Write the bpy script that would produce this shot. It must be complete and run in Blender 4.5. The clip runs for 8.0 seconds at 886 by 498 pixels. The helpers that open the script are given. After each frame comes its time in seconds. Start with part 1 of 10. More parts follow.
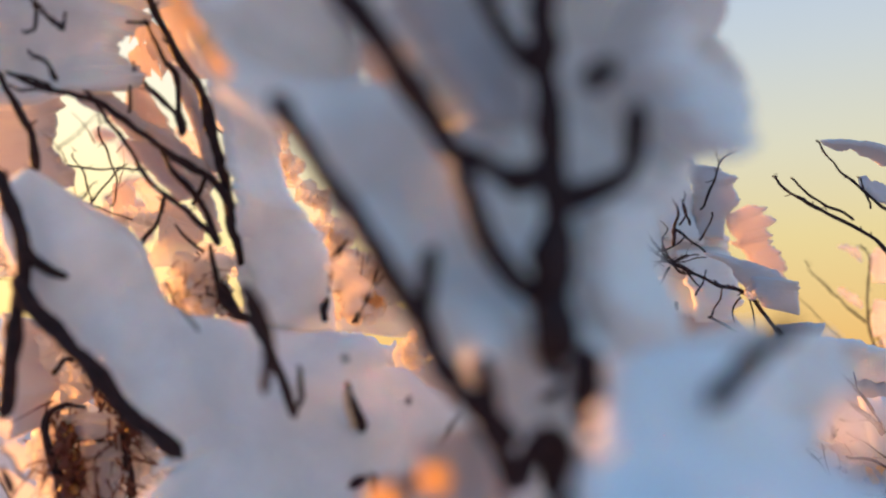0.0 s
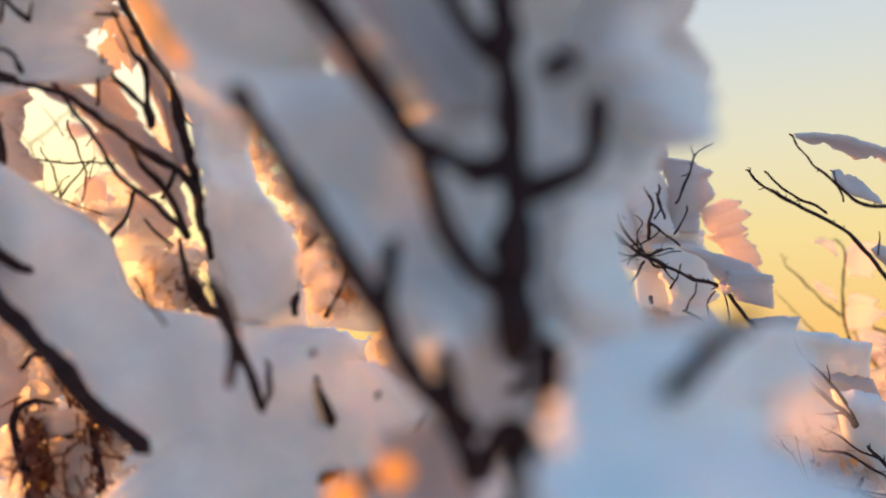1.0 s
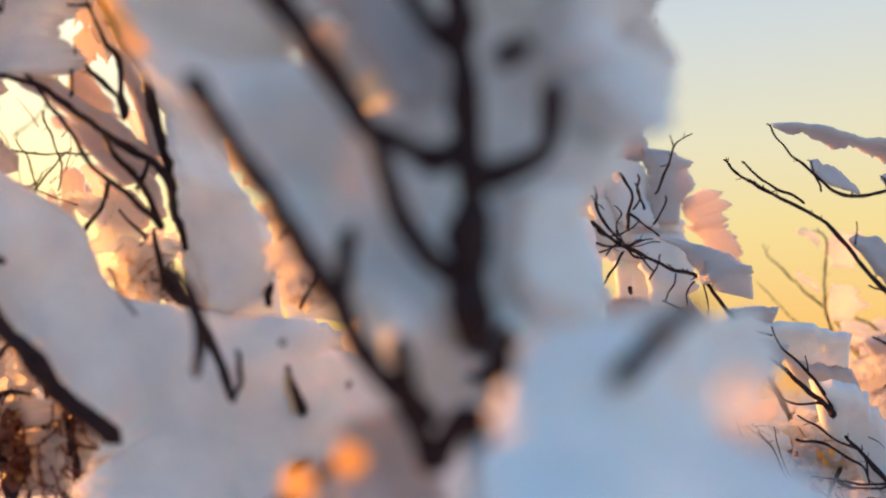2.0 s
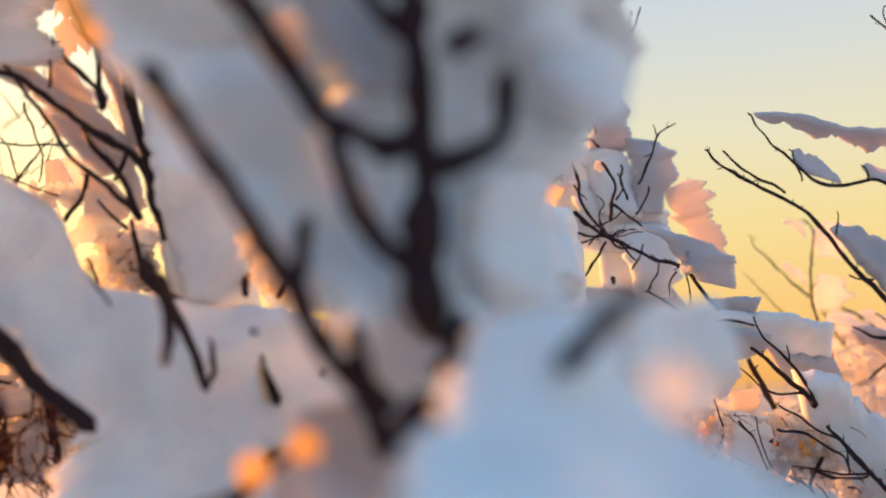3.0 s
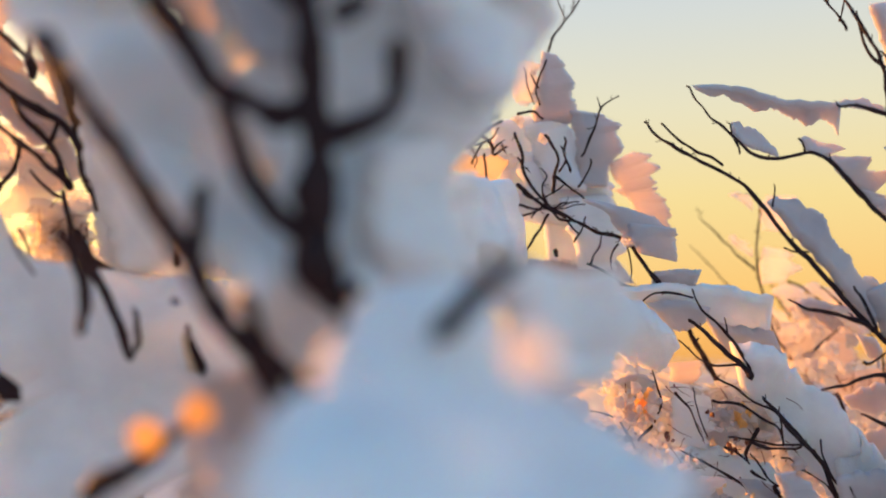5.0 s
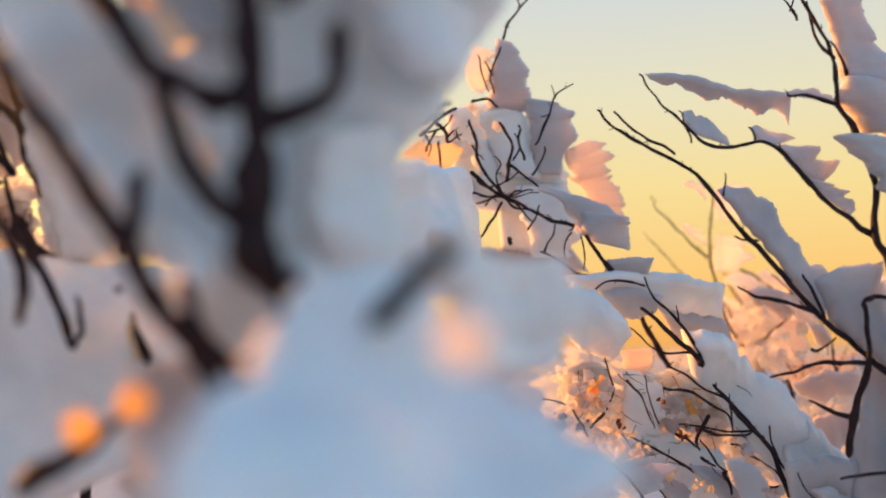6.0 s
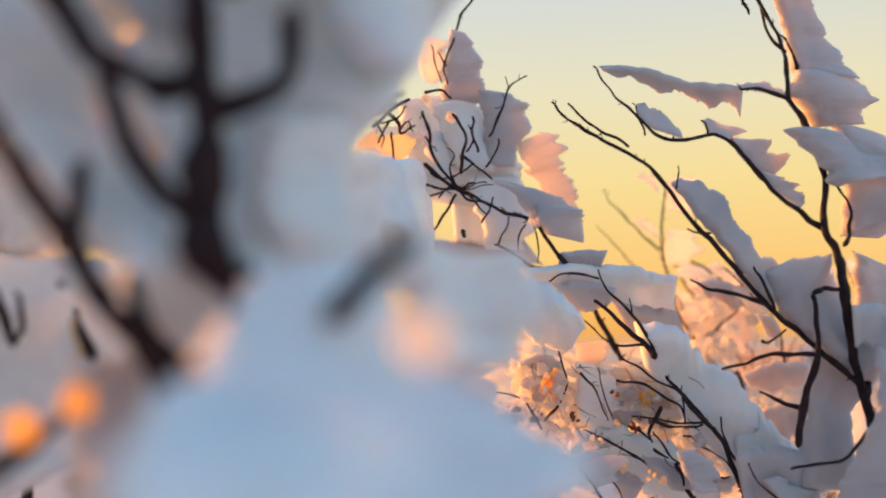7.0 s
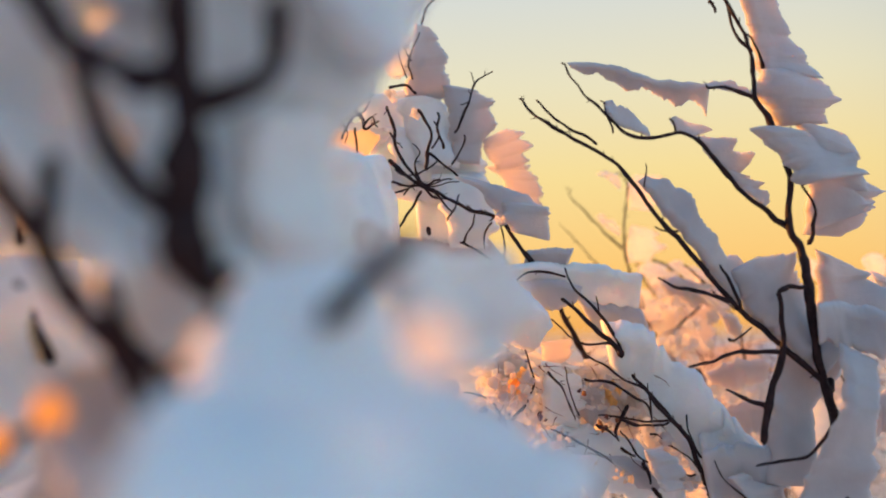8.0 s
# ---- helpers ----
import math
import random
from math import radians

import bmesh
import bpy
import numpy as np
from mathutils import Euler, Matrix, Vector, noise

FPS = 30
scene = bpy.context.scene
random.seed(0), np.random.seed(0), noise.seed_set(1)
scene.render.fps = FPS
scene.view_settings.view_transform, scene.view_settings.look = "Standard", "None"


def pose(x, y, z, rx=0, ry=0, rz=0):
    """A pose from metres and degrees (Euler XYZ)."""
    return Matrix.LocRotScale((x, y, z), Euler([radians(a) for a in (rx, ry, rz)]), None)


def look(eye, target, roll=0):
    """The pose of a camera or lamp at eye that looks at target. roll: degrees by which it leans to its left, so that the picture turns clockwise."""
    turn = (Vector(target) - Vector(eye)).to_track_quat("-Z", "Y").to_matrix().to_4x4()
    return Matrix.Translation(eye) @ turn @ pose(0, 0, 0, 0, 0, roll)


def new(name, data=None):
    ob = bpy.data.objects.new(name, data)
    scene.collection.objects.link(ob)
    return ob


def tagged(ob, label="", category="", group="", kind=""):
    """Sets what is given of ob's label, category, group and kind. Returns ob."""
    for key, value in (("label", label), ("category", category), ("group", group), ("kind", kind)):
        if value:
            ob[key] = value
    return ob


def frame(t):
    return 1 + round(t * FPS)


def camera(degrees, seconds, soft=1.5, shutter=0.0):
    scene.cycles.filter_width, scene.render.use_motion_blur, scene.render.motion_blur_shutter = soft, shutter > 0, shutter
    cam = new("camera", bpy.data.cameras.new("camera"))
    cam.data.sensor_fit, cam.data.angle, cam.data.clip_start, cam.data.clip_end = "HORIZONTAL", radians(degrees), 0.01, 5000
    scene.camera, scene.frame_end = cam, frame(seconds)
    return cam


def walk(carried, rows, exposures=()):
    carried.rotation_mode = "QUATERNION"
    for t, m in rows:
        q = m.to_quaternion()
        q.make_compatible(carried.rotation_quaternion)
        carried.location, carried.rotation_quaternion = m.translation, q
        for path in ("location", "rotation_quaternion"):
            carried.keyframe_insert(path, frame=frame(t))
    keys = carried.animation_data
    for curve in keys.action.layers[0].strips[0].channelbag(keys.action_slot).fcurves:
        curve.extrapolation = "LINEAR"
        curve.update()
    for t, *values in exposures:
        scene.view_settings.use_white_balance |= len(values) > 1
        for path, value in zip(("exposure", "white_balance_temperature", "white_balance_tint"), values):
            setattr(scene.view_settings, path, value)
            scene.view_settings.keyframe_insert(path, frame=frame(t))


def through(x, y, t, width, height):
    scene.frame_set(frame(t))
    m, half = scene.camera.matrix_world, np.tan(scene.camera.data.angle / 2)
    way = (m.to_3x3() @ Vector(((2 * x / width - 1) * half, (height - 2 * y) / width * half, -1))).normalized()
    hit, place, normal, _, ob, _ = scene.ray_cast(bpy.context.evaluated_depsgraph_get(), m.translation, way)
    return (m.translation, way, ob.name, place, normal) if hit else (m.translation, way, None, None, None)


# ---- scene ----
cam = camera(50.0, 8.0, soft=1.9)
cam.data.dof.use_dof = True
cam.data.dof.focus_distance, cam.data.dof.aperture_fstop = 0.90, 1.35
PATH = [
    (0, (0.0000, 0.0000, 0.6500), (0.0005, 0.9861, 0.8164), 0.34),
    (0.5, (0.0055, 0.0026, 0.6490), (0.0144, 0.9890, 0.8134), 0.29),
    (1, (0.0140, 0.0041, 0.6479), (0.0265, 0.9905, 0.8114), 0.12),
    (1.5, (0.0248, 0.0046, 0.6466), (0.0375, 0.9916, 0.8072), 0.07),
    (3, (0.0651, 0.0029, 0.6429), (0.0637, 0.9918, 0.7920), 0.08),
    (3.5, (0.0791, 0.0021, 0.6418), (0.0736, 0.9916, 0.7862), 0.13),
    (4, (0.0925, 0.0015, 0.6409), (0.0871, 0.9921, 0.7770), 0.34),
    (4.5, (0.1046, 0.0013, 0.6401), (0.1012, 0.9929, 0.7694), 0.32),
    (6, (0.1270, 0.0059, 0.6397), (0.1692, 0.9988, 0.7509), 0.03),
    (6.5, (0.1279, 0.0100, 0.6403), (0.1921, 1.0022, 0.7467), 0.02),
    (7, (0.1244, 0.0157, 0.6413), (0.2191, 1.0059, 0.7441), -0.32),
    (7.5, (0.1161, 0.0232, 0.6429), (0.2407, 1.0102, 0.7441), -0.54),
    (8, (0.1023, 0.0328, 0.6450), (0.2590, 1.0156, 0.7430), -0.67),
]
walk(cam, [(t, look(eye, target, roll)) for t, eye, target, roll in PATH], [(0.0, 0.78, 5750, 9), (0.5, 0.91, 6150, 8), (4.5, 0.91, 6180, 8), (6.0, 0.90, 6330, 8), (8.0, 0.90, 6330, 8)])

# ---- world, sun, exposure ----
SUN_AZ, SUN_EL = radians(-56), radians(9)
sun_dir = Vector((math.sin(SUN_AZ) * math.cos(SUN_EL), math.cos(SUN_AZ) * math.cos(SUN_EL), math.sin(SUN_EL)))
world = bpy.data.worlds.new("sunset_sky")
scene.world = world
world.use_nodes = True
wn, wl = world.node_tree.nodes, world.node_tree.links
sky = wn.new("ShaderNodeTexSky")
sky.sky_type, sky.sun_disc = "NISHITA", False
sky.sun_elevation, sky.sun_rotation = SUN_EL, SUN_AZ % (2 * math.pi)
sky.air_density, sky.dust_density, sky.ozone_density = 1.0, 1.2, 1.5


def sky_ramp(stops):
    node = wn.new("ShaderNodeValToRGB")
    for n, (where, colour) in enumerate(stops):
        stop = node.color_ramp.elements[n] if n < 2 else node.color_ramp.elements.new(where)
        stop.position, stop.color = where, (*colour, 1)
    wl.new(height.outputs["Z"], node.inputs["Fac"])
    return node


# the afterglow: yellow haze low on the sun's side, dim violet-blue on the other
ways = wn.new("ShaderNodeTexCoord")
height = wn.new("ShaderNodeSeparateXYZ")
wl.new(ways.outputs["Generated"], height.inputs[0])
glow = sky_ramp([(0.0, (0.92, 0.40, 0.09)), (0.42, (0.60, 0.65, 0.70)), (0.07, (1.0, 0.55, 0.14)), (0.17, (0.96, 0.71, 0.27)), (0.26, (0.85, 0.75, 0.49)), (0.35, (0.70, 0.70, 0.64)), (0.6, (0.22, 0.31, 0.42)), (1.0, (0.10, 0.24, 0.47))])
dusk = sky_ramp([(0.0, (0.40, 0.44, 0.47)), (1.0, (0.05, 0.31, 0.75)), (0.15, (0.32, 0.40, 0.45)), (0.4, (0.16, 0.33, 0.55))])
toward = wn.new("ShaderNodeVectorMath")
toward.operation = "DOT_PRODUCT"
toward.inputs[1].default_value = (-0.3, 0.954, 0)
wl.new(ways.outputs["Generated"], toward.inputs[0])
side = wn.new("ShaderNodeMapRange")
side.interpolation_type = "SMOOTHSTEP"
side.inputs["From Min"].default_value, side.inputs["From Max"].default_value = 0.3, 0.66
wl.new(toward.outputs["Value"], side.inputs["Value"])
# the pale belt opposite the sun
away = wn.new("ShaderNodeVectorMath")
away.operation = "DOT_PRODUCT"
away.inputs[1].default_value = (0.76, -0.64, 0.1)
wl.new(ways.outputs["Generated"], away.inputs[0])
belt = wn.new("ShaderNodeMapRange")
belt.interpolation_type = "SMOOTHSTEP"
belt.inputs["From Min"].default_value, belt.inputs["From Max"].default_value = 0.2, 1.0
wl.new(away.outputs["Value"], belt.inputs["Value"])
pale = wn.new("ShaderNodeMix")
pale.data_type, pale.blend_type = "RGBA", "ADD"
wl.new(belt.outputs[0], pale.inputs[0])
wl.new(dusk.outputs[0], pale.inputs[6])
pale.inputs[7].default_value = (0.45, 0.462, 0.43, 1)
blend = wn.new("ShaderNodeMix")
blend.data_type = "RGBA"
wl.new(side.outputs[0], blend.inputs[0])
wl.new(pale.outputs[2], blend.inputs[6])
wl.new(glow.outputs[0], blend.inputs[7])
# the haze brightens towards the low sun
near_sun = wn.new("ShaderNodeVectorMath")
near_sun.operation = "DOT_PRODUCT"
near_sun.inputs[1].default_value = sun_dir
wl.new(ways.outputs["Generated"], near_sun.inputs[0])
halo = wn.new("ShaderNodeMapRange")
halo.interpolation_type = "SMOOTHSTEP"
halo.inputs["From Min"].default_value, halo.inputs["From Max"].default_value = 0.5, 1.0
halo.inputs["To Min"].default_value, halo.inputs["To Max"].default_value = 0.0, 1.0
wl.new(near_sun.outputs["Value"], halo.inputs["Value"])
warm = wn.new("ShaderNodeMix")
warm.data_type, warm.blend_type = "RGBA", "ADD"
wl.new(halo.outputs[0], warm.inputs[0])
wl.new(blend.outputs[2], warm.inputs[6])
warm.inputs[7].default_value = (0.8, 0.52, 0.15, 1)
faint = wn.new("ShaderNodeMix")
faint.data_type, faint.blend_type = "RGBA", "ADD"
faint.inputs[0].default_value = 0.016
wl.new(warm.outputs[2], faint.inputs[6])
wl.new(sky.outputs[0], faint.inputs[7])
wl.new(faint.outputs[2], wn["Background"].inputs["Color"])
wn["Background"].inputs["Strength"].default_value = 0.52
sun = new("sun", bpy.data.lights.new("sun", "SUN"))
sun.data.energy, sun.data.angle, sun.data.color = 4.8, radians(0.6), (1.0, 0.36, 0.05)
sun.matrix_world = look(sun_dir * 20, (0, 0, 0))


# ---- materials ----
def material(name, base, rough, build=None):
    mat = bpy.data.materials.new(name)
    mat.use_nodes = True
    nt = mat.node_tree
    bsdf = nt.nodes["Principled BSDF"]
    bsdf.inputs["Base Color"].default_value = (*base, 1)
    bsdf.inputs["Roughness"].default_value = rough
    if build:
        build(nt, bsdf)
    return mat


def noise_tex(nt, scale, detail=4.0, rough=0.55):
    pos = nt.nodes.new("ShaderNodeNewGeometry")
    tex = nt.nodes.new("ShaderNodeTexNoise")
    tex.inputs["Scale"].default_value, tex.inputs["Detail"].default_value, tex.inputs["Roughness"].default_value = scale, detail, rough
    nt.links.new(pos.outputs["Position"], tex.inputs["Vector"])
    return tex


def ramp(nt, source, a, b, lo=0.3, hi=0.7):
    node = nt.nodes.new("ShaderNodeValToRGB")
    node.color_ramp.elements[0].position, node.color_ramp.elements[0].color = lo, (*a, 1)
    node.color_ramp.elements[1].position, node.color_ramp.elements[1].color = hi, (*b, 1)
    nt.links.new(source.outputs["Fac"], node.inputs["Fac"])
    return node


def bump(nt, bsdf, layers):
    """Stacks noise bumps: (scale, distance in metres, strength)."""
    last = None
    for scale, distance, strength in layers:
        node = nt.nodes.new("ShaderNodeBump")
        node.inputs["Distance"].default_value, node.inputs["Strength"].default_value = distance, strength
        nt.links.new(noise_tex(nt, scale).outputs["Fac"], node.inputs["Height"])
        if last:
            nt.links.new(last.outputs["Normal"], node.inputs["Normal"])
        last = node
    nt.links.new(last.outputs["Normal"], bsdf.inputs["Normal"])


def snow_nodes(nt, bsdf):
    nt.links.new(ramp(nt, noise_tex(nt, 22), (0.76, 0.78, 0.78), (0.89, 0.90, 0.89)).outputs[0], bsdf.inputs["Base Color"])
    bsdf.inputs["Subsurface Weight"].default_value = 1.0
    bsdf.inputs["Subsurface Radius"].default_value = (1.0, 0.85, 0.72)
    bsdf.inputs["Subsurface Scale"].default_value = 0.010
    bsdf.inputs["Specular IOR Level"].default_value = 0.25
    bump(nt, bsdf, ((45, 0.004, 0.4), (170, 0.0018, 0.3), (520, 0.0008, 0.7)))


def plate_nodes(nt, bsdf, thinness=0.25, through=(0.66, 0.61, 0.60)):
    """Thin wind-packed slabs: the low sun glows through them. Base darker than thick snow, standing in for shade."""
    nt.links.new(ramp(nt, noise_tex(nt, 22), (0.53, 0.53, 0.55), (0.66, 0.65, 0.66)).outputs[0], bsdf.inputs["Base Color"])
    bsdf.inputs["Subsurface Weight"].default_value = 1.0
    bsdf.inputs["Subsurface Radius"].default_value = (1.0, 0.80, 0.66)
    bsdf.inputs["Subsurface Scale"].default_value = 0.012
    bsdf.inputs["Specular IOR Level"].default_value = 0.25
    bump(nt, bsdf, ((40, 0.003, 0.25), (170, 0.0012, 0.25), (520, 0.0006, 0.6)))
    thin = nt.nodes.new("ShaderNodeBsdfTranslucent")
    thin.inputs["Color"].default_value = (*through, 1)
    mix = nt.nodes.new("ShaderNodeMixShader")
    mix.inputs[0].default_value = thinness
    nt.links.new(bsdf.outputs[0], mix.inputs[1])
    nt.links.new(thin.outputs[0], mix.inputs[2])
    nt.links.new(mix.outputs[0], nt.nodes["Material Output"].inputs["Surface"])


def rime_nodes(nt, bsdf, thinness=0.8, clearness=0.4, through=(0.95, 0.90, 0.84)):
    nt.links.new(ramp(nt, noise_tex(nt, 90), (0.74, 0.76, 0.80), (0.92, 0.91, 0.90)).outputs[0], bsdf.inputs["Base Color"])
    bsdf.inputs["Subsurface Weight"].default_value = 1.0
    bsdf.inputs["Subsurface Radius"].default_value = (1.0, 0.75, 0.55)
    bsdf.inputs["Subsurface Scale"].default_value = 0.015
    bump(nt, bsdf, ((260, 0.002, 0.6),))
    # warm pass-through colours put some sunset glow into the ice itself
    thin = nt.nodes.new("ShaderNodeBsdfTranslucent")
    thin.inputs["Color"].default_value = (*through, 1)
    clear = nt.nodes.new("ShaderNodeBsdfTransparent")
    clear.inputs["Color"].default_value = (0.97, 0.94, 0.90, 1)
    icy = nt.nodes.new("ShaderNodeMixShader")
    icy.inputs[0].default_value = clearness
    nt.links.new(thin.outputs[0], icy.inputs[1])
    nt.links.new(clear.outputs[0], icy.inputs[2])
    mix = nt.nodes.new("ShaderNodeMixShader")
    mix.inputs[0].default_value = thinness
    nt.links.new(bsdf.outputs[0], mix.inputs[1])
    nt.links.new(icy.outputs[0], mix.inputs[2])
    nt.links.new(mix.outputs[0], nt.nodes["Material Output"].inputs["Surface"])


def bark_nodes(nt, bsdf):
    bsdf.inputs["Specular IOR Level"].default_value = 0.2
    nt.links.new(ramp(nt, noise_tex(nt, 160), (0.009, 0.005, 0.0065), (0.042, 0.019, 0.020)).outputs[0], bsdf.inputs["Base Color"])
    bump(nt, bsdf, ((300, 0.0012, 0.7), (60, 0.003, 0.4)))


def shoot_nodes(nt, bsdf):
    nt.links.new(ramp(nt, noise_tex(nt, 200), (0.05, 0.010, 0.005), (0.20, 0.045, 0.014)).outputs[0], bsdf.inputs["Base Color"])
    bump(nt, bsdf, ((400, 0.0008, 0.5),))


def drift_nodes(nt, bsdf):
    patches = ramp(nt, noise_tex(nt, 2.4, 10.0, 0.62), (0.30, 0.31, 0.32), (0.62, 0.65, 0.69), 0.30, 0.72)
    nt.links.new(patches.outputs[0], bsdf.inputs["Base Color"])
    bump(nt, bsdf, ((3, 0.05, 0.6), (60, 0.01, 0.6)))


SNOW = material("packed_snow", (0.85, 0.86, 0.88), 0.75, snow_nodes)
# darker copy of packed snow, dims the slabs by colour
PLATE = material("darkened_thin_snow", (0.85, 0.86, 0.88), 0.7, plate_nodes)
# lit copy of the slab snow: pink backlight put into its pass-through colour
GLOW = material("glow_tinted_thin_snow", (0.85, 0.86, 0.88), 0.7, lambda nt, bsdf: plate_nodes(nt, bsdf, 0.6, (0.92, 0.80, 0.72)))
RIME = material("ice_crystals", (0.85, 0.86, 0.88), 0.32, rime_nodes)
# not colourless: a warm tint stands in for low sun shining through
ICE = material("glow_tinted_ice", (0.9, 0.9, 0.9), 0.2, lambda nt, bsdf: rime_nodes(nt, bsdf, 0.95, 0.3, (0.98, 0.80, 0.55)))
# strong amber tint in the colour imitates ice lit by the low sun
AMBER = material("glow_tinted_amber_ice", (0.9, 0.6, 0.3), 0.15, lambda nt, bsdf: rime_nodes(nt, bsdf, 0.97, 0.1, (1.0, 0.72, 0.35)))
FLAKE = material("fresh_flakes", (0.92, 0.93, 0.95), 0.4, lambda nt, bsdf: rime_nodes(nt, bsdf, 0.5, 0.0, (0.97, 0.96, 0.95)))
BARK = material("wet_bark", (0.04, 0.025, 0.02), 0.6, bark_nodes)
# reddish young shoots, with coppery backlight also put into the colour
SHOOT = material("glow_red_shoots", (0.12, 0.035, 0.014), 0.5, shoot_nodes)
# snow ground kept grey so less light bounces up onto the shrubs
DRIFT = material("greyed_snow_ground", (0.82, 0.84, 0.87), 0.8, drift_nodes)


# ---- builders ----
def part(name, bm, mat, parent, label="", smooth=True):
    mesh = bpy.data.meshes.new(name)
    bm.to_mesh(mesh)
    bm.free()
    mesh.materials.append(mat)
    if smooth:
        mesh.shade_smooth()
    ob = new(name, mesh)
    if parent:
        ob.parent = parent
        ob.matrix_parent_inverse = parent.matrix_world.inverted()
    return tagged(ob, label) if label else ob


def thing(name, base, label, category, group=""):
    ob = new(name)
    ob.location, ob.empty_display_size = base, 0.05
    bpy.context.view_layer.update()
    return tagged(ob, label, category, group)


def spline(points, count):
    """Evenly stepped Catmull-Rom through points (of any width)."""
    p = np.array(points, float)
    p = np.vstack([2 * p[0] - p[1], p, 2 * p[-1] - p[-2]])
    out = []
    for s in np.linspace(0, len(p) - 3 - 1e-6, count):
        i, f = int(s), s - int(s)
        a, b, c, d = p[i : i + 4]
        out.append(0.5 * (2 * b + (c - a) * f + (2 * a - 5 * b + 4 * c - d) * f * f + (3 * b - a - 3 * c + d) * f**3))
    return np.array(out)


def tube(bm, line, radius, sides):
    """Skins a line of points with rings; radius is a function of the step from 0 to 1."""
    rings, side, count = [], None, len(line)
    for i, v in enumerate(line):
        ahead = (line[min(i + 1, count - 1)] - line[max(i - 1, 0)]).normalized()
        side = (side or ahead.orthogonal()) - ahead * (side or ahead.orthogonal()).dot(ahead)
        side.normalize()
        up, r, ring = ahead.cross(side), radius(i / (count - 1), v), []
        for k in range(sides):
            a = 2 * math.pi * k / sides
            out = side * math.cos(a) + up * math.sin(a)
            ring.append(bm.verts.new(v + out * r * (1 + 0.2 * noise.noise((v + out * r) * 130))))
        rings.append(ring)
    for a, b in zip(rings, rings[1:]):
        for k in range(sides):
            bm.faces.new((a[k], a[(k + 1) % sides], b[(k + 1) % sides], b[k]))
    for ring, end, near in ((rings[0][::-1], line[0], line[1]), (rings[-1], line[-1], line[-2])):
        r = radius(0.0 if end is line[0] else 1.0, end)
        tip = bm.verts.new(end + (end - near).normalized() * r * 1.2)
        for k in range(sides):
            bm.faces.new((ring[k], ring[(k + 1) % sides], tip))


def limb(parent, name, r0, r1, *points, sides=8, knots=0.18, label="", buds=1.0):
    """A crooked, knotty stem with short side buds that tapers from r0 to r1 through the points."""
    length = sum((Vector(b) - Vector(a)).length for a, b in zip(points, points[1:]))
    count = max(5, min(90, int(length / max(0.003, 1.2 * r0))))
    line = []
    for n, v in enumerate(spline(points, count)):
        v = Vector(v)
        kink = min(0.0016, 0.25 * length) if 0 < n < count - 1 else 0
        shake = Vector((noise.noise(v * 70), noise.noise(v * 70 + Vector((9, 4, 2))), noise.noise(v * 70 + Vector((3, 8, 6)))))
        slow = Vector((noise.noise(v * 22), noise.noise(v * 22 + Vector((9, 4, 2))), noise.noise(v * 22 + Vector((3, 8, 6)))))
        line.append(v + shake * kink * 1.1 + slow * kink * 1.5)

    def radius(f, v):
        r = r0 + (r1 - r0) * f
        return r * (1 + knots * 1.6 * noise.noise(v * 55) + (knots * 1.4 if noise.noise(v * 31 + Vector((7, 1, 3))) > 0.3 else 0))

    bm = bmesh.new()
    tube(bm, line, radius, sides)
    rng = random.Random(int(1e4 * abs(points[0][0] + points[-1][2])) + len(points))
    if r0 < 0.006:
        for n in range(2, count - 1):
            if rng.random() < buds * 0.16 * length / count / 0.004:
                ahead = (line[n + 1] - line[n - 1]).normalized()
                out = (ahead.orthogonal().normalized() * rng.choice((-1, 1)) + Vector((rng.uniform(-1, 1), rng.uniform(-0.4, 0.2), rng.uniform(-1, 1)))).normalized()
                way, size = (ahead * 0.9 + out).normalized(), rng.uniform(0.003, 0.009)
                r = max(0.0005, radius(n / (count - 1), line[n]) * 0.5)
                tube(bm, [line[n], line[n] + way * size * 0.5 + out * size * 0.1, line[n] + way * size], lambda f, v: r * (1 - 0.6 * f), 5)
    return part(name, bm, BARK, parent, label)


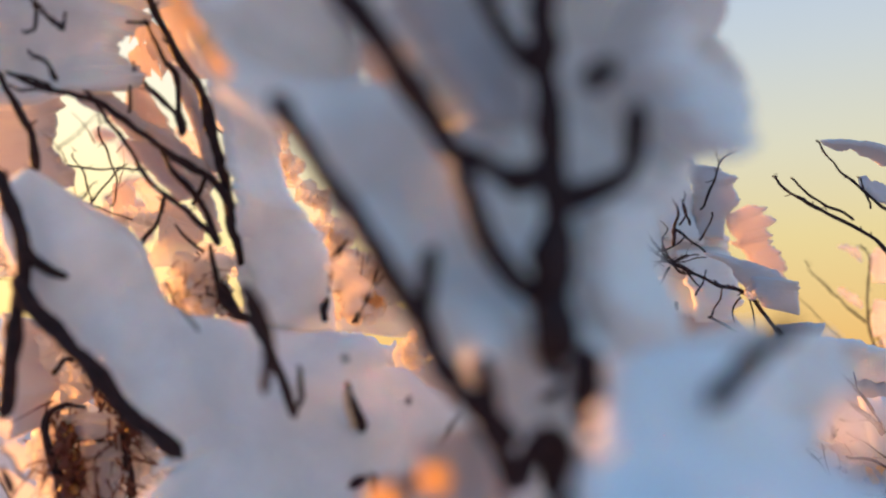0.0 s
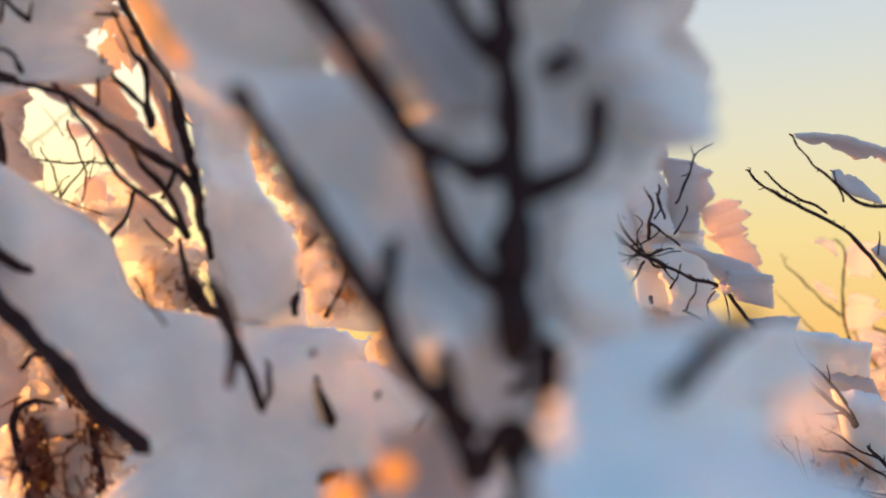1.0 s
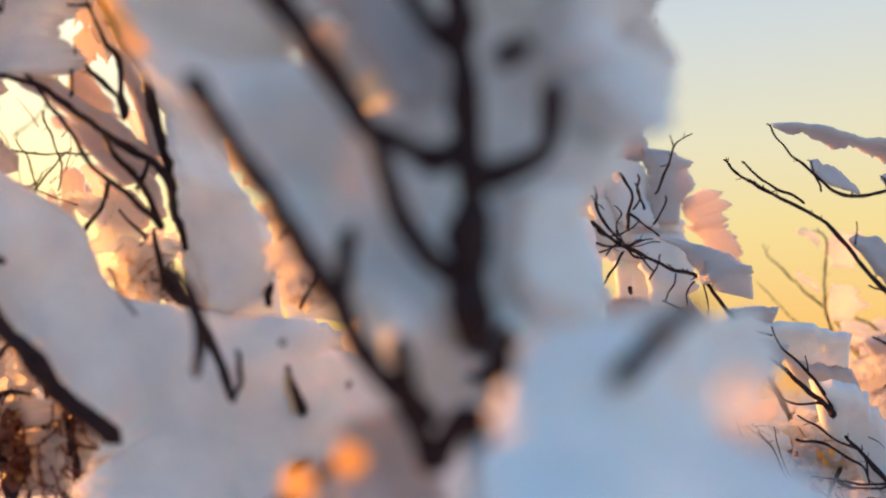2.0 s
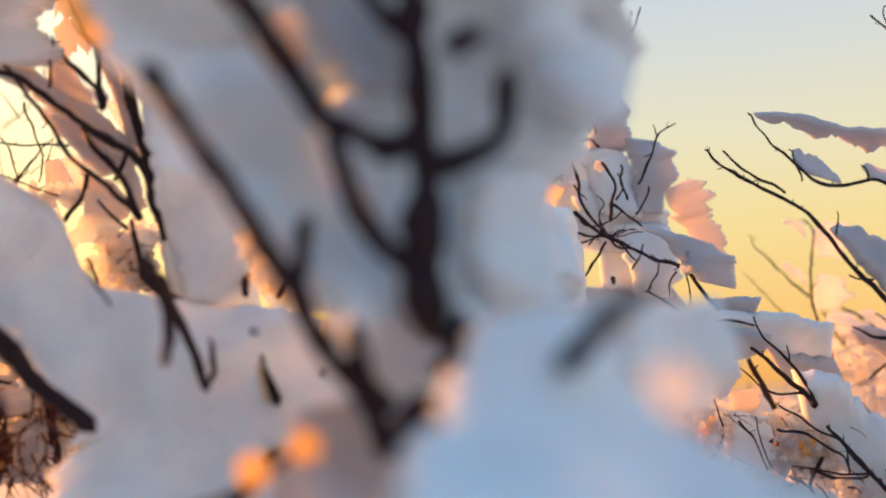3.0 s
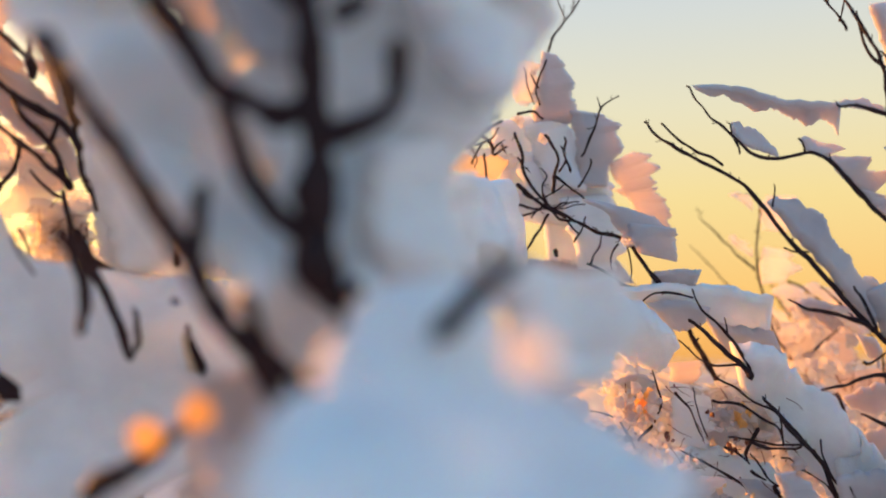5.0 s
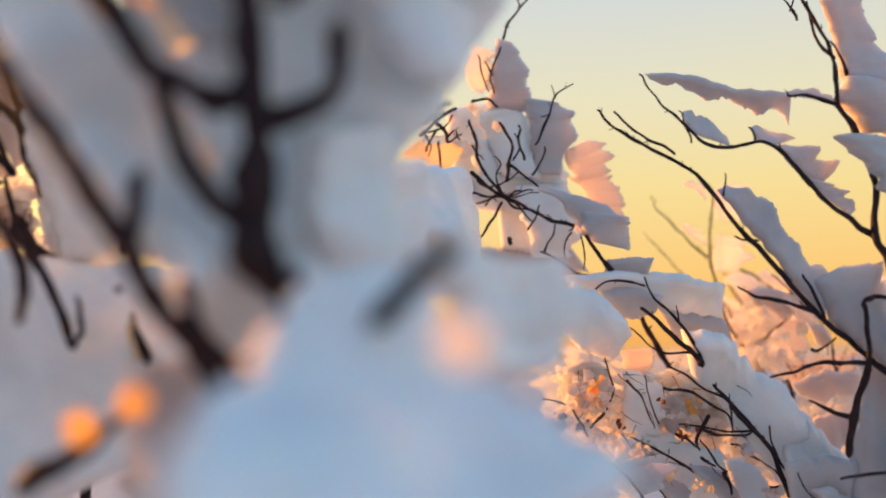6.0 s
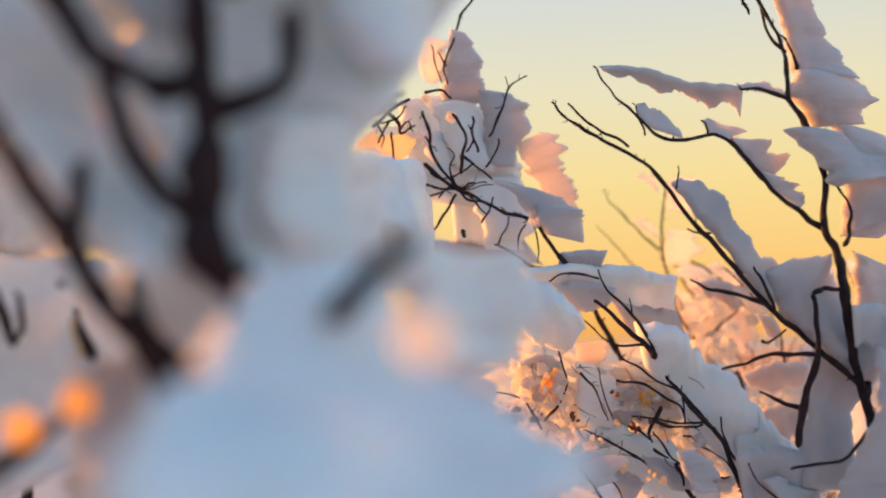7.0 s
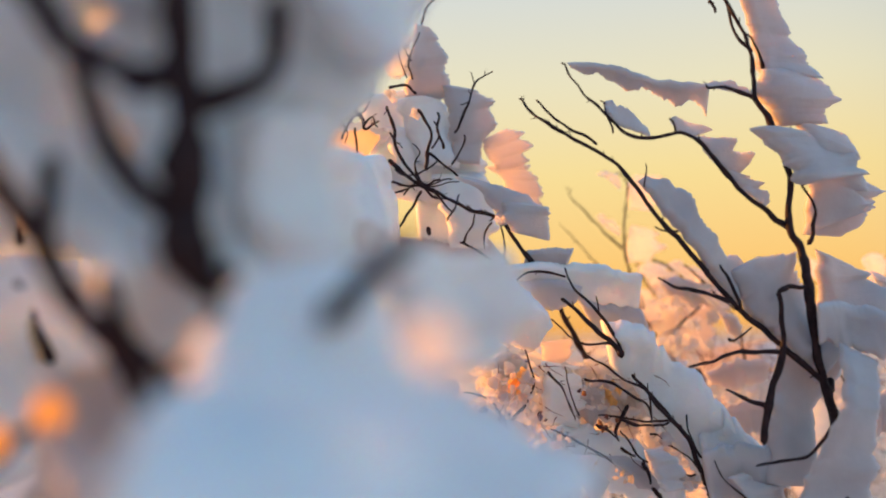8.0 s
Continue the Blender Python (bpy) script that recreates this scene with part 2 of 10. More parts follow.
def flag(parent, edge, lee, thick=0.014, seed=1, teeth=3, jag=0.22, mat=None, name="snow_plate", label=""):
    """A slab of wind-packed snow between the stem it grew on (edge) and its ragged lee side."""
    rng = random.Random(seed)
    nu, nv = 60, 14
    a, b = spline(edge, nu), spline(lee, nu)
    length = float(np.linalg.norm(np.diff(a, axis=0), axis=1).sum())
    reach = float(np.linalg.norm(b - a, axis=1).mean())
    mid = Vector((b - a).mean(0))
    out = Vector(a[-1] - a[0]).cross(mid)
    out = out.normalized() if out.length > 1e-9 else Vector((0, -1, 0))
    phase, shift = rng.random(), Vector((rng.random() * 50, rng.random() * 50, seed * 1.7))
    bm = bmesh.new()
    front, back = [], []
    for i in range(nu):
        u = i / (nu - 1)
        saw = (u * teeth + phase) % 1.0
        saw = saw / 0.72 if saw < 0.72 else (1 - saw) / 0.28
        p0, p1 = Vector(a[i]), Vector(b[i])
        rag = 1 + jag * (saw - 0.55) + jag * 0.8 * noise.noise(p1 * 60 + shift) + jag * 0.35 * noise.noise(p1 * 210 + shift)
        rag += (0.0022 * noise.noise(p1 * 420 + shift) + 0.0013 * noise.noise(p1 * 900 + shift)) / max(reach, 0.01)
        cap = min(1.0, (u * (1 - u) * 4 * 4.0) ** 0.5) if reach < length * 3 else 1.0
        near = 0.10 * noise.noise(p0 * 90 + shift) + 0.0014 * noise.noise(p0 * 600 + shift) / max(reach, 0.01)
        frow, brow = [], []
        for j in range(nv):
            v = j / (nv - 1)
            f = near + (rag - near) * v
            p = p0 + (p1 - p0) * f
            round_v = max(0.0, 1 - (2 * v - 1) ** 8) ** 0.5
            round_u = max(0.0, 1 - (2 * u - 1) ** 14) ** 0.5
            body = round_v * round_u
            swell = 0.75 + 0.22 * noise.noise(p * 20 + shift) + 0.10 * noise.noise(p * 70 + shift) + 0.05 * noise.noise(p * 230 + shift)
            swell *= 1 - 0.45 * v * (1 - saw)  # each tooth is a shingle of its own
            h = thick * 0.5 * body * max(0.25, swell) * (1.15 - 0.55 * v) * min(1, 0.35 + 3 * v)
            lean = out * (thick * 1.1 * noise.noise(p * 14 + shift * 2))
            rim = i in (0, nu - 1) or j in (0, nv - 1)
            vf = bm.verts.new(p + lean + out * (0 if rim else h))
            vb = vf if rim else bm.verts.new(p + lean - out * h)
            frow.append(vf), brow.append(vb)
        front.append(frow), back.append(brow)
    for i in range(nu - 1):
        for j in range(nv - 1):
            bm.faces.new((front[i][j], front[i + 1][j], front[i + 1][j + 1], front[i][j + 1]))
            quad = (back[i][j], back[i][j + 1], back[i + 1][j + 1], back[i + 1][j])
            if len(set(quad)) == 4:
                try:
                    bm.faces.new(quad)
                except ValueError:
                    pass
    bmesh.ops.recalc_face_normals(bm, faces=bm.faces)
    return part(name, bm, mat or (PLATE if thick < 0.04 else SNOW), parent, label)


def clump(parent, at, size, turn=(0, 0, 0), seed=1, rough=0.22, mat=None, name="snow_clump", label="", fine=4):
    """A lump of settled snow: a squashed, dented mass."""
    bm = bmesh.new()
    bmesh.ops.create_icosphere(bm, subdivisions=fine, radius=1)
    shift = Vector((seed * 3.1, seed * 1.3, seed * 0.7))
    m = Matrix.LocRotScale(at, Euler([radians(t) for t in turn]), size)
    for v in bm.verts:
        d = 1 + rough * noise.noise(v.co * 1.5 + shift) + rough * 0.55 * noise.noise(v.co * 3.6 + shift) + rough * 0.25 * noise.noise(v.co * 9 + shift)
        v.co = m @ (v.co * d)
    return part(name, bm, mat or SNOW, parent, label)


def crystals(parent, at, size, count, grain, seed=1, turn=(0, 0, 0), name="rime_crust", label="", mat=None):
    """Loose chunks of rime heaped through an ellipsoid round the thin twigs."""
    rng = random.Random(seed)
    m = Matrix.LocRotScale(at, Euler([radians(t) for t in turn]), size)
    bm = bmesh.new()
    for _ in range(count):
        while True:
            p = Vector((rng.uniform(-1, 1), rng.uniform(-1, 1), rng.uniform(-1, 1)))
            if p.length < 1:
                break
        g = grain * rng.uniform(0.5, 1.7)
        m2 = Matrix.LocRotScale(m @ p, Euler((rng.uniform(-0.9, 0.9), rng.uniform(0, 6.3), rng.uniform(-1.2, 0.5))), None)
        sides = rng.choice((4, 5, 5, 6))
        rim = [(g * rng.uniform(0.45, 1.1), 2 * math.pi * (k + rng.uniform(-0.25, 0.25)) / sides) for k in range(sides)]
        half = g * rng.uniform(0.12, 0.3)
        front = [bm.verts.new(m2 @ Vector((r * math.cos(a), -half * rng.uniform(0.5, 1.2), r * math.sin(a)))) for r, a in rim]
        back = [bm.verts.new(m2 @ Vector((r * 0.92 * math.cos(a), half, r * 0.92 * math.sin(a)))) for r, a in rim]
        peak = bm.verts.new(m2 @ Vector((0, -half * 2.2, 0)))
        bm.faces.new(back)
        for k in range(sides):
            n = (k + 1) % sides
            bm.faces.new((front[k], peak, front[n]))
            bm.faces.new((back[n], back[k], front[k], front[n]))
    bmesh.ops.recalc_face_normals(bm, faces=bm.faces)
    return tagged(part(name, bm, mat or RIME, parent, label, smooth=False), kind="stuff")


def twigs(parent, at, size, count, length, radius, seed=1, lean=(0, 0, 1), name="brushwood", label=""):
    """A tangle of hair-thin shoots, too many to tell apart."""
    rng = random.Random(seed)
    bm = bmesh.new()
    for _ in range(count):
        p = Vector(at) + Vector((rng.uniform(-1, 1) * size[0], rng.uniform(-1, 1) * size[1], rng.uniform(-1, 1) * size[2]))
        way = (Vector(lean) + Vector((rng.uniform(-1, 1), rng.uniform(-1, 1), rng.uniform(-1, 1))) * 0.8).normalized()
        rings, steps = [], 5
        side = way.orthogonal().normalized()
        for i in range(steps):
            r = radius * (1 - 0.75 * i / (steps - 1))
            up = way.cross(side).normalized()
            rings.append([bm.verts.new(p + (side * math.cos(k * 2.094) + up * math.sin(k * 2.094)) * r) for k in range(3)])
            p = p + way * length * rng.uniform(0.6, 1.3) / steps
            way = (way + Vector((rng.uniform(-1, 1), rng.uniform(-1, 1), rng.uniform(-1, 1))) * 0.28).normalized()
        for a, b in zip(rings, rings[1:]):
            for k in range(3):
                bm.faces.new((a[k], a[(k + 1) % 3], b[(k + 1) % 3], b[k]))
    return tagged(part(name, bm, SHOOT, parent, label), kind="stuff")


# ---- the ground and the distance ----
def ground_sheet():
    bm = bmesh.new()
    rings, steps = [0.0, 0.6, 1.2, 2, 3.5, 6, 10, 18, 35, 70, 150, 400, 1000, 2500], 48
    last = None
    for r in rings:
        row = []
        for k in range(steps if r else 1):
            a = 2 * math.pi * k / steps
            x, y = r * math.cos(a), r * math.sin(a)
            z = 0.10 * noise.noise(Vector((x * 0.5, y * 0.5, 0))) * min(1, r) + 0.02 * r * noise.noise(Vector((x * 0.02, y * 0.02, 3))) * (r < 900)
            row.append(bm.verts.new((x, y, z)))
        if last:
            for k in range(steps):
                if len(last) == 1:
                    bm.faces.new((last[0], row[k], row[(k + 1) % steps]))
                else:
                    bm.faces.new((last[k], row[k], row[(k + 1) % steps], last[(k + 1) % steps]))
        last = row
    return tagged(part("ground", bm, DRIFT, None), "snowy ground in mottled grey, darkened to weaken bounce light", "ground", kind="structure")


ground_sheet()

tall = thing("snowy_shrub", (0.62, 0.78, 0), "dark-stemmed birch shrub with wind-packed snow plates along its branches", "shrub", "snow-laden shrubs")
limb(tall, "stem", 0.0041, 0.0009, (0.62, 0.78, -0.03), (0.575, 0.74, 0.15), (0.5891, 0.8396, 0.5667), (0.5857, 0.8385, 0.5983), (0.5403, 0.8422, 0.6397), (0.5003, 0.8468, 0.676), (0.4381, 0.847, 0.7481), (0.3981, 0.8504, 0.8001), (0.3442, 0.845, 0.8316), (0.3178, 0.8528, 0.8484), (0.3065, 0.8588, 0.8652))
limb(tall, "stem", 0.0041, 0.0012, (0.5902, 0.8391, 0.5728), (0.5765, 0.8393, 0.6239), (0.5621, 0.8259, 0.685), (0.5582, 0.8273, 0.7209), (0.5456, 0.8241, 0.7461), (0.5457, 0.823, 0.7924), (0.5341, 0.8212, 0.8334), (0.5121, 0.8149, 0.8625), (0.5106, 0.814, 0.8986), (0.4957, 0.8136, 0.9345), (0.4813, 0.8203, 0.968))
limb(tall, "branch", 0.0026, 0.0009, (0.5488, 0.8301, 0.7443), (0.5158, 0.8259, 0.7641), (0.494, 0.8343, 0.7936), (0.4652, 0.8281, 0.8204), (0.4474, 0.8358, 0.831), (0.4199, 0.8347, 0.8259), (0.3992, 0.8359, 0.8309), (0.3774, 0.8477, 0.8539), (0.3572, 0.8413, 0.87), (0.342, 0.8413, 0.8945))
limb(tall, "branch", 0.0026, 0.0010, (0.5376, 0.8256, 0.8334), (0.517, 0.8246, 0.8625), (0.491, 0.8208, 0.8712), (0.4743, 0.8313, 0.8751))
limb(tall, "twig", 0.0023, 0.0010, (0.5646, 0.8261, 0.7311), (0.5695, 0.8255, 0.7465), (0.5689, 0.8181, 0.7635), (0.5584, 0.8263, 0.788))
limb(tall, "branch", 0.0035, 0.0023, (0.5209, 0.8425, 0.5532), (0.5313, 0.8391, 0.6043), (0.5383, 0.8341, 0.6347), (0.531, 0.8229, 0.6849))
limb(tall, "twig", 0.0023, 0.0008, (0.5402, 0.8377, 0.6321), (0.4962, 0.8421, 0.6341), (0.476, 0.846, 0.6253), (0.4556, 0.8487, 0.6205))
limb(tall, "twig", 0.0023, 0.0008, (0.4968, 0.8395, 0.6757), (0.4731, 0.8459, 0.6864), (0.4449, 0.8426, 0.6914), (0.4304, 0.8522, 0.7012))
limb(tall, "twig", 0.0022, 0.0012, (0.5768, 0.8174, 0.5698), (0.557, 0.8227, 0.5453), (0.5406, 0.8322, 0.5388), (0.5089, 0.8337, 0.5332))
limb(tall, "twig", 0.0018, 0.0010, (0.503, 0.8392, 0.6706), (0.4927, 0.8403, 0.6962), (0.4862, 0.8425, 0.7118))
limb(tall, "twig", 0.0020, 0.0015, (0.5305, 0.8198, 0.6873), (0.5461, 0.8282, 0.6913), (0.5526, 0.8156, 0.6905))
limb(tall, "twig", 0.0015, 0.0008, (0.3745, 0.8498, 0.823), (0.3418, 0.8541, 0.8441), (0.3189, 0.846, 0.8607))
limb(tall, "twig", 0.0010, 0.0005, (0.3898, 0.8468, 0.8331), (0.3805, 0.8415, 0.8499), (0.3778, 0.8433, 0.8617))
limb(tall, "twig", 0.0013, 0.0008, (0.4419, 0.8293, 0.8304), (0.437, 0.8292, 0.8432))
limb(tall, "twig", 0.0013, 0.0005, (0.5435, 0.8185, 0.7967), (0.5506, 0.8228, 0.8368))
limb(tall, "twig", 0.0018, 0.0010, (0.5104, 0.8133, 0.9036), (0.4984, 0.8203, 0.9211), (0.4906, 0.82, 0.9577))
limb(tall, "twig", 0.0015, 0.0008, (0.5249, 0.8214, 0.8908), (0.5163, 0.8139, 0.9066), (0.5052, 0.8145, 0.9195))
limb(tall, "twig", 0.0010, 0.0005, (0.4168, 0.8442, 0.7837), (0.4193, 0.8448, 0.8046))
limb(tall, "twig", 0.0015, 0.0013, (0.5916, 0.816, 0.6341), (0.5961, 0.8251, 0.6138))
limb(tall, "twig", 0.0023, 0.0010, (0.5303, 0.8494, 0.5836), (0.5104, 0.8527, 0.5899), (0.4881, 0.8452, 0.5998))
limb(tall, "twig", 0.0010, 0.0008, (0.4493, 0.8482, 0.7432), (0.4251, 0.8414, 0.7463))
limb(tall, "twig", 0.0013, 0.0008, (0.4921, 0.8438, 0.6453), (0.5012, 0.8455, 0.6463), (0.5155, 0.8461, 0.6553))
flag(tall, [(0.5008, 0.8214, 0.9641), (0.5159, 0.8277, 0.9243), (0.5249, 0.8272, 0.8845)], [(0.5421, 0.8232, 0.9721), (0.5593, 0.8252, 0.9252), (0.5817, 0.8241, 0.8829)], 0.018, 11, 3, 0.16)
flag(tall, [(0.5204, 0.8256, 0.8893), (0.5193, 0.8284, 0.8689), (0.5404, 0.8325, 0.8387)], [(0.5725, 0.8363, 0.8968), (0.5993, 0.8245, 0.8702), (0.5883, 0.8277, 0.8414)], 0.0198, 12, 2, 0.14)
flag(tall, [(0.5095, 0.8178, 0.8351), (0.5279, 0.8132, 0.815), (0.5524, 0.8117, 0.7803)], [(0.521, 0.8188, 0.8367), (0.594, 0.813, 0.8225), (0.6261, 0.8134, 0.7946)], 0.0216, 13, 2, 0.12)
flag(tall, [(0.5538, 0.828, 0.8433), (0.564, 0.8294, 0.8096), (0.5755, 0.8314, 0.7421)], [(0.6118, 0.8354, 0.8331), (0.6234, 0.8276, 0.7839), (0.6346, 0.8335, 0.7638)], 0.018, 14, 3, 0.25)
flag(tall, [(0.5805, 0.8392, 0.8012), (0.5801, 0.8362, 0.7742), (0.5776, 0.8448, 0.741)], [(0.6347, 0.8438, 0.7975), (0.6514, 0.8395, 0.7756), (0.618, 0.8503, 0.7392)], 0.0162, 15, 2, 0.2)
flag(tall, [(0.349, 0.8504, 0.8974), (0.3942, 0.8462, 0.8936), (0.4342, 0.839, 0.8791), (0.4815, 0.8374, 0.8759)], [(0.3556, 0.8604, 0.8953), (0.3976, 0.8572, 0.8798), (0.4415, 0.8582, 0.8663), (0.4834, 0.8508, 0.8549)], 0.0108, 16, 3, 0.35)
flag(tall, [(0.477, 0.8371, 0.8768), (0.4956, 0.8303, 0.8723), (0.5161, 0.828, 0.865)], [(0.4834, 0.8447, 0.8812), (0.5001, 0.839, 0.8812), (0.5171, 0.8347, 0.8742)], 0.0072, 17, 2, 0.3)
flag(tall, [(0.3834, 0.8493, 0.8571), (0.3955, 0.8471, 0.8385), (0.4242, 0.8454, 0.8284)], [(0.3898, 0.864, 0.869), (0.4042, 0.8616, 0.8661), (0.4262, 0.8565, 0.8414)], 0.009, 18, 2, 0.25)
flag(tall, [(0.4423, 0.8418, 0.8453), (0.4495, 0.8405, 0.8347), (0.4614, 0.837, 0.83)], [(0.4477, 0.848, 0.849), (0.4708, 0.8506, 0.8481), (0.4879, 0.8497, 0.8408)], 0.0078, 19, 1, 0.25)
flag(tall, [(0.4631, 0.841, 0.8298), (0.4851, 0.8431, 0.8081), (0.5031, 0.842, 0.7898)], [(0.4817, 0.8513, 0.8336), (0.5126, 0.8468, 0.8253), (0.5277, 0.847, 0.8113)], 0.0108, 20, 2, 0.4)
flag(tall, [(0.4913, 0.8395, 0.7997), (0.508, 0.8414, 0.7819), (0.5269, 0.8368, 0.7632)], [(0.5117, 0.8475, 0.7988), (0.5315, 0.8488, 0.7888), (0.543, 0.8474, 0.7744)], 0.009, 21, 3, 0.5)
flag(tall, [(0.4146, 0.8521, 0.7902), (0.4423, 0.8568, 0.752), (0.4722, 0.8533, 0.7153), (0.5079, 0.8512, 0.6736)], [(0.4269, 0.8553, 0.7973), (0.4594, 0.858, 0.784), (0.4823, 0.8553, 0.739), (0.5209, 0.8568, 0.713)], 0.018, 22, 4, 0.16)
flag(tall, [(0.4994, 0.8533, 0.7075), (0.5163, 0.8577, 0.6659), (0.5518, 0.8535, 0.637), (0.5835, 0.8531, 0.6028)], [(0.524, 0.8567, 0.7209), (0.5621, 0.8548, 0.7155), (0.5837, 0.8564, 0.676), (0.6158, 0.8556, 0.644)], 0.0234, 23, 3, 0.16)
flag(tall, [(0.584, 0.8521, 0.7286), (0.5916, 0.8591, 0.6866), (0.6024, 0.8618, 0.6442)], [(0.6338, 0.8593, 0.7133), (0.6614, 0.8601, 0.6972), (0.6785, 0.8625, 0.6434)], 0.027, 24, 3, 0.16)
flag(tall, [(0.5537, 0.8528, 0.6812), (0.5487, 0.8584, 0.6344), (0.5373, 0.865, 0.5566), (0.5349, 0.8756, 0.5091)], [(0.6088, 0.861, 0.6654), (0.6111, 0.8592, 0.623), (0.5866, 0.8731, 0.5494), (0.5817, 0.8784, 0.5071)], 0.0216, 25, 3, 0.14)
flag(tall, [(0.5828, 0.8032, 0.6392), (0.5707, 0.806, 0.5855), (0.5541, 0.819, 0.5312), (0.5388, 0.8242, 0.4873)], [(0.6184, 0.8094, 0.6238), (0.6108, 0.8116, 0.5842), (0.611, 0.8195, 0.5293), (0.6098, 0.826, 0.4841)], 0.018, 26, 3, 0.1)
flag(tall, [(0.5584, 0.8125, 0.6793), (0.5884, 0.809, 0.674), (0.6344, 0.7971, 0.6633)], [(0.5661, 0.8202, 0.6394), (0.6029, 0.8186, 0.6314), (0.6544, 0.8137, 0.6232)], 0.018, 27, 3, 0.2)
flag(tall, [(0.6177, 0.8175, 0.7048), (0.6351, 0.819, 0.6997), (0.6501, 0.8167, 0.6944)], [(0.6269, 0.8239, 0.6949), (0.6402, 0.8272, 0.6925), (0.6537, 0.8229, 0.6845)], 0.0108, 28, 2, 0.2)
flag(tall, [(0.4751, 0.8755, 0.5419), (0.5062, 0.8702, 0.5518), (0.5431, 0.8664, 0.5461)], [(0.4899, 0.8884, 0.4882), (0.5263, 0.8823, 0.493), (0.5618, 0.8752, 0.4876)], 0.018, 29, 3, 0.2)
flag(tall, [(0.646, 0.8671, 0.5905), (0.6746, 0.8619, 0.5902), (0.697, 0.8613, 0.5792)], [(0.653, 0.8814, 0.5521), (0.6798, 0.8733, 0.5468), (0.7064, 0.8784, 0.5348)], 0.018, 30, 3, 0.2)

mid = thing("snowy_shrub", (0.42, 0.98, 0), "low birch shrub with crossed bare twigs and thick rounded snow", "shrub", "snow-laden shrubs")
limb(mid, "stem", 0.0034, 0.0016, (0.42, 1.05, -0.03), (0.4751, 1.0578, 0.4851), (0.4281, 1.024, 0.5927), (0.3748, 0.9637, 0.67), (0.3318, 0.9286, 0.7242), (0.3001, 0.9345, 0.7646), (0.2725, 0.9365, 0.7735))
limb(mid, "twig", 0.0018, 0.0010, (0.333, 0.9339, 0.7191), (0.2995, 0.9353, 0.7219), (0.2794, 0.9458, 0.7367), (0.2647, 0.9421, 0.7419))
limb(mid, "branch", 0.0017, 0.0014, (0.2747, 0.9333, 0.7725), (0.2568, 0.9421, 0.7836), (0.2394, 0.9378, 0.7911), (0.2238, 0.9448, 0.8004))
limb(mid, "twig", 0.0015, 0.0015, (0.1922, 0.93, 0.872), (0.198, 0.9339, 0.8536), (0.204, 0.9399, 0.8299), (0.2256, 0.9376, 0.8009))
limb(mid, "branch", 0.0018, 0.0014, (0.2303, 0.9309, 0.812), (0.2309, 0.9339, 0.8292), (0.2333, 0.9298, 0.8452), (0.2219, 0.9259, 0.869))
limb(mid, "twig", 0.0015, 0.0010, (0.2298, 0.926, 0.8276), (0.2468, 0.93, 0.8165), (0.2604, 0.9285, 0.8054))
limb(mid, "branch", 0.0020, 0.0020, (0.2414, 0.933, 0.7876), (0.2225, 0.9351, 0.7987), (0.1949, 0.933, 0.82))
limb(mid, "twig", 0.0013, 0.0010, (0.1952, 0.9367, 0.8014), (0.223, 0.9394, 0.7967), (0.242, 0.925, 0.8012))
limb(mid, "twig", 0.0015, 0.0010, (0.2245, 0.9303, 0.7897), (0.2145, 0.9392, 0.7716), (0.2038, 0.9432, 0.7555))
limb(mid, "twig", 0.0010, 0.0007, (0.2407, 0.9284, 0.7868), (0.2552, 0.9334, 0.7729), (0.26, 0.9351, 0.7798))
limb(mid, "twig", 0.0013, 0.0007, (0.2588, 0.9323, 0.8491), (0.267, 0.9298, 0.8684), (0.2731, 0.9251, 0.8798), (0.2775, 0.9237, 0.8953), (0.2873, 0.9296, 0.9041), (0.2951, 0.9207, 0.908))
limb(mid, "twig", 0.0007, 0.0005, (0.279, 0.9315, 0.8964), (0.275, 0.9303, 0.9095))
limb(mid, "twig", 0.0007, 0.0005, (0.2739, 0.9295, 0.8798), (0.2639, 0.9274, 0.8762))
limb(mid, "twig", 0.0010, 0.0007, (0.2019, 0.9394, 0.9428), (0.2058, 0.9347, 0.9243), (0.2123, 0.9348, 0.9031))
limb(mid, "twig", 0.0010, 0.0010, (0.224, 0.9274, 0.9466), (0.2158, 0.9394, 0.9216), (0.2179, 0.935, 0.9022))
limb(mid, "twig", 0.0010, 0.0005, (0.2164, 0.931, 0.9191), (0.2079, 0.9331, 0.9353))
limb(mid, "twig", 0.0015, 0.0013, (0.1956, 0.9349, 0.893), (0.2126, 0.938, 0.8961), (0.2206, 0.9353, 0.8882))
limb(mid, "twig", 0.0019, 0.0016, (0.1442, 0.9484, 0.8612), (0.1636, 0.9495, 0.8789), (0.18, 0.9465, 0.8883))
limb(mid, "twig", 0.0022, 0.0010, (0.1575, 0.9415, 0.8739), (0.1689, 0.947, 0.8643), (0.1731, 0.9443, 0.8537), (0.1857, 0.9495, 0.8625))
limb(mid, "twig", 0.0013, 0.0010, (0.1626, 0.952, 0.8552), (0.1649, 0.9467, 0.8389), (0.1623, 0.9494, 0.8187))
limb(mid, "twig", 0.0013, 0.0010, (0.1604, 0.9436, 0.8661), (0.1501, 0.9574, 0.8465))
limb(mid, "twig", 0.0015, 0.0010, (0.2478, 0.9345, 0.8342), (0.2412, 0.9375, 0.8538), (0.2425, 0.9341, 0.8688))
limb(mid, "twig", 0.0010, 0.0007, (0.268, 0.9449, 0.7411), (0.276, 0.9414, 0.7586), (0.279, 0.9415, 0.7698))
limb(mid, "twig", 0.0022, 0.0018, (0.2331, 0.9426, 0.7556), (0.2353, 0.9505, 0.751))
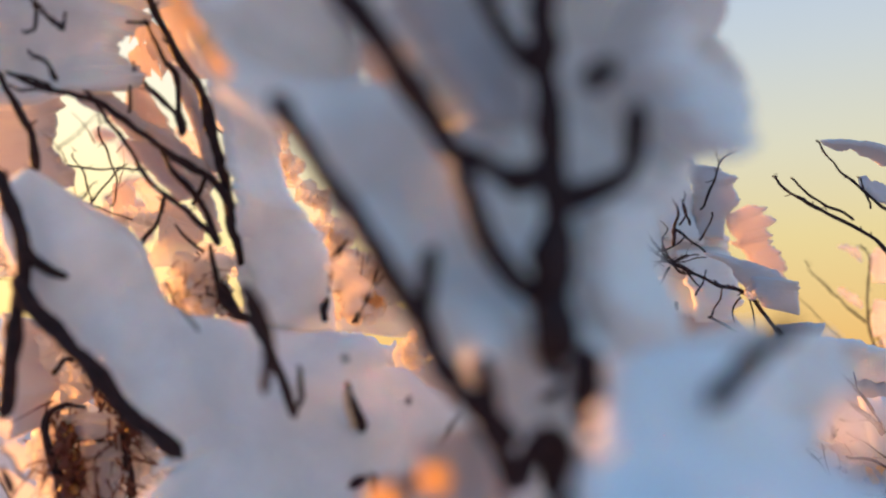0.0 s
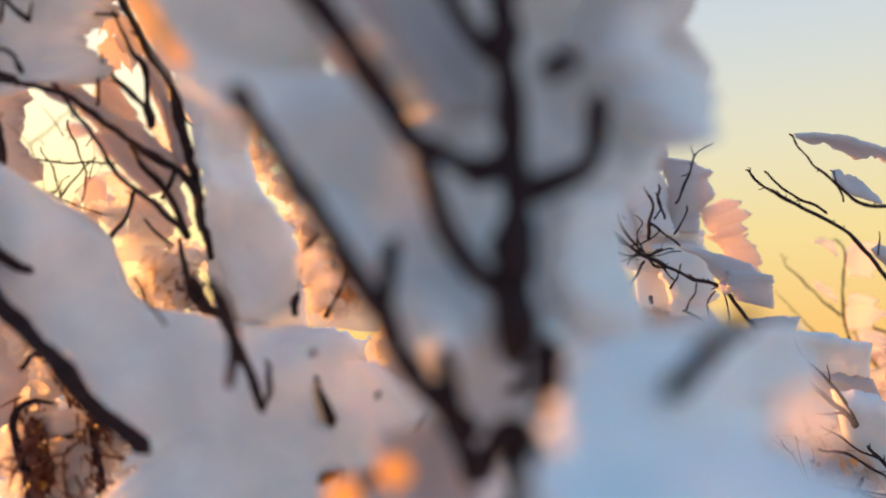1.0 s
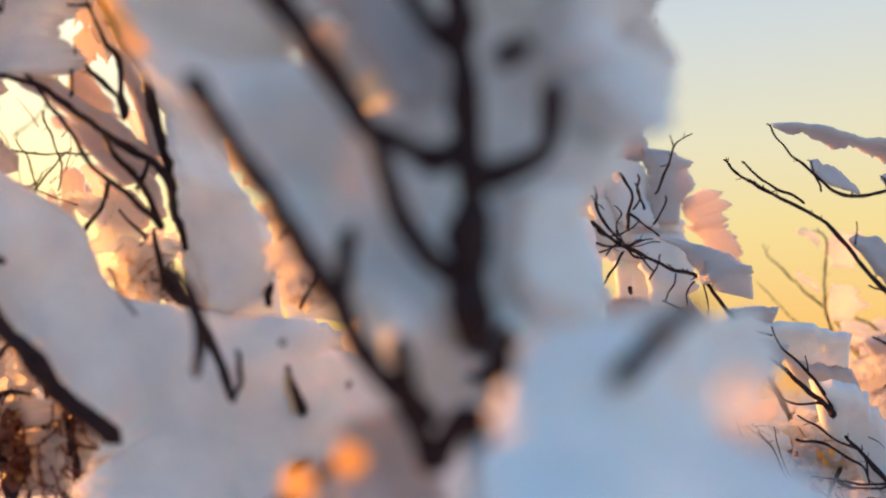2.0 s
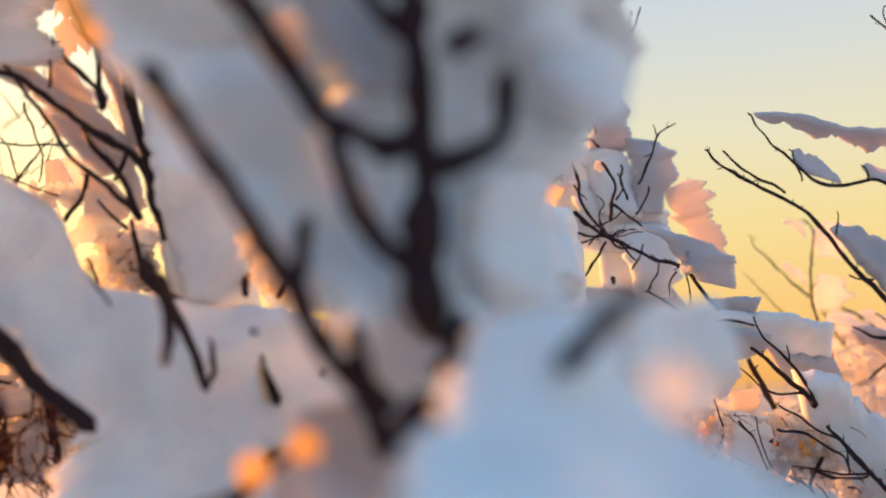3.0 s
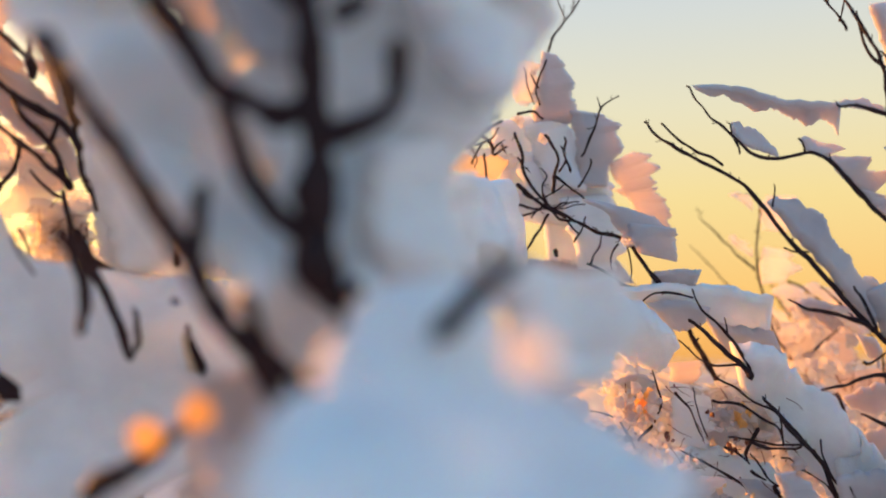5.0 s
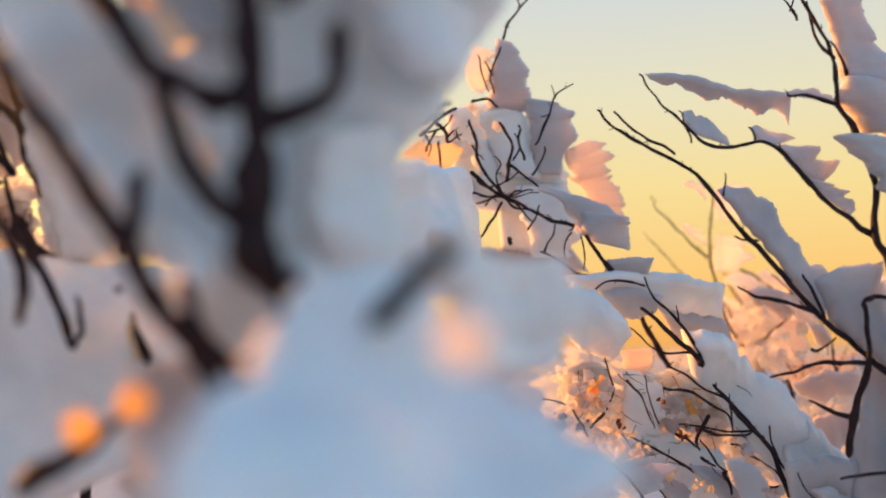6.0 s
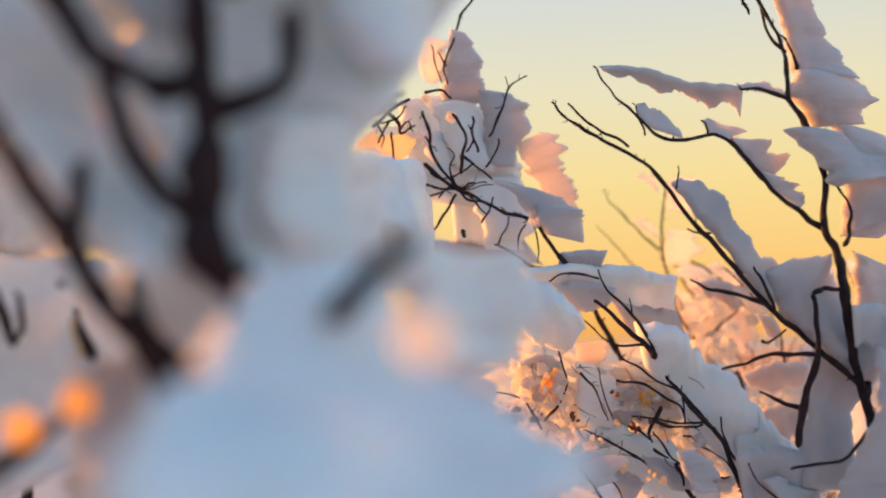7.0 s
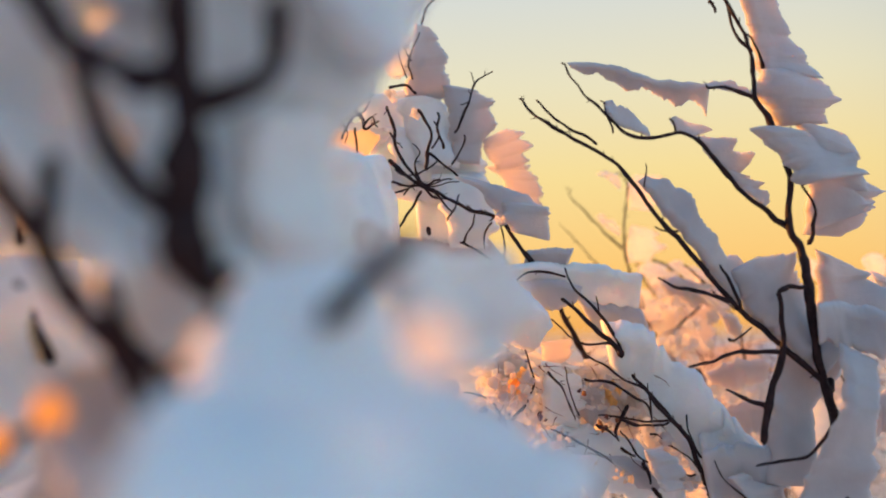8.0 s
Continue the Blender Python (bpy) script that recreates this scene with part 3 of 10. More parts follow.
limb(mid, "twig", 0.0013, 0.0010, (0.1773, 0.9555, 0.7373), (0.1868, 0.9552, 0.754), (0.1964, 0.951, 0.7564))
limb(mid, "twig", 0.0010, 0.0007, (0.1962, 0.947, 0.792), (0.2292, 0.9439, 0.7986), (0.2564, 0.9383, 0.8037))
limb(mid, "twig", 0.0010, 0.0010, (0.2207, 0.9417, 0.8138), (0.2285, 0.9467, 0.798), (0.2431, 0.9434, 0.7892))
flag(mid, [(0.2483, 0.9505, 0.9017), (0.2545, 0.9562, 0.8687), (0.2596, 0.9557, 0.8228)], [(0.2806, 0.9547, 0.8981), (0.3027, 0.9586, 0.8793), (0.2889, 0.9584, 0.8238)], 0.018, 33, 3, 0.14)
flag(mid, [(0.1709, 0.9739, 0.894), (0.1766, 0.9762, 0.8482), (0.1823, 0.9789, 0.7969)], [(0.2287, 0.9745, 0.9077), (0.2407, 0.9805, 0.8565), (0.234, 0.9778, 0.8032)], 0.018, 36, 2, 0.12, mat=SNOW)
flag(mid, [(0.2043, 0.965, 0.8869), (0.2129, 0.9666, 0.8586), (0.2267, 0.9655, 0.824)], [(0.2437, 0.9584, 0.898), (0.2623, 0.9683, 0.866), (0.264, 0.9651, 0.8188)], 0.015, 38, 2, 0.15, mat=SNOW)
flag(mid, [(0.2383, 0.9673, 0.813), (0.2501, 0.9713, 0.7793), (0.2612, 0.9716, 0.7392)], [(0.2897, 0.9631, 0.8189), (0.3072, 0.9662, 0.7792), (0.3033, 0.9783, 0.7401)], 0.015, 39, 2, 0.15, mat=SNOW)
flag(mid, [(0.2543, 0.926, 0.8004), (0.2817, 0.9252, 0.7869), (0.3029, 0.9224, 0.7564)], [(0.261, 0.9327, 0.8028), (0.3114, 0.9321, 0.7912), (0.353, 0.9293, 0.7733)], 0.012, 41, 2, 0.1)
flag(mid, [(0.3015, 0.9269, 0.7791), (0.303, 0.9226, 0.7592), (0.3116, 0.9245, 0.7501)], [(0.3489, 0.9246, 0.7748), (0.352, 0.929, 0.7604), (0.3506, 0.9296, 0.7437)], 0.012, 42, 1, 0.08)
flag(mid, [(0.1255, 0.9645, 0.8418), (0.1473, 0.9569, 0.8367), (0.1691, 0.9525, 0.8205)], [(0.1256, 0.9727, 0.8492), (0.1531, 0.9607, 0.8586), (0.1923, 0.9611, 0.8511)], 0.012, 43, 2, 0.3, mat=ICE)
# rime chips stand in for bright sky seen through gaps
crystals(mid, (0.1961, 0.9399, 0.8887), (0.005, 0.004, 0.004), 5, 0.0045, 44, (0, 0, 0))
crystals(mid, (0.1524, 0.948, 0.8766), (0.005, 0.004, 0.004), 5, 0.0045, 45, (0, 0, 0))
crystals(mid, (0.2207, 0.9379, 0.8691), (0.005, 0.004, 0.004), 5, 0.0045, 46, (0, 0, 0))
clump(mid, (0.1729, 1.0073, 0.76), (0.0175, 0.015, 0.0146), (0, 0, 0), 49, 0.22, mat=RIME, fine=3)
flag(mid, [(0.1787, 1.007, 0.7542), (0.2367, 1.0011, 0.7538), (0.2938, 0.988, 0.7645)], [(0.1739, 1.0228, 0.7203), (0.2432, 1.0086, 0.7075), (0.3251, 0.9974, 0.7243)], 0.018, 50, 3, 0.2)
crystals(mid, (0.1799, 0.9869, 0.7491), (0.0114, 0.02, 0.0143), 24, 0.004, 51, (0, 0, 0))
flag(mid, [(0.1275, 1.0467, 0.8653), (0.1453, 1.0404, 0.8539), (0.1636, 1.0435, 0.8376)], [(0.148, 0.9701, 0.8664), (0.1806, 0.9556, 0.8581), (0.1973, 0.9543, 0.844)], 0.0096, 54, 2, 0.25, mat=RIME)
flag(mid, [(0.193, 1.0245, 0.9762), (0.1987, 1.0215, 0.9506), (0.2052, 1.0275, 0.9277)], [(0.2034, 0.9524, 0.9557), (0.2175, 0.9524, 0.9331), (0.2148, 0.9553, 0.9078)], 0.0084, 55, 2, 0.25, mat=RIME)
flag(mid, [(0.1516, 1.047, 0.7706), (0.1636, 1.0466, 0.7585), (0.1759, 1.0502, 0.7407)], [(0.1707, 0.9761, 0.7706), (0.1874, 0.9743, 0.7619), (0.1986, 0.9736, 0.7506)], 0.0084, 56, 2, 0.25, mat=RIME)

low = thing("snowy_shrub", (0.36, 0.84, 0), "low shrub with sunlit rime on thin twigs and pale snow plates", "shrub", "snow-laden shrubs")
limb(low, "stem", 0.0035, 0.0019, (0.36, 0.84, -0.03), (0.5197, 0.9068, 0.4524), (0.4995, 0.9029, 0.4907), (0.4891, 0.8967, 0.5129), (0.4699, 0.8942, 0.5557), (0.4608, 0.9046, 0.5709), (0.4221, 0.903, 0.6117))
limb(low, "branch", 0.0019, 0.0008, (0.4551, 0.9117, 0.4909), (0.4202, 0.9061, 0.5192), (0.3851, 0.9155, 0.5401), (0.3445, 0.9165, 0.5623))
limb(low, "twig", 0.0013, 0.0008, (0.4864, 0.8953, 0.5331), (0.4763, 0.8964, 0.5501), (0.4723, 0.8981, 0.5738))
limb(low, "twig", 0.0015, 0.0010, (0.4617, 0.8873, 0.5644), (0.4384, 0.8894, 0.5857), (0.4268, 0.8869, 0.5991), (0.4088, 0.8972, 0.6095), (0.3765, 0.8979, 0.6311))
limb(low, "branch", 0.0017, 0.0008, (0.412, 0.9045, 0.6294), (0.4051, 0.8994, 0.6466), (0.3855, 0.9044, 0.679), (0.3656, 0.9019, 0.695), (0.3579, 0.9021, 0.7138))
limb(low, "branch", 0.0027, 0.0017, (0.4083, 0.897, 0.6317), (0.4047, 0.8989, 0.6386), (0.377, 0.8967, 0.6628), (0.3523, 0.8949, 0.6841))
limb(low, "twig", 0.0016, 0.0008, (0.4009, 0.8958, 0.6403), (0.3937, 0.8988, 0.6425), (0.3668, 0.9009, 0.6444), (0.3458, 0.9124, 0.6661))
limb(low, "twig", 0.0012, 0.0006, (0.3575, 0.9016, 0.7058), (0.3373, 0.9079, 0.71), (0.3191, 0.9016, 0.7084), (0.3073, 0.91, 0.701), (0.3005, 0.9168, 0.695))
limb(low, "twig", 0.0008, 0.0006, (0.3899, 0.9016, 0.6708), (0.3865, 0.8983, 0.6867))
limb(low, "twig", 0.0013, 0.0008, (0.3078, 0.9229, 0.5706), (0.3199, 0.9151, 0.584), (0.3278, 0.9119, 0.6104), (0.3199, 0.9106, 0.637))
limb(low, "twig", 0.0012, 0.0006, (0.3049, 0.923, 0.5627), (0.2943, 0.9228, 0.583), (0.2849, 0.9294, 0.5919), (0.2621, 0.9236, 0.5979))
limb(low, "twig", 0.0012, 0.0006, (0.4574, 0.8963, 0.5716), (0.4364, 0.9002, 0.5692), (0.4096, 0.9026, 0.5734), (0.389, 0.9073, 0.5751))
limb(low, "twig", 0.0013, 0.0010, (0.4311, 0.9045, 0.5295), (0.4349, 0.9085, 0.5131), (0.4514, 0.9025, 0.4925))
limb(low, "twig", 0.0017, 0.0012, (0.418, 0.9097, 0.5822), (0.4052, 0.9071, 0.5615), (0.4102, 0.9143, 0.5501))
limb(low, "twig", 0.0008, 0.0006, (0.3586, 0.9125, 0.6205), (0.3639, 0.9141, 0.5937), (0.3712, 0.9124, 0.5751))
crystals(low, (0.3174, 1.0003, 0.5988), (0.035, 0.03, 0.0321), 90, 0.0075, 65, (0, 0, 0))
crystals(low, (0.4441, 0.9812, 0.5886), (0.0408, 0.03, 0.0291), 90, 0.0075, 66, (0, 20, 0))
crystals(low, (0.3865, 0.9903, 0.5893), (0.0437, 0.03, 0.035), 90, 0.0075, 67, (0, 20, 0))
crystals(low, (0.3406, 1.001, 0.555), (0.0408, 0.03, 0.0175), 60, 0.0075, 68, (0, 20, 0))
crystals(low, (0.45, 0.9848, 0.5421), (0.0641, 0.03, 0.0262), 90, 0.0075, 69, (0, 20, 0))
crystals(low, (0.5077, 0.9792, 0.5067), (0.0262, 0.03, 0.0262), 45, 0.0075, 70, (0, 0, 0))
crystals(low, (0.2887, 1.0075, 0.5731), (0.0146, 0.012, 0.0087), 15, 0.0075, 71, (0, 0, 0))
twigs(low, (0.3692, 0.9333, 0.5764), (0.0821, 0.03, 0.0492), 50, 0.03, 0.0006, 72, (0.3, 0, -0.6))

far = thing("snowy_shrub", (0.56, 1.16, 0), "sunlit shrub with pinkish snow, hazy against the low sun", "shrub", "shrubs against the glow")
limb(far, "stem", 0.0025, 0.0006, (0.56, 1.16, -0.03), (0.5593, 1.0484, 0.5453), (0.53, 1.0516, 0.6146), (0.4884, 1.0418, 0.6715), (0.4704, 1.0413, 0.7281), (0.4663, 1.0353, 0.7716), (0.4719, 1.0342, 0.8159), (0.4599, 1.0305, 0.831))
limb(far, "branch", 0.0013, 0.0003, (0.4641, 1.0406, 0.7469), (0.4398, 1.0438, 0.7725), (0.4144, 1.0441, 0.7977), (0.4029, 1.0409, 0.8161))
limb(far, "twig", 0.0009, 0.0003, (0.4385, 1.0439, 0.7282), (0.4233, 1.0557, 0.7483), (0.3955, 1.0477, 0.7758))
limb(far, "branch", 0.0016, 0.0006, (0.5154, 1.0455, 0.6462), (0.5397, 1.0379, 0.671), (0.5775, 1.0297, 0.7083))
limb(far, "branch", 0.0016, 0.0006, (0.6003, 1.0294, 0.6202), (0.5952, 1.0293, 0.6578), (0.5816, 1.0267, 0.6798))
flag(far, [(0.4369, 1.04, 0.8292), (0.4535, 1.0411, 0.8232), (0.4652, 1.0376, 0.8132)], [(0.4445, 1.0527, 0.8328), (0.4577, 1.0429, 0.8313), (0.465, 1.04, 0.8245)], 0.008, 73, 2, 0.3, mat=RIME)
flag(far, [(0.4713, 1.0383, 0.7911), (0.4698, 1.0356, 0.8161), (0.4775, 1.0338, 0.8287)], [(0.5056, 1.0415, 0.7887), (0.5097, 1.0416, 0.8113), (0.507, 1.0414, 0.8293)], 0.01, 74, 2, 0.3, mat=RIME)
flag(far, [(0.438, 1.0475, 0.7825), (0.449, 1.0419, 0.7723), (0.4649, 1.0414, 0.7628)], [(0.4445, 1.0568, 0.787), (0.4579, 1.048, 0.7808), (0.4656, 1.0463, 0.7717)], 0.008, 75, 2, 0.3, mat=RIME)
flag(far, [(0.477, 1.0375, 0.772), (0.4714, 1.0384, 0.7531), (0.4722, 1.046, 0.7316)], [(0.5013, 1.0494, 0.7704), (0.5129, 1.043, 0.7537), (0.5047, 1.0441, 0.7334)], 0.014, 76, 2, 0.3, mat=RIME)
flag(far, [(0.4827, 1.0391, 0.7279), (0.4956, 1.039, 0.7216), (0.5262, 1.0341, 0.7086)], [(0.4872, 1.0522, 0.7162), (0.5068, 1.0516, 0.7098), (0.5304, 1.0451, 0.6966)], 0.014, 77, 3, 0.3, mat=RIME)
flag(far, [(0.6124, 1.1614, 0.5898), (0.6671, 1.1495, 0.6032), (0.7157, 1.1444, 0.5746)], [(0.6073, 1.1743, 0.5054), (0.6662, 1.1731, 0.4898), (0.7196, 1.1579, 0.5039)], 0.03, 81, 4, 0.25, mat=RIME)
crystals(far, (0.5277, 1.0422, 0.6586), (0.041, 0.05, 0.0473), 67, 0.0075, 84, (0, 0, 0))
crystals(far, (0.5903, 1.0398, 0.5826), (0.0315, 0.05, 0.0315), 60, 0.0075, 85, (0, 0, 0))
crystals(far, (0.7147, 1.0164, 0.6188), (0.0504, 0.05, 0.0441), 67, 0.0075, 86, (0, 0, 0))
crystals(far, (0.7525, 1.0217, 0.5054), (0.0252, 0.05, 0.0441), 45, 0.0075, 87, (0, 0, 0))

near = thing("snowy_shrub", (0.1, 0.56, 0), "shrub with thick dark forked stem before a snow bank", "shrub", "snow-laden shrubs")
limb(near, "stem", 0.0094, 0.0070, (0.1, 0.58, -0.03), (0.075, 0.56, 0.5), (0.066, 0.585, 0.65), (0.0566, 0.4702, 0.6847), (0.0548, 0.4694, 0.7014), (0.0553, 0.467, 0.718), (0.0564, 0.4619, 0.7399), (0.0542, 0.4572, 0.7589), (0.0512, 0.451, 0.8004), (0.0482, 0.4451, 0.8333), (0.0499, 0.4394, 0.8663), (0.0505, 0.445, 0.93), (0.052, 0.46, 1.0), label="thick dark forked stem")
limb(near, "branch", 0.0064, 0.0053, (0.0561, 0.4575, 0.7518), (0.0745, 0.4589, 0.7571), (0.09, 0.4586, 0.7646), (0.0946, 0.4562, 0.7761), (0.0957, 0.4505, 0.7947))
limb(near, "branch", 0.0064, 0.0068, (0.0534, 0.4569, 0.7674), (0.0379, 0.4562, 0.7628), (0.0185, 0.4568, 0.7724), (0.0044, 0.4549, 0.7775), (-0.0126, 0.4525, 0.8034), (-0.0267, 0.4483, 0.8252), (-0.0434, 0.4423, 0.8447), (-0.0547, 0.44, 0.8629))
limb(near, "branch", 0.0059, 0.0045, (0.0498, 0.4692, 0.7042), (0.0327, 0.4651, 0.7176), (0.0186, 0.4608, 0.7423), (0.0143, 0.4576, 0.7616), (0.0106, 0.4572, 0.7715))
limb(near, "branch", 0.0050, 0.0045, (0.0477, 0.4506, 0.8148), (0.0377, 0.4477, 0.8225), (0.0265, 0.4465, 0.8397), (0.0179, 0.4419, 0.8583))
limb(near, "spur", 0.0058, 0.0054, (0.0689, 0.4258, 0.8026), (0.0796, 0.4329, 0.8114))
limb(near, "spur", 0.0084, 0.0076, (0.0338, 0.4567, 0.7621), (0.0418, 0.4526, 0.76))
limb(near, "stem", 0.0078, 0.0051, (0.05, 0.6, -0.03), (0.0633, 0.5019, 0.5836), (0.0355, 0.4928, 0.6149), (0.0269, 0.4908, 0.6402), (0.0081, 0.4871, 0.6599), (-0.0122, 0.483, 0.6938), (-0.0411, 0.473, 0.7415), (-0.0684, 0.4661, 0.7778), (-0.0843, 0.4621, 0.8032))
limb(near, "spur", 0.0056, 0.0044, (-0.0108, 0.4851, 0.6984), (-0.009, 0.4873, 0.7117), (-0.0052, 0.4819, 0.7286))
limb(near, "branch", 0.0066, 0.0040, (0.0105, 0.4954, 0.6578), (0.0202, 0.4965, 0.6498), (0.0302, 0.4997, 0.6417), (0.0375, 0.5047, 0.6353))
limb(near, "spur", 0.0088, 0.0094, (0.0736, 0.4784, 0.6741), (0.0729, 0.479, 0.6601), (0.0758, 0.4815, 0.6462))
limb(near, "spur", 0.0038, 0.0040, (0.0205, 0.4741, 0.6735), (0.0247, 0.4743, 0.6569))
limb(near, "spur", 0.0053, 0.0053, (0.1172, 0.4095, 0.6554), (0.1317, 0.4085, 0.6709), (0.148, 0.4031, 0.6848))
flag(near, [(-0.0665, 0.5608, 0.9328), (-0.0204, 0.5434, 0.8554), (0.0052, 0.5292, 0.789), (0.0356, 0.5078, 0.7055), (0.0642, 0.4987, 0.6692)], [(0.1849, 0.5978, 0.9531), (0.1911, 0.5806, 0.8746), (0.1573, 0.563, 0.7988), (0.1249, 0.5415, 0.7458), (0.1263, 0.5249, 0.6644)], 0.06, 88, 4, 0.04, label="wide bank of shaded packed snow")
flag(near, [(0.1015, 0.4646, 0.879), (0.105, 0.4735, 0.8328), (0.1082, 0.4828, 0.7744)], [(0.1512, 0.5242, 0.9086), (0.1684, 0.5241, 0.8493), (0.1593, 0.5231, 0.7949)], 0.08, 89, 2, 0.1)
flag(near, [(0.0696, 0.5063, 0.7549), (0.07, 0.5129, 0.7248), (0.0756, 0.5154, 0.6759)], [(0.1246, 0.5162, 0.7669), (0.1204, 0.5164, 0.7319), (0.128, 0.53, 0.6769)], 0.04, 90, 2, 0.06)
flag(near, [(-0.1575, 0.5122, 0.8903), (-0.1214, 0.506, 0.8373), (-0.0686, 0.5012, 0.7749), (-0.0122, 0.5095, 0.6956), (0.0232, 0.5038, 0.639)], [(-0.0806, 0.5632, 0.9186), (-0.0415, 0.5507, 0.8725), (-0.0271, 0.5451, 0.8453), (0.0246, 0.5302, 0.753), (0.0737, 0.5239, 0.6702)], 0.055, 91, 3, 0.04)
flag(near, [(-0.0377, 0.471, 0.8812), (-0.0075, 0.4766, 0.8365), (0.0196, 0.4849, 0.7959)], [(0.0133, 0.4772, 0.8781), (0.0404, 0.4795, 0.8379), (0.0503, 0.4923, 0.7983)], 0.03, 92, 2, 0.05)
flag(near, [(0.0798, 0.4525, 0.6728), (0.0623, 0.3968, 0.6423), (0.0452, 0.3433, 0.5989), (0.0380, 0.3150, 0.5700)], [(0.1357, 0.4538, 0.6712), (0.1483, 0.4331, 0.6411), (0.1826, 0.4111, 0.6194), (0.2180, 0.3763, 0.5827)], 0.02, 93, 2, 0.05, mat=SNOW, name="snow_hump", label="smooth blue hump of settled snow")
flag(near, [(0.1207, 0.5112, 0.685), (0.1437, 0.5102, 0.6611), (0.1633, 0.5105, 0.6289)], [(0.2060, 0.5420, 0.6906), (0.2231, 0.5466, 0.6604), (0.2129, 0.5407, 0.6320)], 0.04, 94, 2, 0.06)
flag(near, [(-0.0134, 0.4996, 0.634), (-0.0059, 0.4932, 0.6119), (0.0028, 0.4786, 0.5784)], [(0.0221, 0.5484, 0.6453), (0.0375, 0.5414, 0.6268), (0.0557, 0.5394, 0.5786)], 0.02, 95, 2, 0.08)
clump(near, (0.1483, 0.3438, 0.6444), (0.0095, 0.008, 0.0110), (0, -15, 0), 96, 0.1, mat=RIME, fine=3, name="ice_crust")
clump(near, (0.0271, 0.5041, 0.6312), (0.0032, 0.006, 0.0075), (0, -15, 0), 97, 0.1, mat=ICE, fine=3, name="ice_crust")
# beads sized and tinted orange to stand in for blurred sun glints
clump(near, (-0.0286, 0.4802, 0.6047), (0.0085, 0.006, 0.0085), (0, 0, 0), 98, 0.06, mat=AMBER, fine=3, name="glint_bead", label="ice bead tinted orange for a blurred sun glint")
clump(near, (-0.0029, 0.4787, 0.6165), (0.0085, 0.006, 0.0085), (0, 0, 0), 99, 0.06, mat=AMBER, fine=3, name="glint_bead", label="ice bead tinted orange for a blurred sun glint")
clump(near, (0.0595, 0.4021, 0.5967), (0.0062, 0.006, 0.0058), (0, 0, 0), 100, 0.1, mat=ICE, fine=3, name="ice_crust")
limb(near, "branch", 0.0054, 0.0024, (-0.0716, 0.5253, 0.5714), (-0.047, 0.5217, 0.5867), (-0.0321, 0.5209, 0.5987), (-0.0139, 0.5186, 0.6139), (-0.0047, 0.515, 0.6319))

left = thing("snowy_shrub", (-0.16, 0.82, 0), "shrub with arching dark stems and sunlit snow behind them", "shrub", "snow-laden shrubs")
limb(left, "stem", 0.0056, 0.0035, (-0.16, 0.85, -0.03), (-0.15, 0.86, 0.15), (-0.15, 0.87, 0.65), (-0.156, 0.85, 0.706), (-0.163, 0.82, 0.7425), (-0.1731, 0.7659, 0.7975), (-0.1796, 0.7624, 0.8351), (-0.1877, 0.7533, 0.8671), (-0.2023, 0.7528, 0.9118), (-0.2173, 0.747, 0.9341), (-0.2332, 0.7436, 0.9621), (-0.2493, 0.7361, 0.9902))
limb(left, "branch", 0.0045, 0.0016, (-0.1668, 0.7605, 0.7834), (-0.1753, 0.7532, 0.8174), (-0.1937, 0.7529, 0.8379), (-0.2176, 0.7453, 0.8514), (-0.2464, 0.7451, 0.8696), (-0.2772, 0.7424, 0.8919), (-0.3119, 0.739, 0.901), (-0.3482, 0.7338, 0.9148))
limb(left, "branch", 0.0026, 0.0016, (-0.1823, 0.7586, 0.782), (-0.1976, 0.7562, 0.7973), (-0.2187, 0.7564, 0.8155), (-0.2376, 0.7565, 0.831), (-0.2537, 0.7549, 0.8538), (-0.2689, 0.751, 0.8736), (-0.2927, 0.7408, 0.9047))
limb(left, "branch", 0.0032, 0.0018, (-0.1843, 0.7667, 0.7834), (-0.1875, 0.7572, 0.7924), (-0.1991, 0.7582, 0.8184), (-0.2151, 0.7474, 0.8364), (-0.2299, 0.752, 0.8584))
limb(left, "twig", 0.0022, 0.0014, (-0.1958, 0.7613, 0.8391), (-0.2026, 0.7678, 0.8214), (-0.207, 0.768, 0.8157))
limb(left, "branch", 0.0026, 0.0016, (-0.2142, 0.7547, 0.8794), (-0.2222, 0.7546, 0.8909), (-0.2402, 0.7505, 0.9084), (-0.2551, 0.7465, 0.9229))
limb(left, "branch", 0.0032, 0.0014, (-0.2135, 0.7502, 0.8718), (-0.2175, 0.7504, 0.8925), (-0.2203, 0.7505, 0.9192), (-0.2288, 0.7405, 0.931), (-0.2479, 0.7435, 0.9664))
limb(left, "twig", 0.0016, 0.0010, (-0.2584, 0.7513, 0.8896), (-0.257, 0.7466, 0.9064), (-0.2528, 0.7383, 0.9276))
limb(left, "twig", 0.0016, 0.0010, (-0.2415, 0.7374, 0.9608), (-0.2611, 0.7348, 0.9611), (-0.2886, 0.739, 0.9706))
limb(left, "branch", 0.0041, 0.0023, (-0.3284, 0.744, 0.8386), (-0.3318, 0.7397, 0.8646), (-0.3431, 0.7325, 0.8859), (-0.3542, 0.7254, 0.9117))
limb(left, "twig", 0.0023, 0.0013, (-0.3089, 0.7147, 0.8951), (-0.3288, 0.7195, 0.9083), (-0.346, 0.7174, 0.9107))
limb(left, "twig", 0.0015, 0.0010, (-0.3164, 0.7216, 0.8974), (-0.3316, 0.7179, 0.8951), (-0.3442, 0.7229, 0.9024))
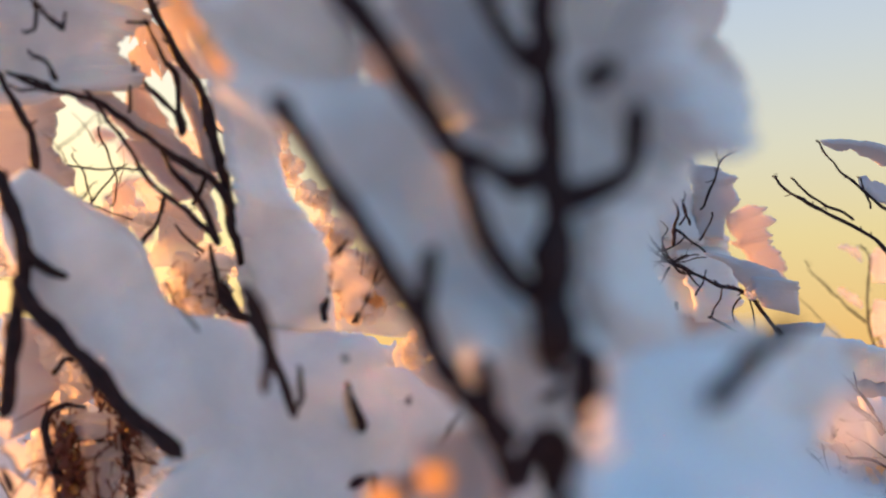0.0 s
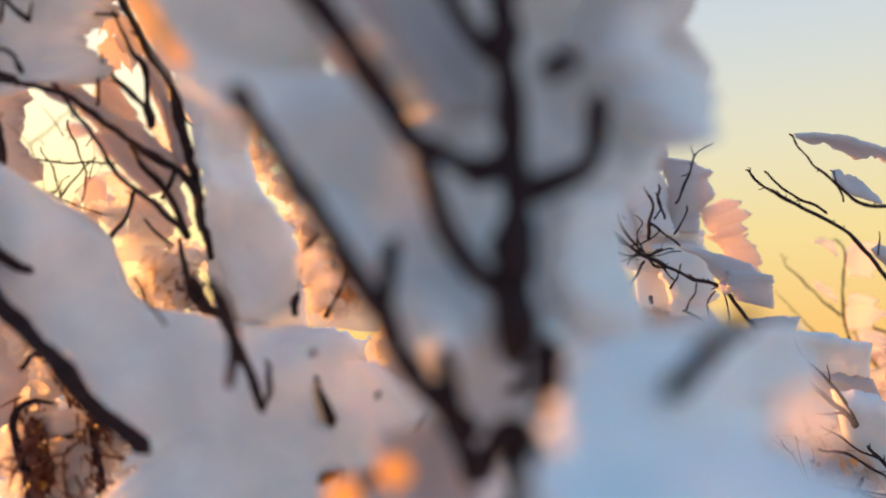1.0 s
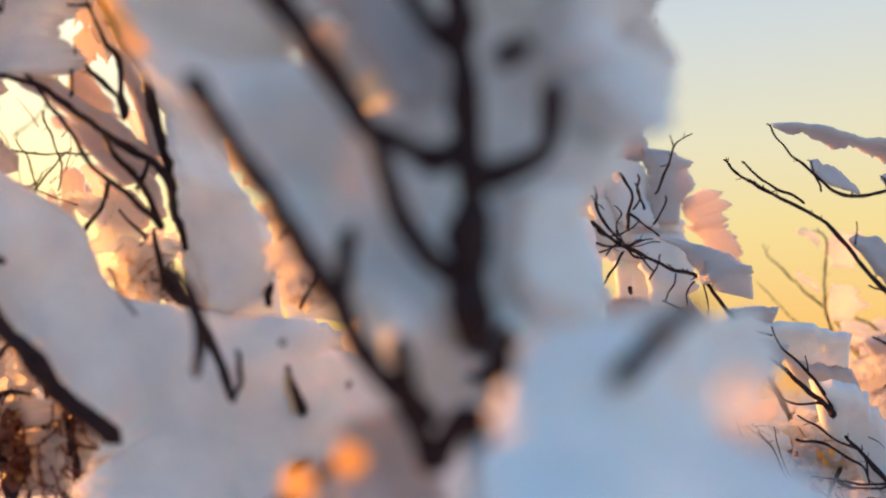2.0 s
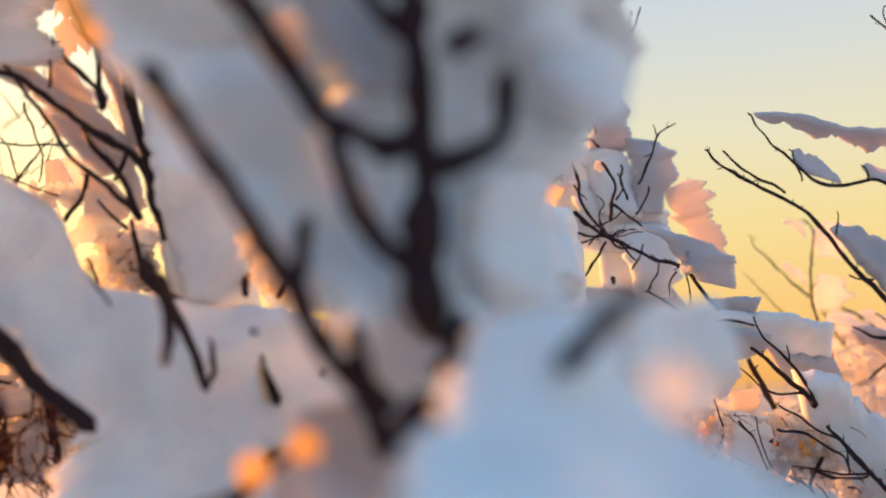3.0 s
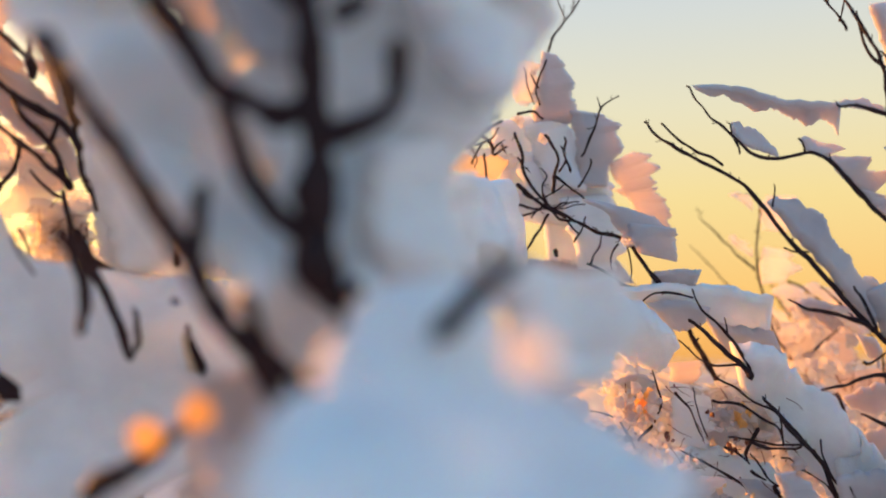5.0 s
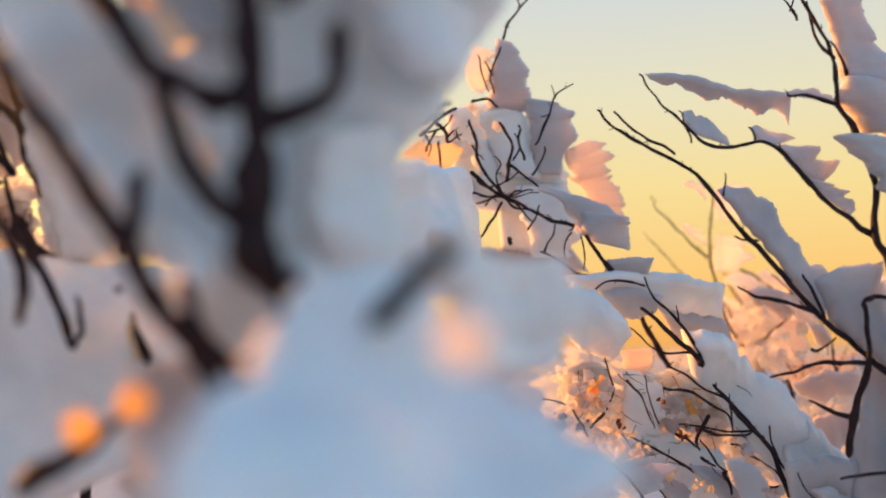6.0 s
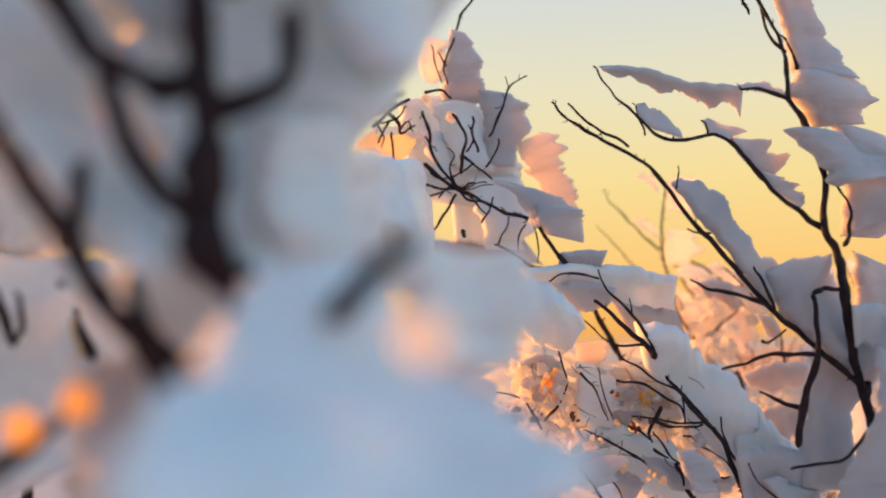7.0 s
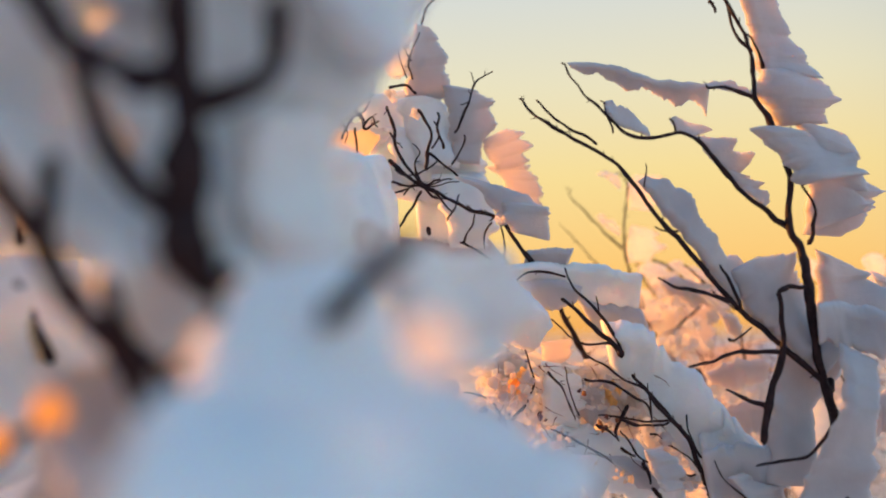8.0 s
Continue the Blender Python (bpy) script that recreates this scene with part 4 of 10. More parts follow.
limb(left, "twig", 0.0021, 0.0013, (-0.2999, 0.7077, 0.9437), (-0.3102, 0.7075, 0.9515), (-0.3248, 0.7047, 0.9657))
limb(left, "twig", 0.0013, 0.0010, (-0.301, 0.7122, 0.9465), (-0.3006, 0.7134, 0.9593))
limb(left, "twig", 0.0015, 0.0010, (-0.322, 0.7041, 0.9617), (-0.3234, 0.7125, 0.9455), (-0.3339, 0.7144, 0.9439))
limb(left, "twig", 0.0018, 0.0013, (-0.3051, 0.7145, 0.9043), (-0.3114, 0.7104, 0.9167), (-0.3283, 0.7147, 0.9276))
limb(left, "twig", 0.0024, 0.0016, (-0.2549, 0.7924, 0.7865), (-0.2385, 0.7888, 0.8113), (-0.2348, 0.7843, 0.8274))
limb(left, "twig", 0.0011, 0.0008, (-0.3274, 0.8057, 0.8585), (-0.288, 0.8062, 0.8558), (-0.2464, 0.808, 0.853))
limb(left, "twig", 0.0011, 0.0008, (-0.3026, 0.8058, 0.8929), (-0.286, 0.805, 0.8545), (-0.2872, 0.81, 0.8229))
limb(left, "twig", 0.0011, 0.0008, (-0.3132, 0.8143, 0.8211), (-0.2951, 0.8144, 0.8466), (-0.2747, 0.8028, 0.8591))
limb(left, "twig", 0.0008, 0.0008, (-0.3205, 0.8059, 0.8293), (-0.2864, 0.8093, 0.8152), (-0.2537, 0.8158, 0.8092))
limb(left, "twig", 0.0008, 0.0008, (-0.3244, 0.8062, 0.8688), (-0.3115, 0.8044, 0.8492), (-0.3064, 0.8094, 0.8201))
limb(left, "twig", 0.0016, 0.0010, (-0.1991, 0.7807, 0.7786), (-0.2134, 0.7794, 0.7903), (-0.2231, 0.7782, 0.8005))
limb(left, "branch", 0.0057, 0.0016, (-0.1458, 0.7745, 0.7048), (-0.1534, 0.7644, 0.7163), (-0.1751, 0.7673, 0.7301), (-0.1831, 0.768, 0.7509), (-0.1896, 0.7645, 0.7807))
limb(left, "branch", 0.0047, 0.0026, (-0.1628, 0.7655, 0.7163), (-0.1734, 0.7685, 0.7372), (-0.1775, 0.7642, 0.7482))
limb(left, "branch", 0.0031, 0.0021, (-0.0959, 0.7641, 0.728), (-0.0969, 0.7591, 0.7549), (-0.1015, 0.7545, 0.7772))
limb(left, "twig", 0.0021, 0.0010, (-0.0941, 0.7609, 0.7436), (-0.0849, 0.7622, 0.7693), (-0.0766, 0.7535, 0.7841))
limb(left, "twig", 0.0014, 0.0008, (-0.0761, 0.8123, 0.7233), (-0.0641, 0.808, 0.7472), (-0.0571, 0.8057, 0.7665))
limb(left, "branch", 0.0050, 0.0020, (-0.0587, 0.7107, 0.6372), (-0.0628, 0.7072, 0.6516), (-0.0694, 0.7069, 0.6688))
limb(left, "twig", 0.0020, 0.0009, (-0.0021, 0.7148, 0.624), (0.0045, 0.7089, 0.6348), (0.0127, 0.7107, 0.6487))
limb(left, "twig", 0.0020, 0.0014, (-0.0072, 0.7101, 0.5903), (0.0038, 0.7084, 0.6001))
limb(left, "twig", 0.0043, 0.0033, (-0.0638, 0.7087, 0.5957), (-0.057, 0.7098, 0.5997))
limb(left, "twig", 0.0020, 0.0014, (-0.0245, 0.7025, 0.655), (-0.0229, 0.7029, 0.6583))
limb(left, "stem", 0.0069, 0.0069, (-0.3054, 0.6771, 0.7381), (-0.2812, 0.6832, 0.7063), (-0.2537, 0.6793, 0.6821), (-0.2226, 0.6891, 0.6466), (-0.1906, 0.6954, 0.6196))
limb(left, "stem", 0.0062, 0.0058, (-0.3213, 0.7092, 0.646), (-0.3123, 0.6975, 0.6966), (-0.3106, 0.696, 0.7406), (-0.3096, 0.6878, 0.773), (-0.3274, 0.6838, 0.8189))
limb(left, "branch", 0.0057, 0.0029, (-0.3094, 0.6906, 0.7651), (-0.2971, 0.6982, 0.7537), (-0.2802, 0.6994, 0.7455))
limb(left, "twig", 0.0024, 0.0016, (-0.3124, 0.7713, 0.6772), (-0.309, 0.778, 0.6866), (-0.3005, 0.7776, 0.6866))
limb(left, "branch", 0.0046, 0.0010, (-0.3133, 0.8231, 0.5662), (-0.3269, 0.8131, 0.613), (-0.3336, 0.8132, 0.6386), (-0.3188, 0.8095, 0.6513), (-0.3015, 0.8144, 0.6495))
limb(left, "branch", 0.0049, 0.0016, (-0.2587, 0.8308, 0.5657), (-0.2641, 0.8162, 0.6132), (-0.2686, 0.8104, 0.6413), (-0.2815, 0.809, 0.6647))
limb(left, "twig", 0.0022, 0.0011, (-0.2866, 0.8266, 0.5743), (-0.2824, 0.8212, 0.6129), (-0.2959, 0.8163, 0.627))
limb(left, "twig", 0.0029, 0.0020, (-0.3133, 0.7128, 0.5892), (-0.3198, 0.7105, 0.6054))
# left end extended out of view to keep sun off the near bank
flag(left, [(-0.5163, 0.7292, 1.005), (-0.505, 0.7374, 0.9402), (-0.4885, 0.7422, 0.8891)], [(-0.2554, 0.7404, 0.9749), (-0.2498, 0.7442, 0.9396), (-0.262, 0.7549, 0.9068)], 0.04, 101, 1, 0.08, mat=SNOW)
# thick slab given the darker snow copy to paint it shaded
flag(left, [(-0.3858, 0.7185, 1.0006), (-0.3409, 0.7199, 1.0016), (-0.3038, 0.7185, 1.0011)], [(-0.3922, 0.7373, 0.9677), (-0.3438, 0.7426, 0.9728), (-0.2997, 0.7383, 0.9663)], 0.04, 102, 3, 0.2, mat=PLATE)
flag(left, [(-0.3622, 0.7205, 0.8233), (-0.3195, 0.7409, 0.7287), (-0.2525, 0.7382, 0.6634), (-0.2081, 0.7359, 0.617), (-0.2208, 0.7224, 0.5768), (-0.2187, 0.708, 0.4816)], [(-0.3208, 0.7248, 0.8337), (-0.2418, 0.7366, 0.7823), (-0.2051, 0.7518, 0.7252), (-0.0807, 0.7444, 0.7105), (-0.027, 0.74, 0.682), (0.0502, 0.7246, 0.6231)], 0.04, 103, 4, 0.03, label="long drooping bank of shaded snow")
flag(left, [(-0.2101, 0.7278, 0.9478), (-0.1838, 0.7353, 0.884), (-0.1715, 0.7417, 0.8297), (-0.1625, 0.7518, 0.7809), (-0.142, 0.7647, 0.7141)], [(-0.1496, 0.7369, 0.9326), (-0.1348, 0.7492, 0.8696), (-0.1225, 0.7522, 0.8184), (-0.0969, 0.7602, 0.7828), (-0.0846, 0.7822, 0.7066)], 0.04, 104, 3, 0.05)
flag(left, [(-0.2148, 0.6985, 0.9777), (-0.1787, 0.7046, 0.9292), (-0.1342, 0.7147, 0.8686)], [(-0.1532, 0.6988, 0.983), (-0.1241, 0.7068, 0.9351), (-0.1005, 0.7279, 0.8635)], 0.04, 107, 3, 0.08)
flag(left, [(-0.4213, 0.8336, 0.9355), (-0.4072, 0.8449, 0.8907), (-0.386, 0.8532, 0.8395)], [(-0.334, 0.7867, 0.9172), (-0.3177, 0.7823, 0.8832), (-0.315, 0.7903, 0.8357)], 0.03, 108, 3, 0.2, mat=GLOW)
flag(left, [(-0.408, 0.9226, 0.7369), (-0.3941, 0.9236, 0.6933), (-0.389, 0.9343, 0.6395)], [(-0.3336, 0.862, 0.711), (-0.3129, 0.8671, 0.6808), (-0.3178, 0.8739, 0.6404)], 0.02, 112, 3, 0.2, mat=PLATE)
flag(left, [(-0.3855, 0.9093, 0.6608), (-0.3698, 0.9197, 0.6081), (-0.3634, 0.9298, 0.5397)], [(-0.2404, 0.8552, 0.6312), (-0.2452, 0.861, 0.5967), (-0.2349, 0.8693, 0.5475)], 0.04, 113, 4, 0.2, mat=RIME)
flag(left, [(-0.3394, 0.8439, 0.6464), (-0.3302, 0.8408, 0.6382), (-0.3204, 0.8432, 0.6262)], [(-0.2709, 0.8014, 0.6497), (-0.2666, 0.8032, 0.6391), (-0.2707, 0.805, 0.6284)], 0.016, 114, 2, 0.2, mat=RIME)
flag(left, [(-0.3213, 0.8472, 0.6164), (-0.32, 0.8474, 0.5971), (-0.3182, 0.8556, 0.5629)], [(-0.2707, 0.8059, 0.6228), (-0.2673, 0.8098, 0.5997), (-0.2657, 0.8153, 0.5672)], 0.016, 115, 3, 0.25, mat=RIME)
flag(left, [(-0.1277, 0.8701, 0.8019), (-0.117, 0.8761, 0.7657), (-0.1003, 0.8784, 0.7188)], [(-0.0454, 0.8102, 0.777), (-0.0305, 0.8166, 0.7387), (-0.0108, 0.8215, 0.7099)], 0.02, 116, 4, 0.2, mat=RIME)
flag(left, [(-0.0389, 0.8283, 0.7063), (-0.0386, 0.8367, 0.696), (-0.0376, 0.8399, 0.6834)], [(-0.0129, 0.8024, 0.7028), (-0.0081, 0.8038, 0.6944), (-0.0094, 0.8058, 0.6827)], 0.012, 117, 2, 0.2, mat=RIME)
flag(left, [(-0.2415, 0.8318, 0.7742), (-0.2304, 0.8298, 0.7639), (-0.2205, 0.8364, 0.7297)], [(-0.1942, 0.7989, 0.7841), (-0.1822, 0.7914, 0.7685), (-0.182, 0.7985, 0.7262)], 0.015, 118, 2, 0.25, mat=RIME)
flag(left, [(-0.407, 0.8565, 0.8242), (-0.4043, 0.861, 0.7986), (-0.3982, 0.859, 0.7669)], [(-0.3671, 0.8132, 0.8205), (-0.3586, 0.8082, 0.7897), (-0.3574, 0.8131, 0.7608)], 0.02, 119, 3, 0.2, mat=RIME)
crystals(left, (-0.2086, 0.8145, 0.7521), (0.0244, 0.02, 0.0219), 52, 0.0075, 120, (0, 0, 0))
crystals(left, (-0.0729, 0.8242, 0.7541), (0.0321, 0.02, 0.0321), 82, 0.0075, 121, (0, 0, 0))
crystals(left, (-0.1386, 0.7949, 0.8679), (0.0059, 0.01, 0.0146), 9, 0.006, 122, (0, 0, 0))
crystals(left, (-0.0954, 0.816, 0.8026), (0.0173, 0.02, 0.0222), 30, 0.0075, 123, (0, -30, 0))
crystals(left, (-0.0205, 0.8231, 0.7002), (0.0146, 0.015, 0.0171), 22, 0.0075, 124, (0, 0, 0))
crystals(left, (-0.337, 0.8382, 0.6118), (0.0146, 0.02, 0.0488), 52, 0.0075, 125, (0, 0, 0))
crystals(left, (-0.2639, 0.8357, 0.6267), (0.0219, 0.02, 0.0488), 67, 0.0075, 126, (0, -20, 0))
crystals(left, (-0.2978, 0.8422, 0.588), (0.0244, 0.02, 0.0244), 37, 0.0075, 127, (0, 0, 0))
crystals(left, (-0.3278, 0.8236, 0.6985), (0.0146, 0.02, 0.0244), 22, 0.0075, 128, (0, -20, 0))
crystals(left, (-0.2765, 0.8241, 0.8158), (0.03, 0.02, 0.01), 30, 0.0075, 129, (0, 0, 0))
crystals(left, (-0.3768, 0.8181, 0.7913), (0.0148, 0.02, 0.0296), 30, 0.0075, 130, (0, 0, 0))
twigs(left, (-0.2907, 0.8177, 0.613), (0.0404, 0.03, 0.0428), 110, 0.045, 0.0013, 131, (0.2, 0, -0.7))
twigs(left, (-0.2528, 0.8129, 0.6414), (0.0262, 0.02, 0.0381), 60, 0.035, 0.0013, 132, (-0.3, 0, 0.6))
twigs(left, (-0.2858, 0.8081, 0.8502), (0.037, 0.03, 0.037), 7, 0.045, 0.0008, 133, (0.2, 0, 0.7))
twigs(left, (-0.2059, 0.7946, 0.7495), (0.0214, 0.02, 0.0214), 20, 0.025, 0.0009, 134, (0.2, 0, 0.7))
twigs(left, (-0.0891, 0.8135, 0.7576), (0.0366, 0.02, 0.0341), 16, 0.03, 0.0007, 135, (0.3, 0, 0.7))
twigs(left, (-0.3722, 0.809, 0.7848), (0.0146, 0.02, 0.0293), 16, 0.03, 0.0007, 136, (0.3, 0, 0.7))
limb(mid, "twig", 0.0011, 0.0008, (0.2007, 0.9363, 0.8125), (0.2146, 0.9374, 0.8073), (0.2323, 0.9257, 0.811), (0.2417, 0.9325, 0.8208))
limb(mid, "twig", 0.0011, 0.0005, (0.2088, 0.9367, 0.7878), (0.2224, 0.9344, 0.8003), (0.2361, 0.9339, 0.796), (0.2619, 0.9316, 0.8004))
limb(mid, "twig", 0.0011, 0.0005, (0.2244, 0.9287, 0.7993), (0.2196, 0.933, 0.8177), (0.2227, 0.9259, 0.8275), (0.2167, 0.9302, 0.8365))
limb(mid, "twig", 0.0011, 0.0008, (0.2355, 0.9271, 0.8324), (0.2403, 0.9213, 0.8434), (0.237, 0.9238, 0.8578))
limb(mid, "twig", 0.0014, 0.0008, (0.2278, 0.9333, 0.7957), (0.2363, 0.9355, 0.7851), (0.2503, 0.9366, 0.7844), (0.2601, 0.929, 0.7778))
limb(mid, "twig", 0.0011, 0.0008, (0.2507, 0.9339, 0.763), (0.2581, 0.9336, 0.7768), (0.2623, 0.9345, 0.7881))
limb(mid, "twig", 0.0008, 0.0005, (0.1958, 0.9392, 0.8491), (0.2013, 0.9396, 0.841), (0.2069, 0.9312, 0.8326))
limb(mid, "twig", 0.0011, 0.0005, (0.1463, 0.936, 0.8639), (0.155, 0.9454, 0.8496), (0.1528, 0.9366, 0.8365))
limb(mid, "twig", 0.0011, 0.0008, (0.1708, 0.9364, 0.8552), (0.1792, 0.9378, 0.8635), (0.1833, 0.9356, 0.8536))
limb(mid, "twig", 0.0011, 0.0008, (0.1518, 0.9381, 0.8618), (0.1685, 0.9413, 0.8686), (0.176, 0.9316, 0.8775))
limb(mid, "twig", 0.0011, 0.0005, (0.2929, 0.9278, 0.7598), (0.2883, 0.9329, 0.7493), (0.2856, 0.9264, 0.7348))
limb(mid, "twig", 0.0008, 0.0005, (0.3005, 0.9239, 0.7621), (0.3064, 0.9268, 0.7405), (0.3056, 0.9296, 0.7231))
limb(mid, "twig", 0.0011, 0.0008, (0.2542, 0.924, 0.8166), (0.2627, 0.9241, 0.8323), (0.2656, 0.9178, 0.8432))
clump(mid, (0.2972, 0.9161, 0.7611), (0.0043, 0.005, 0.0027), (0, 40, 0), 143, 0.22, mat=RIME, fine=3, name="ice_knob")

far_low = thing("snowy_shrub", (0.6, 1.3, 0), "dense shrub with backlit peach-coloured snow on thin twigs", "shrub", "shrubs against the glow")
limb(far_low, "stem", 0.0032, 0.0011, (0.6, 1.3, -0.03), (0.5128, 1.2086, 0.3924), (0.4995, 1.2068, 0.4629), (0.4703, 1.2019, 0.5343), (0.4449, 1.2111, 0.5837), (0.4142, 1.2038, 0.6199))
limb(far_low, "stem", 0.0032, 0.0011, (0.5487, 1.2038, 0.4057), (0.586, 1.1957, 0.4895), (0.6067, 1.1862, 0.5463), (0.597, 1.1755, 0.6106))
limb(far_low, "stem", 0.0032, 0.0011, (0.728, 1.1838, 0.388), (0.7122, 1.1738, 0.4883), (0.6753, 1.1696, 0.56), (0.6553, 1.1708, 0.6098))
flag(far_low, [(0.2876, 1.2218, 0.6497), (0.302, 1.2267, 0.5787), (0.3243, 1.2353, 0.5069)], [(0.407, 1.1745, 0.6482), (0.4279, 1.1781, 0.5787), (0.4213, 1.186, 0.5095)], 0.03, 144, 4, 0.25, mat=RIME)
flag(far_low, [(0.4147, 1.2047, 0.634), (0.4372, 1.2119, 0.5625), (0.4429, 1.2122, 0.492)], [(0.5308, 1.1562, 0.6328), (0.5654, 1.1577, 0.5632), (0.5657, 1.1645, 0.4939)], 0.03, 145, 4, 0.25, mat=RIME)
flag(far_low, [(0.4432, 1.2646, 0.5076), (0.4861, 1.2577, 0.4633), (0.5158, 1.2614, 0.3818)], [(0.5704, 1.1926, 0.5115), (0.6058, 1.1912, 0.4684), (0.6132, 1.1978, 0.3902)], 0.03, 147, 4, 0.25, mat=RIME)
flag(far_low, [(0.7528, 1.2342, 0.6447), (0.7819, 1.236, 0.5535), (0.7839, 1.2509, 0.4317)], [(0.8914, 1.169, 0.6428), (0.9063, 1.1754, 0.5546), (0.8922, 1.1894, 0.4373)], 0.03, 148, 4, 0.25, mat=RIME)
flag(far_low, [(0.6233, 1.2863, 0.4699), (0.6558, 1.2895, 0.4304), (0.6697, 1.2895, 0.3695)], [(0.761, 1.2065, 0.4756), (0.7757, 1.2078, 0.4387), (0.7759, 1.2136, 0.38)], 0.03, 149, 4, 0.25, mat=RIME)
twigs(far_low, (0.4149, 1.1098, 0.5695), (0.0851, 0.04, 0.0589), 60, 0.05, 0.0012, 150, (0.2, 0, 0.7))
twigs(far_low, (0.6088, 1.0791, 0.5672), (0.0654, 0.04, 0.0589), 40, 0.05, 0.0012, 151, (0.2, 0, 0.7))

far_side = thing("snowy_shrub", (-0.42, 1.45, 0), "backlit shrub with copper-lit snow seen between nearer stems", "shrub", "shrubs against the glow")
limb(far_side, "stem", 0.0040, 0.0016, (-0.42, 1.45, -0.03), (-0.5149, 1.4041, 0.4604), (-0.5069, 1.388, 0.5478), (-0.4832, 1.3759, 0.6192), (-0.506, 1.3605, 0.6824))
limb(far_side, "stem", 0.0032, 0.0012, (-0.3642, 1.3664, 0.6993), (-0.354, 1.343, 0.7779), (-0.3702, 1.3318, 0.8409))
flag(far_side, [(-0.645, 1.3495, 0.7768), (-0.6261, 1.3608, 0.6817), (-0.6175, 1.3765, 0.587)], [(-0.489, 1.2979, 0.7727), (-0.4575, 1.3133, 0.6814), (-0.4724, 1.3288, 0.5899)], 0.03, 152, 4, 0.25, mat=SNOW)
flag(far_side, [(-0.595, 1.3744, 0.6186), (-0.5792, 1.3879, 0.5474), (-0.5634, 1.4046, 0.46)], [(-0.3876, 1.3209, 0.6361), (-0.3485, 1.3337, 0.5601), (-0.3402, 1.3492, 0.4686)], 0.03, 153, 4, 0.25, mat=RIME)
flag(near, [(-0.0656, 0.5251, 0.9148), (-0.0416, 0.5257, 0.8798), (-0.015, 0.5361, 0.8456)], [(-0.0226, 0.536, 0.9242), (-0.0019, 0.534, 0.8837), (0.0154, 0.5485, 0.8432)], 0.05, 154, 2, 0.05)
flag(low, [(0.2726, 0.915, 0.544), (0.2907, 0.9132, 0.523), (0.3016, 0.9161, 0.4985)], [(0.2928, 0.9184, 0.5514), (0.3327, 0.9181, 0.533), (0.3255, 0.9246, 0.5036)], 0.012, 156, 2, 0.22)
limb(low, "twig", 0.0010, 0.0008, (0.3078, 0.9113, 0.4857), (0.2992, 0.9054, 0.5003), (0.2887, 0.9042, 0.5242), (0.2715, 0.9092, 0.5447), (0.2673, 0.9117, 0.5507))
flag(low, [(0.3238, 0.8857, 0.5386), (0.3354, 0.8904, 0.5271), (0.3467, 0.8865, 0.5121)], [(0.3422, 0.8904, 0.5467), (0.3718, 0.893, 0.5389), (0.3686, 0.8982, 0.5178)], 0.012, 159, 2, 0.22)
limb(low, "twig", 0.0015, 0.0005, (0.3506, 0.8808, 0.5047), (0.3432, 0.8746, 0.5139), (0.3341, 0.8859, 0.5277), (0.3222, 0.8795, 0.5394), (0.3179, 0.883, 0.5421))
flag(low, [(0.3647, 0.9284, 0.5228), (0.3802, 0.931, 0.5049), (0.3882, 0.9348, 0.4892)], [(0.3803, 0.9444, 0.5268), (0.4047, 0.9362, 0.5109), (0.4001, 0.9342, 0.4936)], 0.012, 162, 1, 0.22)
limb(low, "twig", 0.0010, 0.0006, (0.391, 0.9268, 0.4808), (0.3832, 0.9189, 0.4919), (0.3778, 0.9235, 0.5061), (0.3618, 0.9187, 0.5242), (0.3612, 0.9295, 0.5276))
flag(low, [(0.3978, 0.9105, 0.5366), (0.4074, 0.9055, 0.5233), (0.4251, 0.9084, 0.5056)], [(0.4198, 0.9142, 0.5356), (0.4505, 0.9063, 0.5182), (0.447, 0.9074, 0.5024)], 0.012, 164, 2, 0.22)
limb(low, "twig", 0.0014, 0.0006, (0.4465, 0.8853, 0.5195), (0.436, 0.8776, 0.529), (0.4204, 0.8857, 0.5378), (0.407, 0.8788, 0.5557), (0.4018, 0.8848, 0.5625))
flag(low, [(0.4165, 0.8689, 0.5453), (0.4254, 0.8701, 0.5273), (0.4393, 0.8674, 0.5076)], [(0.4362, 0.8804, 0.5476), (0.458, 0.8714, 0.5301), (0.4618, 0.8809, 0.5073)], 0.012, 168, 3, 0.22)
limb(low, "twig", 0.0012, 0.0005, (0.5181, 0.9324, 0.5092), (0.5076, 0.9319, 0.5195), (0.4887, 0.9357, 0.5338), (0.4664, 0.9295, 0.5537), (0.4553, 0.9346, 0.5611))
flag(low, [(0.4959, 0.8713, 0.5182), (0.5103, 0.865, 0.5019), (0.5207, 0.8646, 0.4814)], [(0.513, 0.8696, 0.5225), (0.5526, 0.8744, 0.5036), (0.543, 0.8699, 0.4826)], 0.012, 175, 3, 0.22)
limb(low, "twig", 0.0013, 0.0005, (0.5249, 0.8599, 0.4715), (0.5182, 0.8596, 0.4823), (0.5095, 0.8635, 0.5022), (0.4909, 0.8607, 0.5198), (0.482, 0.8612, 0.5352))
flag(low, [(0.4756, 0.9239, 0.5371), (0.4954, 0.9203, 0.5191), (0.5119, 0.9183, 0.4925)], [(0.4972, 0.9263, 0.5417), (0.5384, 0.9206, 0.5242), (0.5393, 0.9287, 0.4943)], 0.012, 182, 2, 0.22)
limb(low, "twig", 0.0013, 0.0005, (0.5201, 0.9159, 0.4798), (0.5078, 0.9094, 0.4941), (0.4924, 0.9135, 0.5201), (0.4734, 0.9185, 0.5378), (0.4619, 0.9138, 0.5445))
